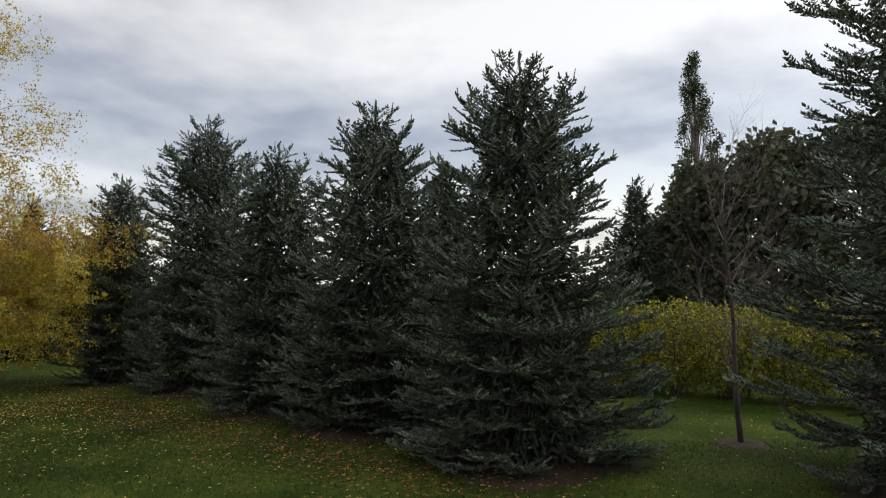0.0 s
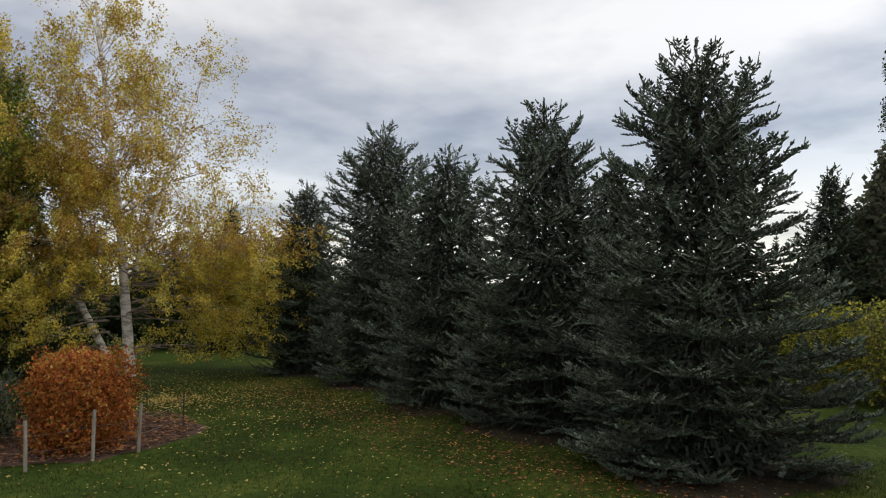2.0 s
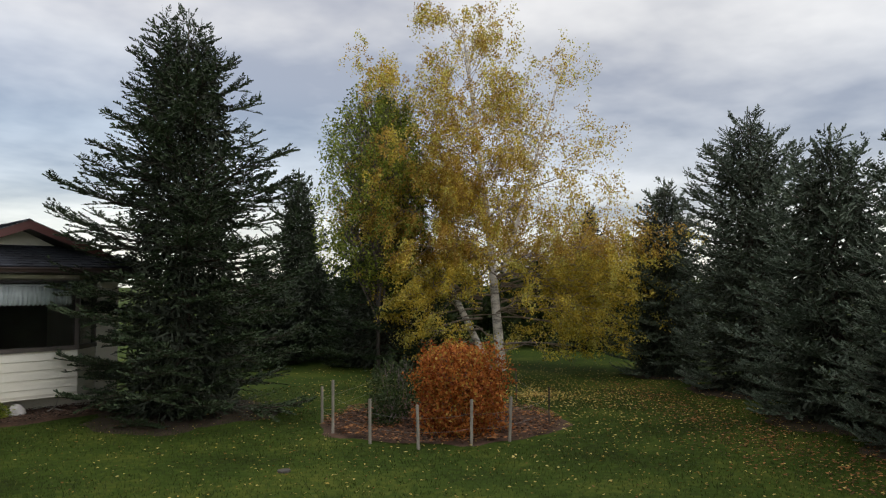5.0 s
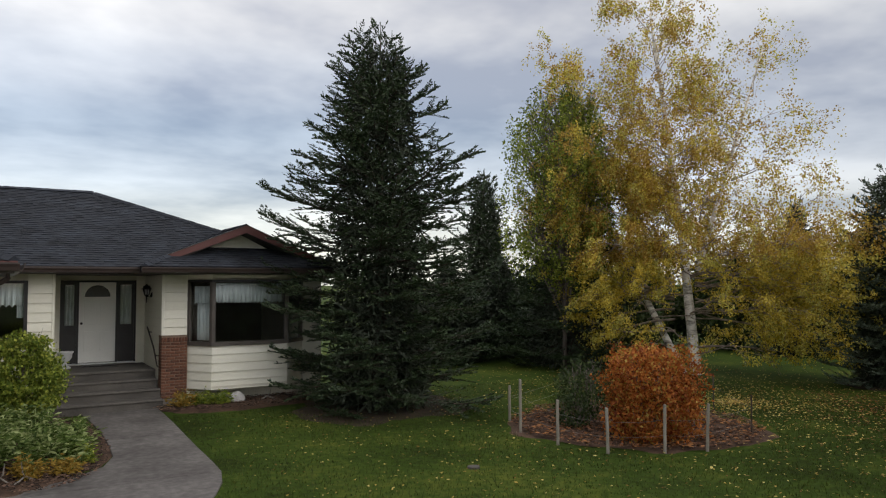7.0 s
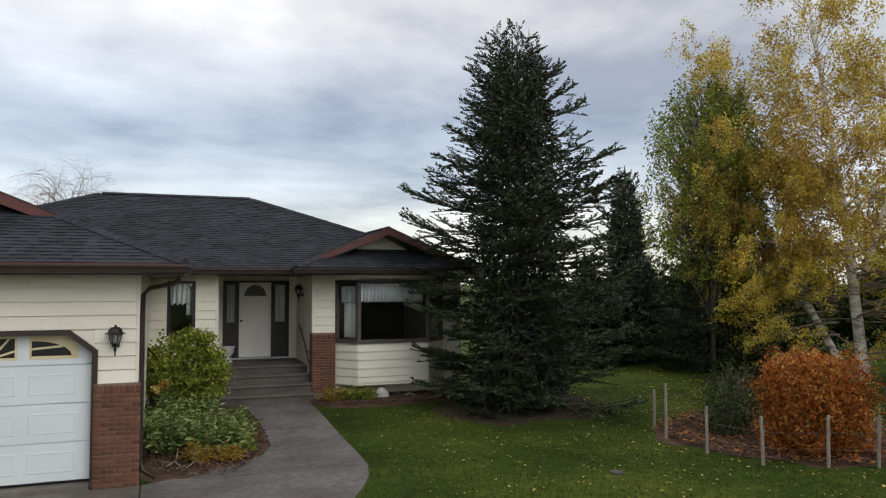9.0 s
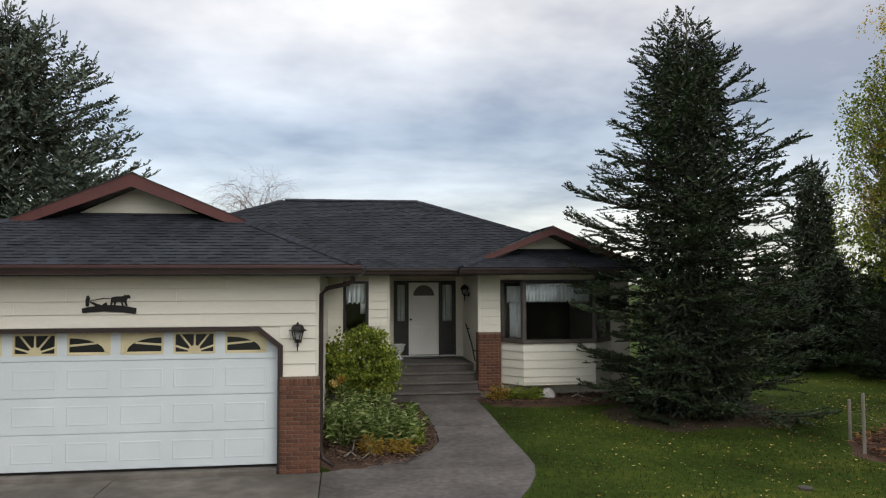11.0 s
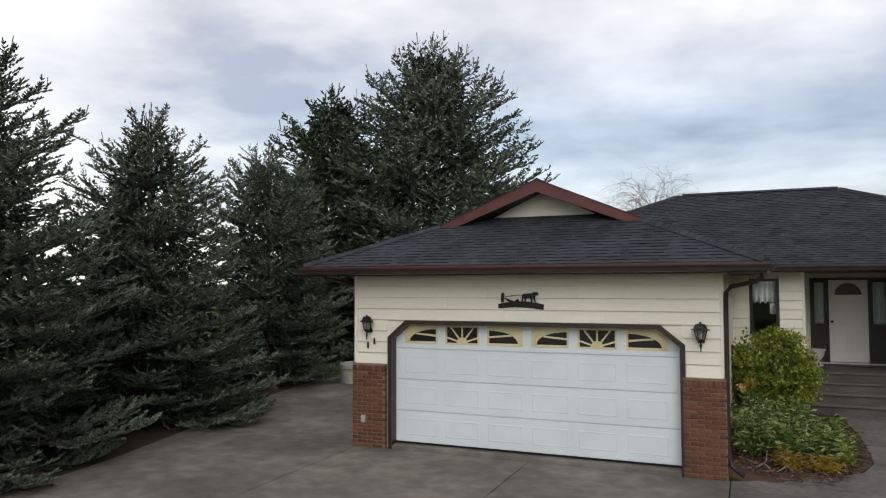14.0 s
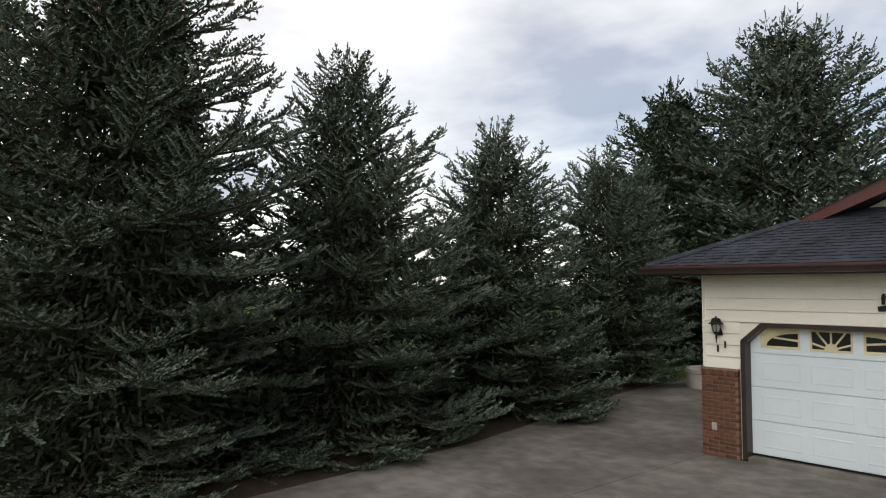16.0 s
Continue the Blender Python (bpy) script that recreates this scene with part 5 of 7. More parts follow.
def leaves_mesh(name, p, size, mat, rng, droop=0.0, long=1.3, d=None):
    """Small folded leaves at the points p, each of two halves."""
    n = len(p)
    if d is None:
        d = rng.normal(0, 1, (n, 3))
    d = unit(d + np.array([0, 0, -droop]))
    s, t = frames_of(d)
    rot = rng.uniform(0, 6.283, n)[:, None]
    s, t = s * np.cos(rot) + t * np.sin(rot), t * np.cos(rot) - s * np.sin(rot)
    z = (size * rng.uniform(0.65, 1.3, n))[:, None]
    vs = [p, p + d * z * long * 0.5 + s * z * 0.5 + t * z * 0.16, p + d * z * long, p + d * z * long * 0.5 - s * z * 0.5 + t * z * 0.16]
    verts = np.stack(vs, 1).reshape(-1, 3)
    tris = (np.arange(n)[:, None, None] * 4 + np.array([(0, 1, 2), (0, 2, 3)])[None]).reshape(-1, 3)
    return big_mesh(name, verts, tris, mat)


def grow(rng, start, direction, length, radius, depth, segs, tips, fork=3, spread=0.55, up=0.15, shrink=0.68, weep=0.0, taper=0.5, wob=0.10):
    """Branching wood: fills segs with tapered pieces and tips with (point, direction, depth)."""
    k = max(2, int(length / 0.35))
    p, d = np.array(start, float), unit(np.array(direction, float))
    r_end = radius * taper
    for i in range(k):
        d = unit(d + rng.normal(0, wob, 3) + np.array([0, 0, (up if depth > 1 else up * 0.4) - weep * (1.0 if depth <= 1 else 0.25)]) * 0.35)
        q = p + d * (length / k)
        segs.append((p, q, radius + (r_end - radius) * i / k, radius + (r_end - radius) * (i + 1) / k))
        if depth <= 1 or (weep < 0.2 and i > 0.35 * k):
            tips.append((q, d, depth))
        if depth > 0 and i >= k * 0.3 and rng.uniform() < 0.55:
            w = unit(rng.normal(0, 1, 3))
            side = unit(np.cross(d, w))
            nd = unit(d * 0.65 + side * rng.uniform(0.6, 1.0))
            grow(rng, q, nd, length * shrink * rng.uniform(0.5, 0.9), radius * 0.5, depth - 1, segs, tips, fork, spread, up, shrink, weep, taper, wob)
        p = q
    if depth > 0:
        for j in range(fork):
            w = unit(rng.normal(0, 1, 3))
            side = unit(np.cross(d, w))
            nd = unit(d + side * spread * rng.uniform(0.5, 1.3))
            grow(rng, p, nd, length * shrink * rng.uniform(0.75, 1.1), r_end * 0.8, depth - 1, segs, tips, fork, spread, up, shrink, weep, taper, wob)


def shrub_leaves(rng, n, centre, rx, ry, rz, boxy=2.0, shell=0.6):
    """Leaf places filling a rounded body, denser to its outside."""
    v = unit(rng.normal(0, 1, (n, 3)))
    m = (np.abs(v) ** boxy).sum(1, keepdims=True) ** (1 / boxy)
    f = (shell + (1 - shell) * rng.uniform(0, 1, (n, 1)) ** 0.6)
    f = np.where(rng.uniform(0, 1, (n, 1)) < 0.2, rng.uniform(0.2, 1, (n, 1)), f)
    bump = 1 + 0.08 * np.sin(v[:, :1] * 9 + v[:, 2:3] * 7) + 0.07 * np.sin(v[:, 1:2] * 13 - v[:, 2:3] * 5) + 0.05 * np.sin(v[:, :1] * 21 + v[:, 1:2] * 17) + rng.normal(0, 0.06, (n, 1))
    return np.array(centre) + v / m * f * bump * np.array([rx, ry, rz])


def shrub(name, at, rx, ry, h, mat, label, category, seed, leaves=5000, size=0.06, stems=14, boxy=2.6, clear=0.0, group="", second=None, lean_out=0.5, lobes=0):
    rng = np.random.default_rng(seed)
    z0 = ground_z(*at) - 0.02
    ob = thing(name, (at[0], at[1], z0), label, category, group)
    base = Matrix.Translation((at[0], at[1], z0))
    segs = []
    for i in range(stems):
        a, r = rng.uniform(0, 6.28), rng.uniform(0, 0.35)
        p0 = np.array([math.cos(a) * r * rx, math.sin(a) * r * ry, 0])
        p2 = np.array([math.cos(a) * rx * (r + lean_out) * rng.uniform(0.6, 1), math.sin(a) * ry * (r + lean_out) * rng.uniform(0.6, 1), h * rng.uniform(0.7, 0.93)])
        p1 = (p0 + p2) / 2 + rng.normal(0, 0.05, 3) * h
        p1[2] = abs(p1[2])
        segs += [(p0, p1, 0.016, 0.011), (p1, p2, 0.011, 0.004)]
        for _ in range(4):
            q = p1 + (p2 - p1) * rng.uniform(0, 0.8)
            segs.append((q, q + np.array([rng.normal(0, 0.16) * rx, rng.normal(0, 0.16) * ry, rng.uniform(0.1, 0.3) * h]), 0.006, 0.002))
    part("stem_wood", tubes_mesh("stem_wood", segs, M_GREY_BARK, 4), M_GREY_BARK, ob, at=base)
    zc = (h + clear) / 2
    pts = shrub_leaves(rng, leaves, (0, 0, zc), rx, ry, (h - clear) / 2, boxy)
    if lobes:       # uneven: many leafy heads standing out of the body
        heads = shrub_leaves(rng, lobes, (0, 0, zc), rx * 0.78, ry * 0.78, (h - clear) * 0.40, boxy, 0.9)
        n = leaves // (lobes + lobes // 2)
        pts = np.concatenate([pts[:leaves // 4]] + [shrub_leaves(rng, n, c * rng.uniform(0.85, 1.10), rx * q, ry * q, h * q * 0.22, 2.0, 0.5) for c, q in zip(heads, rng.uniform(0.16, 0.44, lobes))])
        leaves = len(pts)
    pts[:, 2] = np.maximum(pts[:, 2], 0.03)
    if second is not None:
        pick = rng.uniform(0, 1, leaves) < second[1]
        part("foliage", leaves_mesh("foliage", pts[pick], size, second[0], rng), second[0], ob, at=base)
        pts = pts[~pick]
    part("foliage", leaves_mesh("foliage", pts, size, mat, rng), mat, ob, at=base)
    return ob


# spruces along the lawn
BROAD = [(0, 0.74), (0.13, 0.88), (0.30, 0.88), (0.42, 0.80), (0.55, 0.67), (0.67, 0.61), (0.80, 0.50), (0.90, 0.36), (0.96, 0.18), (1, 0.04)]
DENSE = [(0, 0.82), (0.1, 1.0), (0.32, 1.0), (0.5, 0.88), (0.64, 0.77), (0.8, 0.60), (0.9, 0.42), (0.96, 0.20), (1, 0.04)]
STOUT = [(0, 0.95), (0.12, 1.0), (0.35, 1.0), (0.55, 0.90), (0.7, 0.80), (0.83, 0.66), (0.92, 0.42), (0.97, 0.2), (1, 0.04)]
CONE = [(0, 0.95), (0.10, 1.02), (0.30, 0.94), (0.56, 0.76), (0.75, 0.66), (0.88, 0.44), (0.95, 0.22), (1, 0.04)]
WILD = [(0, 0.84), (0.05, 0.90), (0.15, 0.92), (0.27, 0.90), (0.42, 0.88), (0.56, 0.86), (0.70, 0.69), (0.81, 0.61), (0.88, 0.50), (0.95, 0.26), (1, 0.04)]
TALL = [(0, 1.0), (0.1, 1.08), (0.3, 1.04), (0.5, 0.90), (0.7, 0.66), (0.88, 0.38), (1, 0.05)]
SKIRT = [(0, 0.92), (0.10, 1.0), (0.22, 1.02), (0.4, 0.93), (0.6, 0.78), (0.75, 0.62), (0.88, 0.37), (0.95, 0.18), (1, 0.04)]
BIG = [(0, 0.9), (0.3, 0.94), (0.56, 0.80), (0.76, 0.60), (0.88, 0.40), (0.95, 0.20), (1, 0.03)]
PLAIN = [(0, 0.85), (0.12, 1.0), (0.4, 0.8), (0.7, 0.48), (0.9, 0.2), (1, 0.04)]
NARROW = [(0, 0.9), (0.1, 1.02), (0.25, 0.90), (0.45, 0.60), (0.7, 0.44), (0.9, 0.2), (1, 0.04)]
FAR = dict(bulk=1.4, fill=6, step=0.22, node=0.085, shoot=0.14, thick=0.034, twigs=False, fine=True)
MID = dict(step=0.16, node=0.050, shoot=0.095, thick=0.023, twigs=False, fine=True)
for at, h, r, prof, mat, label, seed, more in [
    ((12.30, -0.75), 6.95, 2.48, BROAD, M_BLUE_SPRUCE, "broad blue spruce with a full skirt at the lawn's edge", 11, dict(branches=150, ragged=0.13, skirt=8)),
    ((14.75, 2.10), 6.75, 2.05, DENSE, M_BLUE_SPRUCE, "dense blue spruce standing in a row", 12, dict(branches=130, ragged=0.12)),
    ((16.95, 4.75), 6.3, 2.05, DENSE, M_BLUE_SPRUCE, "blue spruce with tiered limbs standing in a row", 13, dict(branches=110, tiers=1.0, **MID)),
    ((19.90, 7.60), 7.75, 2.1, STOUT, M_GREY_SPRUCE, "tall grey-green spruce in the row", 14, dict(branches=140, ragged=0.10, **MID)),
    ((21.70, 11.00), 6.4, 1.75, CONE, M_BLUE_SPRUCE, "blue spruce at the far end of the row", 15, dict(branches=95, **MID)),
    ((10.45, -6.75), 11.0, 2.36, TALL, M_BLUE_SPRUCE, "tall blue spruce with long upswept limbs", 16, dict(branches=135, ragged=0.26, tiers=1.0)),
    ((7.65, 15.30), 9.1, 2.42, WILD, M_GREEN_SPRUCE, "tall dark green spruce close to the house", 17, dict(branches=155, step=0.155, node=0.050, thick=0.022, shoot=0.095, droop=0.20, ragged=0.36, tiers=1.1, fill=12, bare=0.2, sag=0.12, fine=True, broad=1.25)),
    ((-11.5, 3.35), 11.0, 2.85, [(0, 0.98), (0.08, 1.02), (0.3, 1.03), (0.5, 0.89), (0.68, 0.65), (0.85, 0.36), (1, 0.05)], M_GREY_SPRUCE, "tall grey-green spruce hung with brown cones", 18, dict(branches=180, cones=5.0, ragged=0.18, fill=24, skirt=18, step=0.175)),
    ((-11.55, 7.50), 7.6, 2.6, SKIRT, M_BLUE_SPRUCE, "blue spruce beside the driveway", 19, dict(branches=145, skirt=14)),
    ((-12.05, 12.05), 6.95, 2.5, SKIRT, M_BLUE_SPRUCE, "blue spruce with a few cones beside the driveway", 20, dict(branches=140, cones=1.5, skirt=10, **MID)),
    ((-12.8, 17.30), 6.9, 2.35, STOUT, M_BLUE_SPRUCE, "dense blue spruce at the end of the driveway", 21, dict(branches=120, **MID)),
    ((-12.1, 27.6), 13.2, 6.1, BIG, M_GREY_SPRUCE, "big old spruce with many cones behind the garage", 22, dict(branches=215, cones=7.0, ragged=0.10, sag=0.06, **{**FAR, "fill": 9, "step": 0.33, "node": 0.12, "shoot": 0.19, "thick": 0.049, "bulk": 2.0})),
    ((-15.6, 25.3), 10.9, 4.3, BIG, M_GREEN_SPRUCE, "dark old spruce behind the garage", 23, dict(branches=120, cones=3.0, ragged=0.14, sag=0.06, **{**FAR, "fill": 7, "step": 0.26, "node": 0.105, "shoot": 0.17, "thick": 0.044, "bulk": 2.0})),
    ((18.2, 26.2), 7.8, 1.75, CONE, M_GREEN_SPRUCE, "slender dark spruce behind the house", 24, dict(branches=100, **FAR)),
    ((16.7, 18.9), 9.1, 2.75, NARROW, M_GREEN_SPRUCE, "dark spruce standing behind the birch", 25, dict(branches=125, fill=10, **MID)),
    ((26.6, -5.75), 6.8, 2.5, PLAIN, M_GREEN_SPRUCE, "small dark spruce behind the hedge", 26, dict(branches=80, **FAR)),
    ((-15.2, 5.7), 7.0, 2.9, PLAIN, M_GREEN_SPRUCE, "dark young spruce filling the row behind", 28, dict(branches=55, **FAR)),
    ((-15.4, 10.0), 6.4, 2.8, PLAIN, M_GREEN_SPRUCE, "dark young spruce filling the row behind", 29, dict(branches=55, **FAR)),
    ((-15.4, 2.2), 8.8, 3.1, PLAIN, M_GREEN_SPRUCE, "tall dark spruce filling the row behind", 34, dict(branches=75, **FAR)),
    ((-15.6, 14.7), 5.9, 2.6, PLAIN, M_GREEN_SPRUCE, "dark young spruce filling the row behind", 31, dict(branches=55, **FAR)),
    ((18.4, 0.9), 6.1, 2.6, PLAIN, M_GREEN_SPRUCE, "dark spruce behind the garden row", 30, dict(branches=55, **FAR)),
    ((14.0, 22.4), 3.7, 2.5, PLAIN, M_GREEN_SPRUCE, "low dark spruce standing far behind the lawn", 32, dict(branches=50, **FAR)),
    ((16.9, 23.2), 3.9, 2.6, PLAIN, M_GREEN_SPRUCE, "low dark spruce standing far behind the lawn", 33, dict(branches=50, **FAR)),
    ((27.0, 17.2), 6.2, 2.0, PLAIN, M_GREEN_SPRUCE, "dark spruce far behind the birch", 27, dict(branches=80, **FAR)),
]:
    spruce(at, h, r, prof, mat, label, seed, **more)


# the birch: two stems, a wide airy crown, low limbs that sweep out
def birch(at, label, seed):
    rng = np.random.default_rng(seed)
    z0 = ground_z(*at) - 0.02
    ob = thing("birch_tree", (at[0], at[1], z0), label, "birch")
    base = Matrix.Translation((at[0], at[1], z0))
    stem, segs, tips = [], [], []
    # across: to the right as seen from the lawn; away from it
    az = math.atan2(at[0], at[1])
    right, away = np.array([math.cos(az), -math.sin(az), 0]), np.array([math.sin(az), math.cos(az), 0])

    def stemline(p, ds, rad):
        p = np.array(p, float)
        n = len(ds)
        for i, q in enumerate(ds):
            q = np.array(q)
            r0, r1 = rad * (1 - 0.8 * i / n), rad * (1 - 0.8 * (i + 1) / n)
            stem.append((p, p + q, r0, r1))
            yield p + q, unit(q), r1
            p = p + q

    lines = [((0, 0, 0), [right * (-0.10) + np.array([0, 0, 1.25])] * 4 + [right * (-0.16) + np.array([0, 0, 1.3])] * 5, 0.17),
             (tuple(right * -0.35), [right * (-0.55) + np.array([0, 0, 1.15])] * 4 + [right * -0.25 + np.array([0, 0, 1.2])] * 4, 0.12),
             (tuple(right * 0.1 + np.array([0, 0, 3.2])), [right * 0.34 + np.array([0, 0, 1.15])] * 6, 0.09)]
    for li, (p, ds, rad) in enumerate(lines):
        for i, (q, d, r) in enumerate(stemline(p, ds, rad)):
            for _ in range(8 if i > 1 else 3):
                a = rng.uniform(0, 6.28)
                rise = 0.15 + 0.11 * i + rng.uniform(-0.1, 0.15)
                w = right * math.cos(a) + away * math.sin(a) + np.array([0, 0, rise])
                span = (3.3 - 0.17 * i) * rng.uniform(0.65, 1.1)
                grow(rng, q - np.array([0, 0, rng.uniform(0, 0.9)]), w, span * 0.55, r * 0.26, 2, segs, tips, 2, 0.6, 0.12, 0.66, 0.35 if i < 3 else 0.12)
    # long low limbs to the right
    for j in range(24):
        w = right * 1.0 + away * rng.uniform(-0.6, 0.3) + np.array([0, 0, rng.uniform(-0.32, 0.50)])
        grow(rng, np.array([0, 0, rng.uniform(1.7, 3.5)]), w, rng.uniform(2.1, 3.4), 0.026, 2, segs, tips, 2, 0.55, 0.1, 0.62, 0.08)
    for j in range(15):
        w = right * -1.0 + away * rng.uniform(-0.6, 0.2) + np.array([0, 0, rng.uniform(-0.12, 0.3)])
        grow(rng, right * -0.6 + np.array([0, 0, rng.uniform(1.2, 3.0)]), w, rng.uniform(1.3, 2.0), 0.04, 2, segs, tips, 2, 0.5, 0.1, 0.62, 0.15)
    for j in range(13):
        w = right * -1.0 + away * rng.uniform(-0.7, 0.4) + np.array([0, 0, rng.uniform(0.0, 0.5)])
        z = rng.uniform(2.6, 6.5)
        grow(rng, right * (-0.5 - 0.2 * z) + np.array([0, 0, z]), w, rng.uniform(1.1, 1.8), 0.03, 2, segs, tips, 2, 0.5, 0.1, 0.62, 0.4)
    # short leafy limbs that fill the heart of the crown, and the green side
    for j in range(56):
        a, z = rng.uniform(0, 6.28), rng.uniform(2.6, 7.5)
        w = right * math.cos(a) + away * math.sin(a) + np.array([0, 0, rng.uniform(0.1, 0.7)])
        grow(rng, right * (-0.10 * z + rng.normal(0, 0.7)) + np.array([0, 0, z]), w, rng.uniform(0.8, 1.5), 0.02, 2, segs, tips, 2, 0.6, 0.1, 0.66, 0.3)
    # the outline of the crown, from the right-hand to the left-hand edge at each height
    ez = [0, 1.5, 3.0, 4.5, 5.6, 6.6, 8.8, 9.7, 11.0, 12.4]
    er = [4.4, 5.1, 5.6, 5.3, 3.8, 3.8, 3.9, 3.1, 1.7, -0.4]
    el = [-3.6, -5.2, -5.5, -5.4, -5.4, -5.4, -5.1, -4.5, -4.1, -2.9]

    def inside(q, slack=0.0):
        x = float(q @ right)
        return np.interp(q[2], ez, el) - slack < x < np.interp(q[2], ez, er) + slack and q[2] < 12.4

    segs = [s_ for s_ in segs if inside(s_[1], 0.3)]
    tips = [t_ for t_ in tips if inside(t_[0], abs(rng.normal(0, 0.25)))]
    part("trunk", tubes_mesh("trunk", stem, M_BIRCH_BARK, 10), M_BIRCH_BARK, ob, "white peeling bark", at=base)
    part("limb_wood", tubes_mesh("limb_wood", segs, M_PALE_TWIG, 4), M_PALE_TWIG, ob, "pale slender twigs", at=base)["kind"] = "stuff"
    tp = np.array([t[0] for t in tips])
    td = np.array([t[1] for t in tips])
    rr, zz = tp @ right, tp[:, 2]
    groups = {"yellow": [], "amber": [], "lime": [], "green": []}
    for i in range(len(tp)):
        x, z = rr[i], zz[i]
        thin = 1.0
        if x > 0.8 and z > 4.8:
            thin = 0.45                     # the right-hand top has shed most of its leaves
        elif z > 7:
            thin = 0.75
        if x < -0.6 and 2.4 < z < 6.5:
            thin *= 1.1
        if abs(x + 0.08 * z) < 0.35 and tp[i] @ away < 0.3 and z < 4.5:
            thin *= 0.3                     # the white stems show through
        n = rng.poisson((32 if z < 7.5 else 27) * thin)
        if n == 0:
            continue
        u = rng.uniform()
        if z > 8.5:
            g = "lime" if u < 0.35 else ("amber" if u < 0.75 else "yellow")
        elif z > 3.6:
            g = "amber" if u < 0.55 else ("yellow" if u < 0.8 else "lime")
        else:
            g = "yellow" if u < 0.64 else "lime"
        # leaves along a short strand that bends over and hangs
        f = rng.uniform(0, 1, (n, 1))
        hang = rng.uniform(0.2, 0.75) if z > 3.8 else rng.uniform(0.05, 0.25)
        groups[g].append(tp[i] + td[i] * f * 0.28 - np.array([0, 0, hang]) * f * f + rng.normal(0, 0.065, (n, 3)))
    for g, mat in (("yellow", M_LEAF_YELLOW), ("amber", M_LEAF_AMBER), ("lime", M_LEAF_LIME), ("green", M_LEAF_GREEN)):
        if groups[g]:
            pts = np.concatenate(groups[g])
            pts = pts[pts[:, 2] > 0.45]
            part("foliage", leaves_mesh("foliage", pts, 0.052, mat, rng, droop=0.8), mat, ob, {"yellow": "clear yellow leaves", "amber": "amber leaves", "lime": "yellow-green leaves", "green": "still green leaves"}[g], at=base)
    return ob


birch((18.5, 15.2), "two-stemmed white birch in yellow autumn leaf", 31)


# bare young tree on the lawn
def bare_tree(at, height, lean, label, seed, mat, name="bare_tree", spread=0.5, weep=0.0, fork=3, first=0.42, limbs=9, rad=0.075, wide=0.62, bark=None):
    rng = np.random.default_rng(seed)
    z0 = ground_z(*at) - 0.02
    ob = thing(name, (at[0], at[1], z0), label, "tree")
    base = Matrix.Translation((at[0], at[1], z0))
    bark = bark or mat
    stem, segs, tips = [], [], []
    n, p = 8, np.zeros(3)
    for i in range(n):
        q = p + np.array([lean[0], lean[1], 1.0]) * (height * 0.72 / n) + rng.normal(0, 0.012, 3) * height / 5
        stem.append((p, q, rad * (1 - 0.8 * i / n), rad * (1 - 0.8 * (i + 1) / n)))
        if (i + 1) / n > first * 0.8:
            for _ in range(limbs // 3):
                a = rng.uniform(0, 6.28)
                w = np.array([math.cos(a) * wide, math.sin(a) * wide, 0.75])
                grow(rng, p + (q - p) * rng.uniform(0.3, 1), w, height * 0.17 * rng.uniform(0.7, 1.2), rad * 0.15, 2, segs, tips, fork, spread, 0.34, 0.72, weep, wob=0.06)
        p = q
    part("trunk", tubes_mesh("trunk", stem, bark, 9), bark, ob, at=base)
    part("limb_wood", tubes_mesh("limb_wood", segs, mat, 4), mat, ob, "fine bare twigs", at=base)["kind"] = "stuff"
    return ob, tips, base, rng


bare_tree((13.4, -4.73), 5.9, (0.0, 0.085), "leafless young tree with a dark slender trunk on the lawn", 41, M_GREY_BARK, limbs=18, rad=0.058, first=0.28, wide=0.95, bark=M_DARK_BARK)


bare_tree((-4.6, 38.6), 9.4, (0.0, 0.0), "leafless weeping birch with reddish twigs behind the house roof", 42, M_ROSY_TWIG, name="bare_birch", spread=0.9, weep=0.8, limbs=48, rad=0.13, first=0.4, wide=0.9)


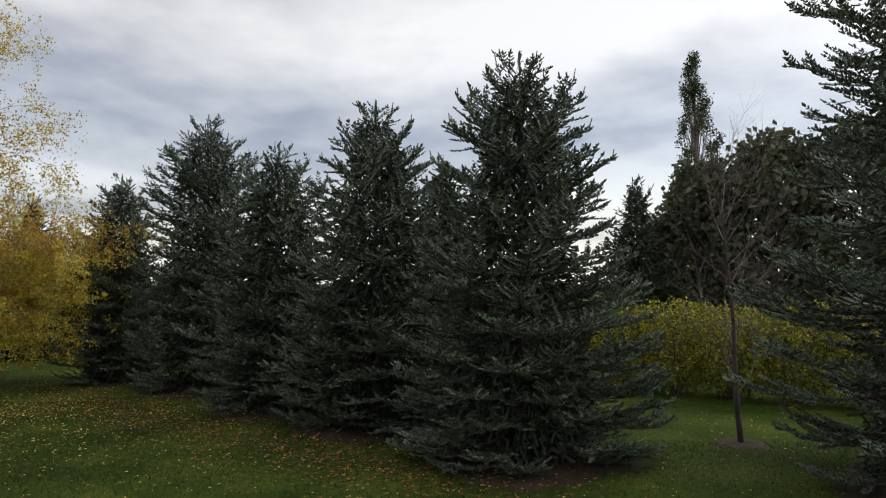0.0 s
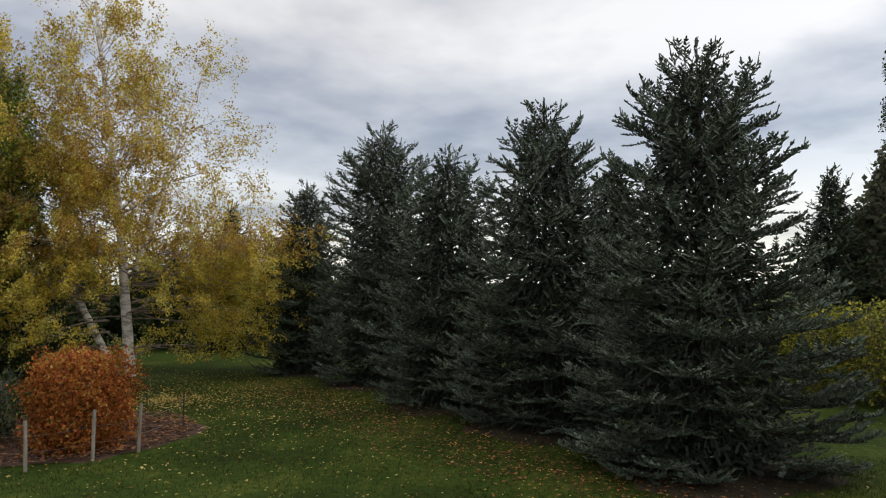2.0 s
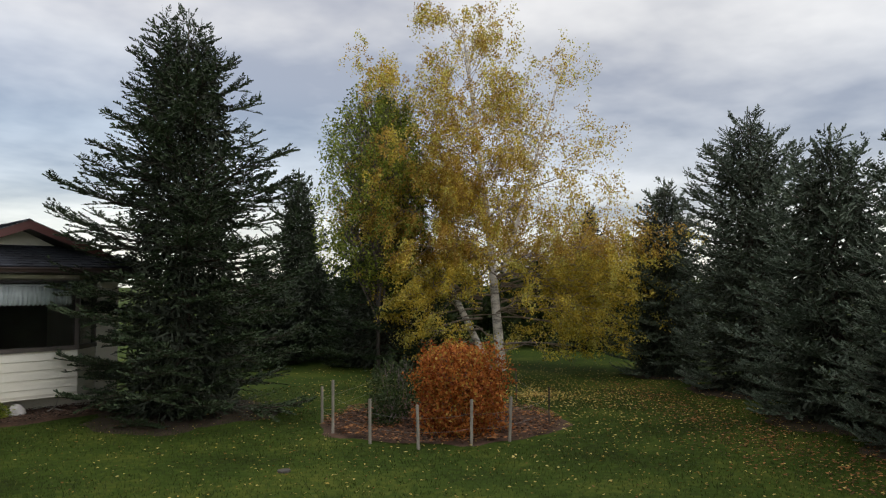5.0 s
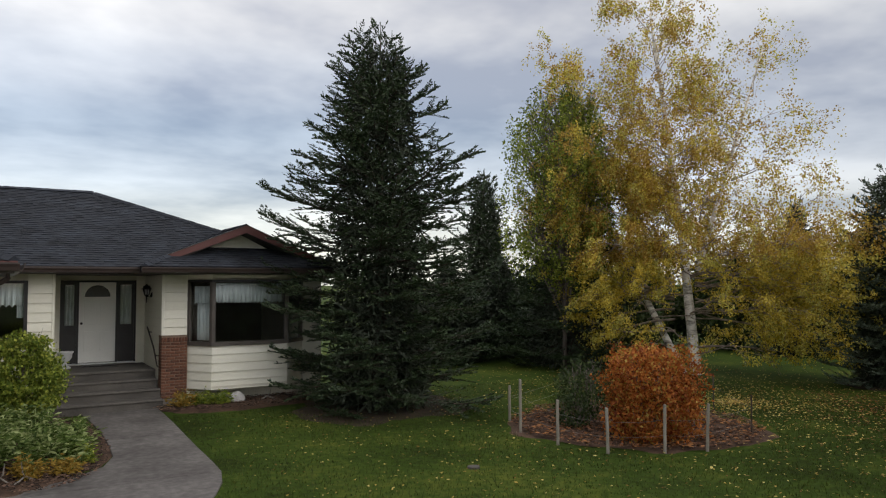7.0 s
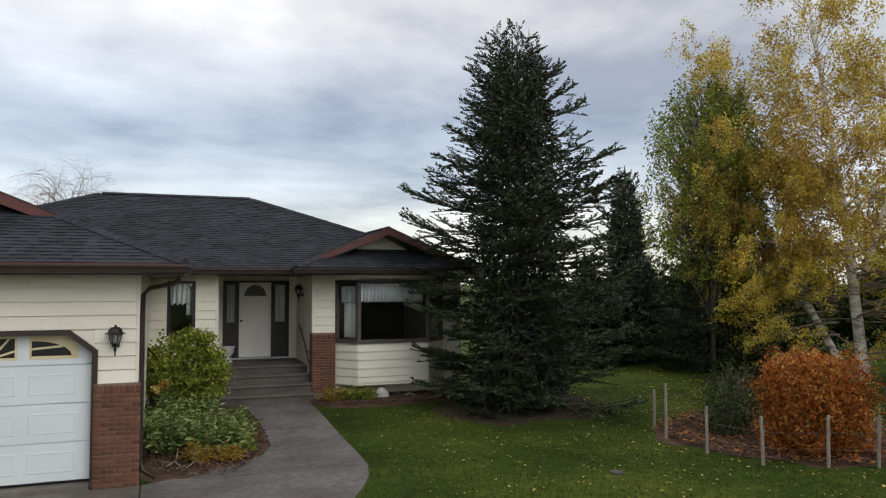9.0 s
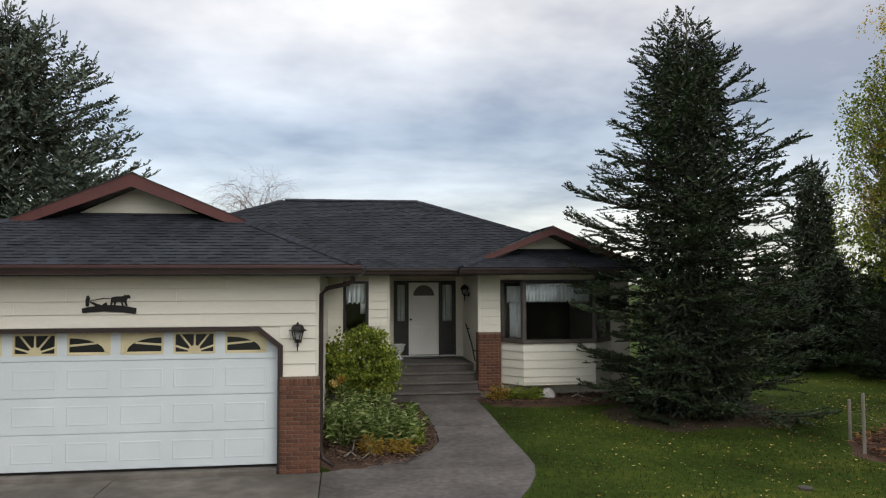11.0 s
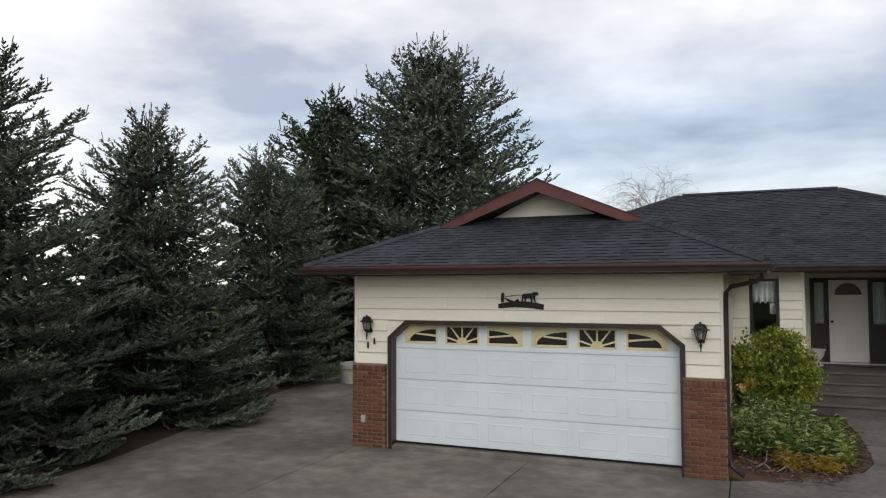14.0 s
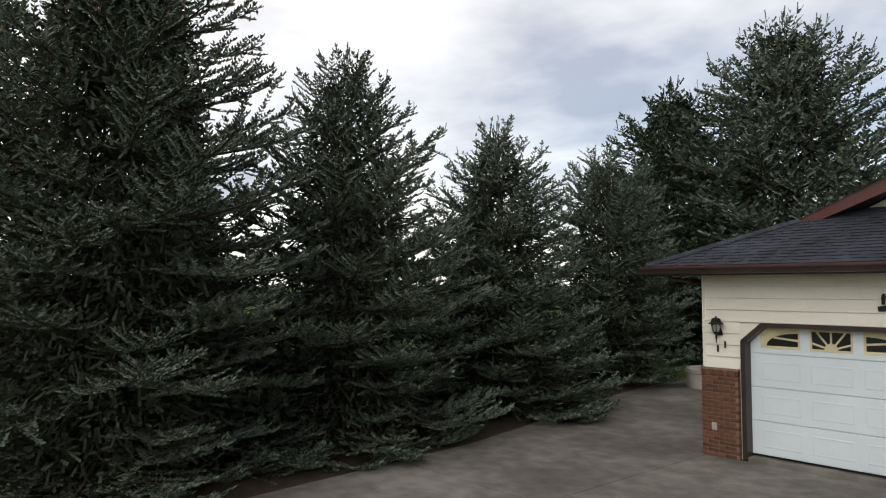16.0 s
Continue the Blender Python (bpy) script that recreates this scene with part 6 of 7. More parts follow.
# poplar, willow thicket and hedge beyond the lawn
def leafy_tree(name, at, h, r, mat, label, category, seed, leaves, size, profile, trunk_r=0.12, clear=0.1, clumps=60, hang=0.0):
    rng = np.random.default_rng(seed)
    z0 = ground_z(*at) - 0.02
    ob = thing(name, (at[0], at[1], z0), label, category)
    base = Matrix.Translation((at[0], at[1], z0))
    segs = [(np.array([0, 0, 0.0]), np.array([0, 0, h * 0.5]), trunk_r, trunk_r * 0.6), (np.array([0, 0, h * 0.5]), np.array([0, 0, h * 0.93]), trunk_r * 0.6, 0.02)]
    px, py = [q[0] for q in profile], [q[1] for q in profile]
    per, pts = leaves // clumps, []
    for i in range(clumps):
        f = clear + (1 - clear) * rng.uniform(0, 0.97) ** 0.85
        a, rr = rng.uniform(0, 6.28), r * float(np.interp(f, px, py)) * math.sqrt(rng.uniform(0.15, 1))
        c = np.array([math.cos(a) * rr, math.sin(a) * rr, f * h])
        foot = np.array([0, 0, max(0.2, c[2] - 0.25 * h * rng.uniform(0.4, 1))])
        segs.append((foot, c, 0.03, 0.008))
        for _ in range(3):
            segs.append((foot + (c - foot) * rng.uniform(0.5, 1), c + rng.normal(0, 0.25, 3) * r * 0.4 + np.array([0, 0, 0.3]), 0.012, 0.004))
        if hang:        # weeping strands of leaves
            for _ in range(4):
                top = c + rng.normal(0, 0.28, 3)
                f = rng.uniform(0, 1, (per // 4, 1))
                pts.append(top + np.array([math.cos(a), math.sin(a), 0]) * f * (1 - f) * 0.5 - np.array([0, 0, hang * rng.uniform(0.5, 1.2)]) * f + rng.normal(0, 0.07, (per // 4, 3)))
        else:
            pts.append(c + np.clip(rng.normal(0, 1, (per, 3)), -1.7, 1.7) * np.array([0.16, 0.16, 0.28]) * (0.35 + r * 0.45))
    pts = np.concatenate(pts)
    pts = pts[pts[:, 2] > clear * h * 0.5]
    part("trunk", tubes_mesh("trunk", segs, M_GREY_BARK, 6), M_GREY_BARK, ob, at=base)
    part("crown", leaves_mesh("crown", pts, size, mat, rng), mat, ob, at=base)
    return ob


leafy_tree("green_birch", (15.8, 18.2), 9.2, 1.75, M_LEAF_GREEN, "birch still in green leaf beside the yellow one", "birch", 53, 30000, 0.066, [(0, 0.1), (0.3, 0.5), (0.5, 0.85), (0.72, 1.0), (0.88, 0.75), (1, 0.3)], 0.07, 0.34, 260, hang=0.8)
leafy_tree("poplar_tree", (38.4, -11.4), 15.2, 0.95, M_LEAF_POPLAR, "narrow columnar poplar, half bare", "poplar", 51, 12000, 0.085, [(0, 0.6), (0.3, 1.15), (0.7, 1.0), (0.9, 0.55), (1, 0.15)], 0.16, 0.15, 170)
leafy_tree("poplar_tree", (38.6, -12.6), 11.2, 0.5, M_LEAF_POPLAR, "slim side stem of poplar beside the taller one", "poplar", 52, 2500, 0.10, [(0, 0.3), (0.3, 1), (0.8, 0.9), (1, 0.3)], 0.1, 0.3, 34)
DOME = [(0, 0.6), (0.25, 1.0), (0.6, 0.95), (0.85, 0.62), (1, 0.2)]
for k, (x, y, h, r) in enumerate([(26.5, -10.6, 8.0, 2.6), (25.5, -13.6, 8.3, 3.0), (27.5, -8.2, 7.0, 1.9), (24.0, -16.5, 7.5, 3.0)]):
    leafy_tree("willow_tree", (x, y), h, r, M_LEAF_WILLOW, "dark round-headed willow beyond the hedge", "willow", 60 + k, 11500, 0.19, DOME, 0.15, 0.06, 170)
for k, (x, y, h, r) in enumerate([(24.5, 23.5, 3.5, 2.3), (27.0, 20.5, 3.6, 2.2), (29.5, 15.5, 3.8, 2.3), (22.0, 26.5, 3.3, 2.3), (31.0, 12.0, 4.0, 2.2)]):
    leafy_tree("thicket_tree", (x, y), h, r, M_LEAF_POPLAR, "low dark thicket at the far side of the lawn", "thicket", 160 + k, 8000, 0.15, DOME, 0.1, 0.04, 110)
for k, (x, y, h) in enumerate([(20.3, -4.0, 2.3), (19.4, -5.2, 2.4), (18.6, -6.4, 2.3), (17.8, -7.6, 2.4), (21.4, -2.8, 2.2), (17.0, -8.9, 2.3)]):
    shrub("hedge_shrub", (x, y), 1.15, 1.15, h, M_LEAF_HEDGE, "yellow-green hedge shrub turning in autumn", "hedge", 70 + k, 7200, 0.058, 34, 2.6, clear=0.15, group="hedge shrubs", second=(M_LEAF_YELLOW, 0.07))

# orange shrub in the fenced bed
shrub("burning_bush", (10.47, 9.62), 0.75, 0.74, 1.66, M_LEAF_ORANGE, "dense clipped shrub in orange autumn leaf inside the fenced bed", "shrub", 80, 17000, 0.046, 22, 5.0, clear=0.02, second=(M_LEAF_AMBER, 0.15))
shrub("shrub", (10.55, 11.6), 0.6, 0.6, 1.35, M_LEAF_POPLAR, "small dull green shrub behind the orange one", "shrub", 81, 1700, 0.05, 14, 2.0, group="")
shrub("shrub", (9.9, 11.2), 0.35, 0.35, 0.7, M_LEAF_POPLAR, "thin dull green seedling shrub in the bed", "shrub", 82, 700, 0.05, 8, 2.0)
# bush and perennials by the walk
shrub("lilac_bush", (0.34, 15.85), 0.84, 0.8, 1.80, M_LEAF_BUSH, "rounded green bush yellowing at the tips beside the steps", "bush", 83, 20000, 0.050, 18, 2.4, clear=0.30, second=(M_LEAF_GREEN, 0.35), lobes=58)


def perennial(at, r, h, mat, label, seed, leaves=160, size=0.14, group="perennials in the bed"):
    """A clump of arching long leaves on stalks."""
    rng = np.random.default_rng(seed)
    z0 = ground_z(*at)
    ob = thing("perennial", (at[0], at[1], z0), label, "plant", group)
    base = Matrix.Translation((at[0], at[1], z0))
    segs, pts, ds = [], [], []
    for i in range(40):
        a, e = rng.uniform(0, 6.28), rng.uniform(0.1, 1.0)
        tip = np.array([math.cos(a) * r * e, math.sin(a) * r * e, h * rng.uniform(0.45, 1.15) * (1.1 - 0.45 * e)])
        segs.append((np.array([math.cos(a), math.sin(a), 0]) * 0.05 * rng.uniform(0, 1), tip, 0.006, 0.003))
        for _ in range(leaves // 40):
            f = rng.uniform(0.35, 1.05)
            pts.append(tip * f + rng.normal(0, 0.03, 3))
            ds.append(np.array([math.cos(a + rng.normal(0, 0.9)), math.sin(a + rng.normal(0, 0.9)), rng.uniform(-0.4, 0.5)]))
    part("stalk_wood", tubes_mesh("stalk_wood", segs, M_LEAF_PERENNIAL, 4), M_LEAF_PERENNIAL, ob, at=base)
    part("foliage", leaves_mesh("foliage", np.array(pts), size, mat, rng, d=np.array(ds), long=3.4), mat, ob, at=base)
    return ob


for k, (x, y, r, h, m) in enumerate([
        (0.0, 13.2, 0.42, 0.75, 0), (0.5, 13.0, 0.45, 0.72, 0), (0.95, 13.1, 0.40, 0.6, 0), (0.1, 14.0, 0.45, 0.82, 0), (0.65, 14.0, 0.45, 0.78, 0), (1.15, 13.7, 0.38, 0.55, 0),
        (0.45, 12.55, 0.30, 0.34, 1), (0.98, 12.6, 0.24, 0.22, 1), (1.22, 13.15, 0.28, 0.3, 2), (0.0, 14.8, 0.45, 0.75, 0), (0.6, 14.8, 0.4, 0.68, 0), (1.2, 14.5, 0.34, 0.45, 0),
        (3.62, 17.0, 0.30, 0.34, 1), (4.05, 17.05, 0.30, 0.33, 2), (4.4, 16.95, 0.30, 0.30, 2)]):
    perennial((x, y), r, h, (M_LEAF_PERENNIAL, M_LEAF_GOLD, M_LEAF_BUSH)[m], ("leafy green perennial with long pale-backed leaves", "low golden groundcover clump in the mulch", "low green groundcover by the foundation")[m], 90 + k, 720 if m == 0 else 620, 0.036 if m == 0 else 0.026)

# ---- beds, fence, lamps and small things ----
patch("mulch_bed", (11.3, 10.9), 2.75, 2.6, M_MULCH, "dark bark mulch bed inside the post fence", "mulch", seed=2)
patch("mulch_bed", (0.55, 14.6), 1.25, 3.0, M_MULCH, "bark mulch bed beside the walk", "mulch", seed=3)
patch("mulch_bed", (0.26, 12.60), 0.80, 1.12, M_MULCH, "bark mulch corner of the bed by the downspout", "mulch", seed=14, rise=0.042)
patch("mulch_bed", (5.3, 17.1), 2.4, 0.85, M_MULCH, "bark mulch bed under the bay window", "mulch", seed=4)
for k, (x, y, r) in enumerate([(12.3, -0.75, 1.95), (14.75, 2.1, 1.8), (16.95, 4.75, 1.8), (19.9, 7.6, 1.9), (21.7, 11, 1.5), (10.45, -6.75, 1.9), (-11.5, 3.35, 2.0), (-11.85, 7.5, 1.7), (-12.25, 12.05, 1.3), (-12.8, 17.3, 1.2)]):
    patch("needle_litter", (x, y), r, r, M_NEEDLE_BED, "brown needle litter under the spruce", "litter", seed=20 + k, rise=0.03)
for k, (y, rx, ry) in enumerate([(1.0, 1.8, 2.6), (5.5, 1.6, 2.8), (10.0, 1.5, 2.9), (14.8, 1.3, 3.0)]):
    patch("needle_litter", (edge_left(y) - 1.0, y), rx + 0.14, ry + 0.9, M_NEEDLE_BED, "dark soil and needles along the drive's edge", "litter", seed=50 + k, rise=0.022)
patch("needle_litter", (7.65, 15.3), 2.2, 2.0, M_NEEDLE_BED, "brown needle litter under the spruce by the house", "litter", seed=40, rise=0.03)
patch("mulch_ring", (13.4, -4.73), 0.55, 0.5, M_NEEDLE_BED, "ring of bare soil and leaves round the young trunk", "soil", seed=41, rise=0.03)

# posts with wire round the bed
POSTS = [(9.32, 12.52, 0.74), (8.79, 11.46, 1.02), (8.74, 10.29, 0.78), (9.03, 9.32, 0.75), (9.85, 8.80, 0.80), (10.57, 8.50, 0.80), (12.34, 8.89, 0.76), (14.2, 11.2, 0.8), (12.85, 14.3, 0.8)]
fence = thing("post_fence", (11.2, 10.8, 0), "ring of weathered wooden posts strung with wire", "fence")
rng_p = random.Random(5)
for k, (x, y, h) in enumerate(POSTS):
    wood = k < 6            # the hindmost are thin dark stakes
    lx, ly = rng_p.uniform(-0.03, 0.03), rng_p.uniform(-0.03, 0.03)
    v, f = tube([(x, y, -0.1), (x + lx * 0.5, y + ly * 0.5, h * 0.5), (x + lx, y + ly, h - 0.012), (x + lx, y + ly, h)], [0.029, 0.028, 0.028, 0.023] if wood else [0.015, 0.015, 0.015, 0.010], 8)
    part("post", (v, f), M_POST if wood else M_BARK, fence, "" if wood else "thin dark stake")
for i in range(len(POSTS)):
    (x0, y0, h0), (x1, y1, h1) = POSTS[i], POSTS[(i + 1) % len(POSTS)]
    for fz in (0.35, 0.68):
        pts = [(x0 + (x1 - x0) * s, y0 + (y1 - y0) * s, (h0 + (h1 - h0) * s) * fz - 0.03 * math.sin(math.pi * s)) for s in (0, 0.25, 0.5, 0.75, 1)]
        v, f = tube(pts, 0.0025, 4)
        part("wire", (v, f), M_WIRE, fence)


def lantern(at, turn, label):
    """Coach lantern on a wall arm; at: the wall point behind it."""
    m = Matrix.Translation(at) @ Matrix.Rotation(turn, 4, "Z") @ Matrix.Diagonal((1.0, 1.0, 0.74, 1.0))
    ob = new("wall_lantern")
    ob.matrix_basis = m
    ROOTS[ob.name] = m
    tagged(ob, label, "lamp", "wall lanterns")

    def put(name, vf, mat, lab=""):
        p = part(name, mesh(name, vf[0], vf[1], mat), mat, ob, lab, at=m)
        return p

    put("back_plate", lathe([(0.05, -0.12), (0.055, -0.06), (0.03, 0.0), (0.02, 0.04)], 6, (0, -0.004, 0)), M_BLACK)
    put("arm", tube([(0, 0, -0.08), (0, -0.06, -0.11), (0, -0.12, -0.08), (0, -0.13, -0.02)], 0.012, 6), M_BLACK)
    put("base", lathe([(0.012, -0.20), (0.02, -0.16), (0.012, -0.12), (0.05, -0.06), (0.065, -0.04)], 6, (0, -0.13, 0)), M_BLACK)
    put("glass", lathe([(0.055, -0.04), (0.088, 0.15)], 6, (0, -0.13, 0)), M_LANTERN_GLASS, "clear lantern glass")
    for k in range(6):
        a = 2 * math.pi * k / 6
        put("rib", tube([(0.058 * math.cos(a), -0.13 + 0.058 * math.sin(a), -0.04), (0.092 * math.cos(a), -0.13 + 0.092 * math.sin(a), 0.15)], 0.006, 4), M_BLACK)
    put("bulb", lathe([(0.030, -0.03), (0.040, 0.02), (0.046, 0.07), (0.040, 0.12), (0.03, 0.14)], 8, (0, -0.13, 0)), M_URN)
    put("cap", lathe([(0.14, 0.145), (0.132, 0.162), (0.10, 0.18), (0.084, 0.24), (0.062, 0.272), (0.02, 0.28), (0.016, 0.31), (0.004, 0.325)], 6, (0, -0.13, 0)), M_BLACK)
    put("tail", tube([(0, -0.13, -0.16), (0, -0.13, -0.26), (0, -0.13, -0.3)], [0.012, 0.01, 0.002], 6), M_BLACK)
    return ob


lantern((-6.37, 11.63, 2.12), 0.0, "black coach lantern on the garage wall")
lantern((-0.72, 11.63, 2.09), 0.0, "black coach lantern on the garage wall")
lantern((3.27, 19.0, 2.68), -math.pi / 2, "black coach lantern beside the entry door")

# cut-metal sign over the garage door: a team and plough on a curved foot, as plain dark shapes
sign = thing("wall_sign", (-3.53, 11.6, 2.55), "black cut-metal silhouette sign of a horse and plough", "sign")


def cut(name, pts):
    part(name, prism([(-3.53 + x * 0.92, 2.50 + z * 0.92) for x, z in pts], 11.598, 11.606, "y"), M_BLACK, sign)


foot = [(-0.43 + 0.86 * i / 12, 0.035 + 0.085 * math.sin(math.pi * (0.12 + 0.76 * i / 12))) for i in range(13)]
cut("sign_foot", foot + [(0.42, -0.03), (0.20, 0.0), (-0.1, 0.015), (-0.42, -0.01)])
cut("upright_shape", [(-0.37, 0.10), (-0.32, 0.10), (-0.315, 0.2), (-0.30, 0.23), (-0.33, 0.28), (-0.36, 0.27), (-0.375, 0.2)])
cut("plough", [(-0.32, 0.19), (-0.12, 0.12), (-0.05, 0.17), (-0.03, 0.12), (-0.2, 0.09), (-0.31, 0.17)])
cut("trace", [(-0.31, 0.20), (-0.1, 0.235), (0.04, 0.235), (0.04, 0.225), (-0.1, 0.222), (-0.31, 0.19)])
cut("horse", [(0.02, 0.20), (0.04, 0.25), (0.12, 0.262), (0.20, 0.262), (0.24, 0.285), (0.31, 0.285), (0.33, 0.25), (0.325, 0.22), (0.29, 0.235), (0.27, 0.20), (0.27, 0.15), (0.29, 0.10), (0.265, 0.10), (0.235, 0.16), (0.21, 0.17), (0.22, 0.10), (0.195, 0.10), (0.175, 0.17), (0.11, 0.17), (0.09, 0.10), (0.065, 0.10), (0.075, 0.16), (0.05, 0.17), (0.035, 0.11), (0.01, 0.11), (0.02, 0.17)])

# two upright bars where the house plate is
number = thing("house_plate", (-6.35, 11.6, 1.82), "two small brown metal figures as plain bars", "plate")
part("bar", boxes((-6.42, -6.385, 11.60, 11.615, 1.745, 1.86), bevel=0.004), M_BROWN, number)
part("bar", boxes((-6.29, -6.255, 11.60, 11.615, 1.82, 1.935), bevel=0.004), M_BROWN, number)

# outlet box on the brick
outlet = thing("outlet_box", (-6.45, 11.54, 0.5), "grey weatherproof outlet box on the brick", "outlet")
part("cover", boxes((-6.50, -6.41, 11.515, 11.552, 0.43, 0.56), bevel=0.008), M_PALE_CONCRETE, outlet)
part("lid", boxes((-6.485, -6.425, 11.505, 11.515, 0.45, 0.54), bevel=0.003), M_PALE_CONCRETE, outlet)

# handrail at the steps
rail = thing("handrail", (3.2, 18.3, 0.7), "dark iron handrail on the entry wall", "handrail")
v, f = tube([(3.18, 19.1, 1.86), (3.18, 18.95, 1.80), (3.18, 18.2, 1.42), (3.18, 17.75, 1.06), (3.18, 17.65, 1.03)], 0.018, 8)
part("rail", (v, f), M_BROWN, rail, smooth=True)
v, f = tube([(3.26, 18.9, 1.74), (3.18, 18.9, 1.76)], 0.012, 6)
part("bracket", (v, f), M_BROWN, rail)
v, f = tube([(3.26, 18.0, 1.24), (3.18, 18.0, 1.26)], 0.012, 6)
part("bracket", (v, f), M_BROWN, rail)

# urn and mat on the landing
urn = thing("urn_planter", (1.42, 19.45, 0.92), "white footed urn planter on the landing", "planter")
v, f = lathe([(0.13, 0), (0.13, 0.03), (0.06, 0.06), (0.045, 0.12), (0.09, 0.17), (0.15, 0.25), (0.165, 0.36), (0.19, 0.38), (0.19, 0.40), (0.15, 0.40), (0.14, 0.34)], 20, (1.42, 19.45, 0.92))
part("bowl", (v, f), M_URN, urn, smooth=True)
mat_ = thing("door_mat", (2.2, 19.7, 0.92), "dark rubber door mat", "mat")
part("pad", boxes((1.8, 2.6, 19.5, 19.88, 0.921, 0.94), bevel=0.005), M_BLACK, mat_)


def rock(at, size, mat, label, seed):
    rng = random.Random(seed)
    bm = bmesh.new()
    bmesh.ops.create_icosphere(bm, subdivisions=2, radius=1)
    for v in bm.verts:
        k = 1 + 0.22 * noise.noise(v.co * 1.3 + Vector((seed, 0, 0))) + rng.uniform(-0.04, 0.04)
        v.co = Vector((v.co.x * size[0] * k + at[0], v.co.y * size[1] * k + at[1], max(-0.3, v.co.z) * size[2] * k + at[2]))
    ob = part("rock", bm, mat, None)
    return tagged(ob, label, "rock")


rock((4.85, 17.15, 0.2), (0.20, 0.16, 0.22), M_STONE, "pale rounded fieldstone in the foundation bed", 3)
# driftwood in the beds
for x, y, s in ((5.55, 17.0, 0.6), (0.12, 12.4, 0.4), (0.42, 12.35, -0.42)):
    w = thing("driftwood", (x, y, 0.1), "pale forked driftwood branch lying in the mulch", "driftwood")
    z = ground_z(x, y)
    v, f = tube([(x - 0.3 * s, y, z + 0.03), (x - 0.1 * s, y + 0.03, z + 0.08), (x + 0.06 * s, y, z + 0.14), (x + 0.12 * s, y - 0.02, z + 0.32)], [0.018, 0.016, 0.012, 0.004], 6)
    part("stem", (v, f), M_DRIFT, w)
    v, f = tube([(x, y + 0.01, z + 0.1), (x + 0.2 * s, y - 0.08, z + 0.05), (x + 0.36 * s, y - 0.14, z + 0.03)], [0.014, 0.010, 0.004], 6)
    part("fork", (v, f), M_DRIFT, w)
# spent flower heads standing over the perennials
for k, (x, y, z) in enumerate(((-0.20, 14.4, 0.97), (-0.06, 14.4, 1.05), (-0.10, 14.45, 1.00))):
    fl = thing("spent_flower", (x, y, ground_z(x, y)), "spent round flower head on a dry stalk", "flower", "spent flowers")
    v, f = tube([(x + 0.06, y, ground_z(x, y)), (x + 0.02, y, 0.6), (x, y, z)], [0.009, 0.007, 0.005], 6)
    part("stalk", (v, f), M_BARK, fl)
    rngf = np.random.default_rng(300 + k)
    q = unit(rngf.normal(0, 1, (260, 3))) * np.array([0.075, 0.075, 0.06]) * rngf.uniform(0.75, 1.05, (260, 1)) + np.array([x, y, z + 0.02])
    m_fl = (M_FALLEN, M_LEAF_GOLD, M_LEAF_PERENNIAL)[k]
    part("flower_head", leaves_mesh("flower_head", q, 0.03, m_fl, rngf), m_fl, fl)
# flat cover in the lawn
cov = thing("valve_cover", (6.5, 9.7, 0), "small flat grey valve cover set in the lawn", "cover")
v, f = lathe([(0.10, -0.03), (0.10, 0.010), (0.085, 0.014)], 18, (6.5, 9.7, 0))
part("lid", (v, f), M_STEP, cov)
# round concrete planter at the end of the drive
blk = thing("concrete_planter", (-10.15, 18.2, 0.16), "round pale concrete planter at the drive's end", "planter")
v, f = lathe([(0.66, -0.1), (0.68, 0.40), (0.71, 0.42), (0.71, 0.52), (0.63, 0.52), (0.60, 0.40)], 28, (-10.15, 18.2, 0.14))
part("ring", (v, f), M_PALE_CONCRETE, blk)
v, f = lathe([(0.6, 0.38), (0.4, 0.44), (0.05, 0.47)], 20, (-10.15, 18.2, 0.14))
part("soil", (v, f), M_MULCH, blk, "dark soil")
rock((-10.2, 17.95, 0.68), (0.14, 0.12, 0.13), M_GREY_BARK, "dark round stone in the concrete planter", 8)


# fallen leaves: loose, thickest under the birch and along the spruces
def scatter(name, n, place, mat, size, label, seed):
    rng = np.random.default_rng(seed)
    xy = place(rng, n)
    z = np.array([ground_z(x, y) for x, y in xy])
    p = np.column_stack([xy, z - 0.012 + rng.uniform(0, 0.012, len(xy))])
    d = np.column_stack([rng.normal(0, 1, (len(xy), 2)), rng.normal(0.1, 0.15, len(xy))])
    m = leaves_mesh(name, p, size, mat, rng, d=d)
    co = np.empty(len(m.vertices) * 3, dtype=np.float32)
    m.vertices.foreach_get("co", co)
    co = co.reshape(-1, 4, 3)
    co[:, 1:, 2] = co[:, :1, 2] + (co[:, 1:, 2] - co[:, :1, 2]) * 0.25 + 0.008
    m.vertices.foreach_set("co", co.ravel())
    m.update()
    return tagged(part(name, m, mat, None), label, "leaves", kind="stuff")


def under_birch(rng, n):
    a, r = rng.uniform(0, 6.28, n), np.abs(rng.normal(0, 5.0, n))
    q = np.column_stack([15.5 + r * np.cos(a), 11.5 + r * np.sin(a)])
    return q[(q[:, 0] > 4.5) & ~((q[:, 1] > 15.5) & (q[:, 0] < 8))]


def along_row(rng, n):
    t = rng.uniform(0, 1, n)
    c = np.column_stack([np.interp(t, [0, 0.3, 0.6, 1], [11.2, 13.2, 15.6, 20]), np.interp(t, [0, 0.3, 0.6, 1], [-1.2, 2.4, 5.4, 10.5])])
    return c + rng.normal(0, 0.75, (n, 2)) + np.array([-1.0, 0.6])


def whole_lawn(rng, n):
    q = np.column_stack([rng.uniform(3.4, 17, n), rng.uniform(-8, 15.5, n)])
    return q


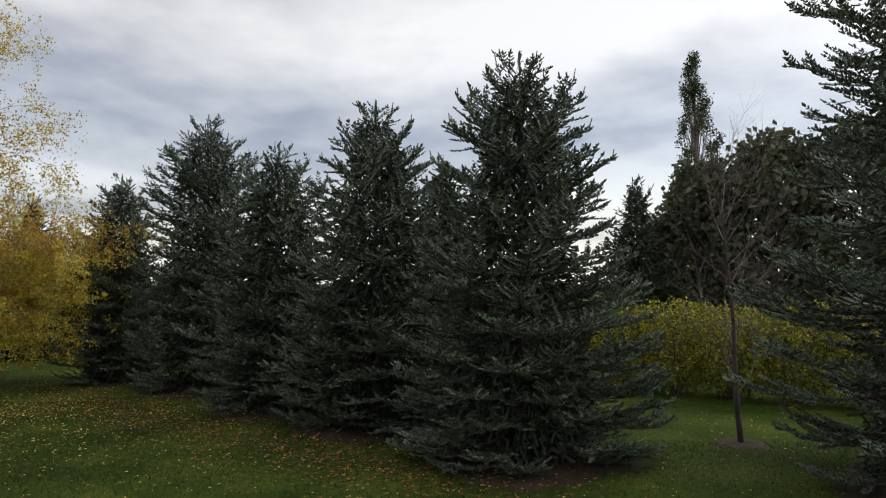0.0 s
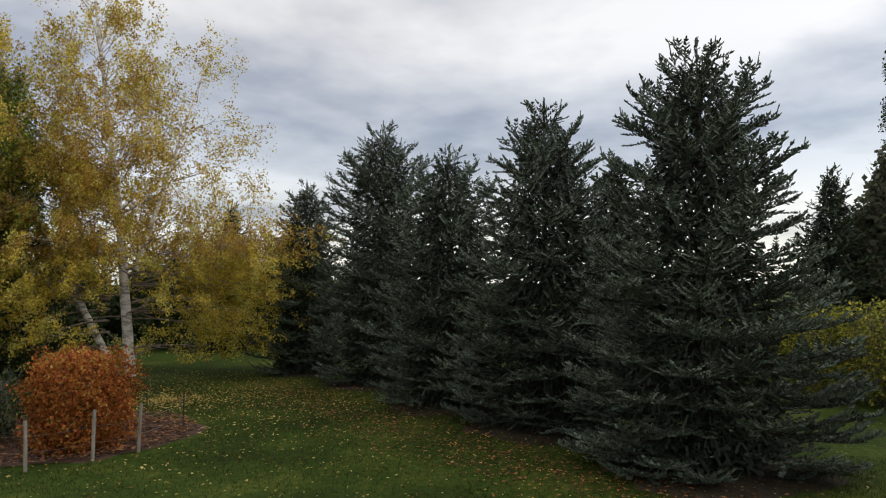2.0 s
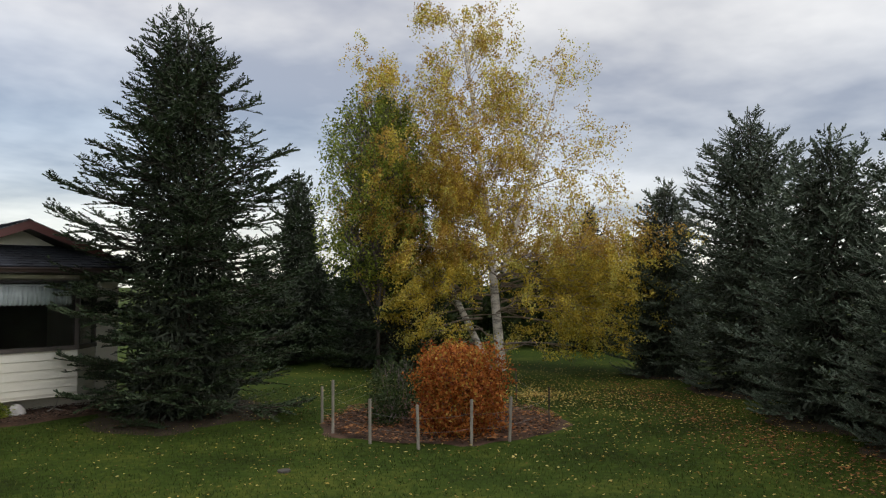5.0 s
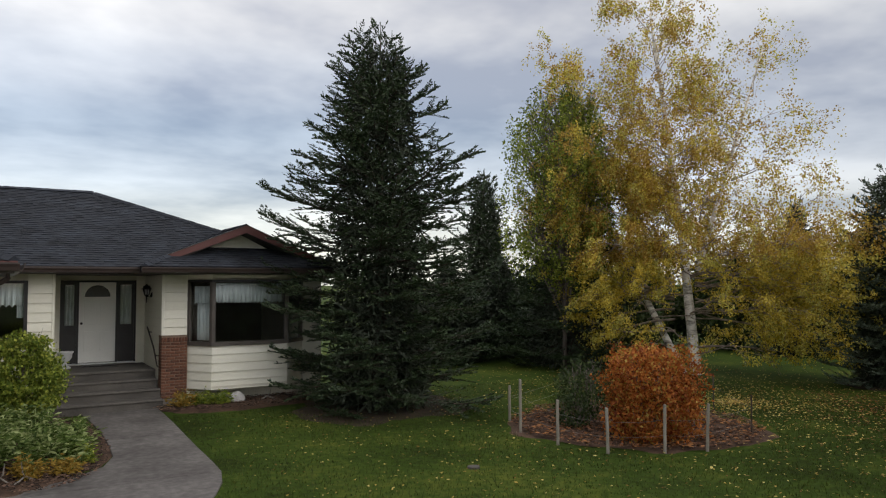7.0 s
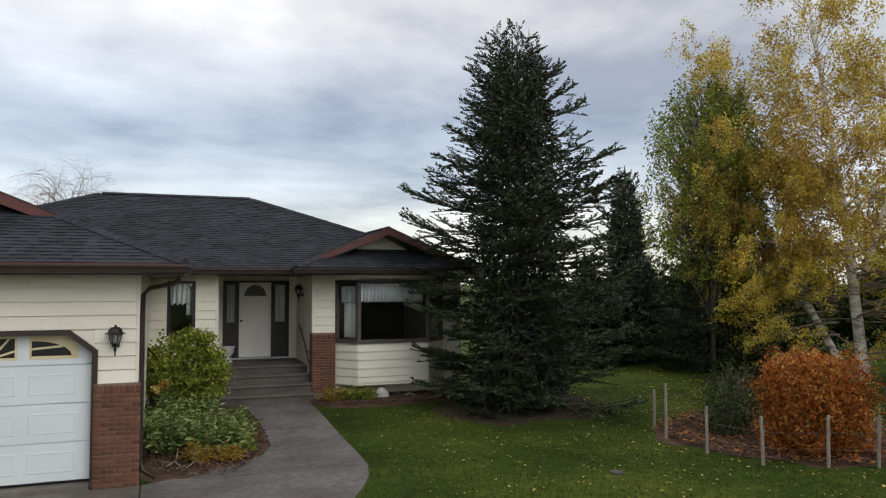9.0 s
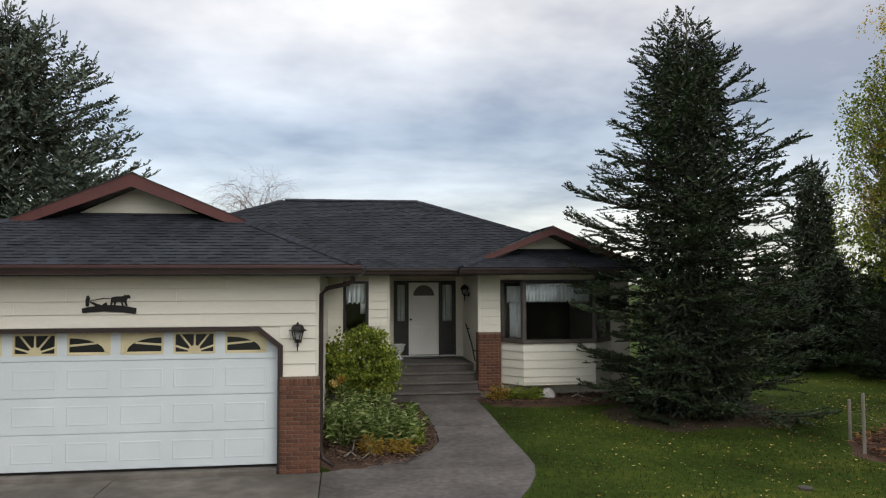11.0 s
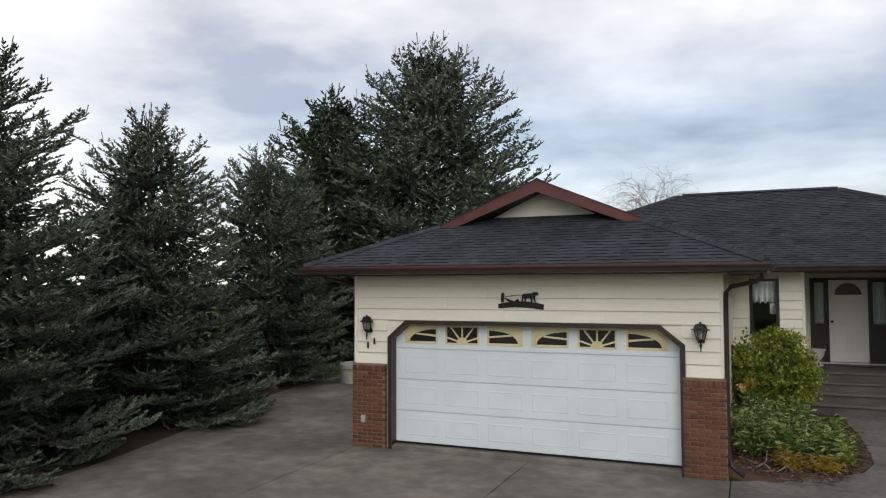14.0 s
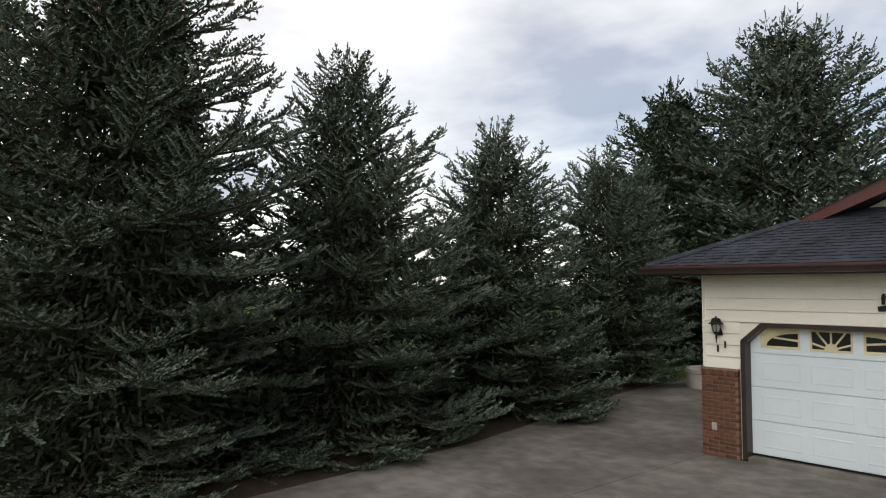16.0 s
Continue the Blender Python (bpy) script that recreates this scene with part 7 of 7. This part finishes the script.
scatter("fallen_leaves", 7500, under_birch, M_FALLEN, 0.046, "yellow birch leaves lying on the lawn", 1)
scatter("fallen_leaves", 3600, along_row, M_FALLEN_BROWN, 0.052, "brown and rust leaves along the foot of the spruces", 2)
scatter("fallen_leaves", 4200, whole_lawn, M_FALLEN, 0.036, "scattered pale leaves on the mown lawn", 3)


def ring_bed(rng, n):
    a, r = rng.uniform(0, 6.28, n), 2.5 * np.sqrt(rng.uniform(0, 1, n))
    return np.column_stack([11.3 + r * np.cos(a), 10.9 + r * np.sin(a)])


def walk_bed(rng, n):
    a, r = rng.uniform(0, 6.28, n), np.sqrt(rng.uniform(0, 1, n))
    return np.column_stack([0.55 + 1.2 * r * np.cos(a), 14.6 + 2.95 * r * np.sin(a)])


def wall_bed(rng, n):
    a, r = rng.uniform(0, 6.28, n), np.sqrt(rng.uniform(0, 1, n))
    return np.column_stack([5.3 + 2.3 * r * np.cos(a), 17.0 + 0.75 * r * np.sin(a)])


for place, n, seed in ((ring_bed, 6000, 4), (walk_bed, 4500, 5), (wall_bed, 2500, 6)):
    m_ob = scatter("bark_chips", n, place, M_CHIPS, 0.05, "loose brown bark chips on the bed", seed)
    m_ob.location.z += 0.05


scatter("fallen_leaves", 2600, ring_bed, M_FALLEN_BROWN, 0.075, "rust-red leaves fallen inside the fenced bed", 9).location.z += 0.06

# grass: single blades standing out of the sward on the near lawn
def blades(n, seed):
    rng = np.random.default_rng(seed)
    q = np.column_stack([rng.uniform(2.4, 17.5, n), rng.uniform(-8, 16.8, n)])
    keep = np.array([x > walk_right(min(17.8, y)) + 0.03 and (x - 11.3) ** 2 + (y - 10.9) ** 2 > 7.4 and not (y > 16.1 and 2.8 < x < 7.8) and x * 0.92 + 0.5 < 13 + max(0, y) * 0.7 for x, y in q])
    q = q[keep]
    n = len(q)
    z = np.array([ground_z(x, y) for x, y in q]) - 0.03
    p = np.column_stack([q, z])
    a = rng.uniform(0, 6.283, n)
    w = np.column_stack([np.cos(a), np.sin(a), np.zeros(n)]) * 0.006
    tip = p + np.column_stack([rng.normal(0, 0.022, n), rng.normal(0, 0.022, n), rng.uniform(0.03, 0.065, n)])
    verts = np.stack([p - w, p + w, tip], 1).reshape(-1, 3)
    tris = np.arange(n * 3).reshape(-1, 3)
    return big_mesh("grass", verts, tris, M_GRASS)


tagged(part("grass", blades(125000, 7), M_GRASS, None), "short mown grass blades on the lawn", "grass", kind="stuff")
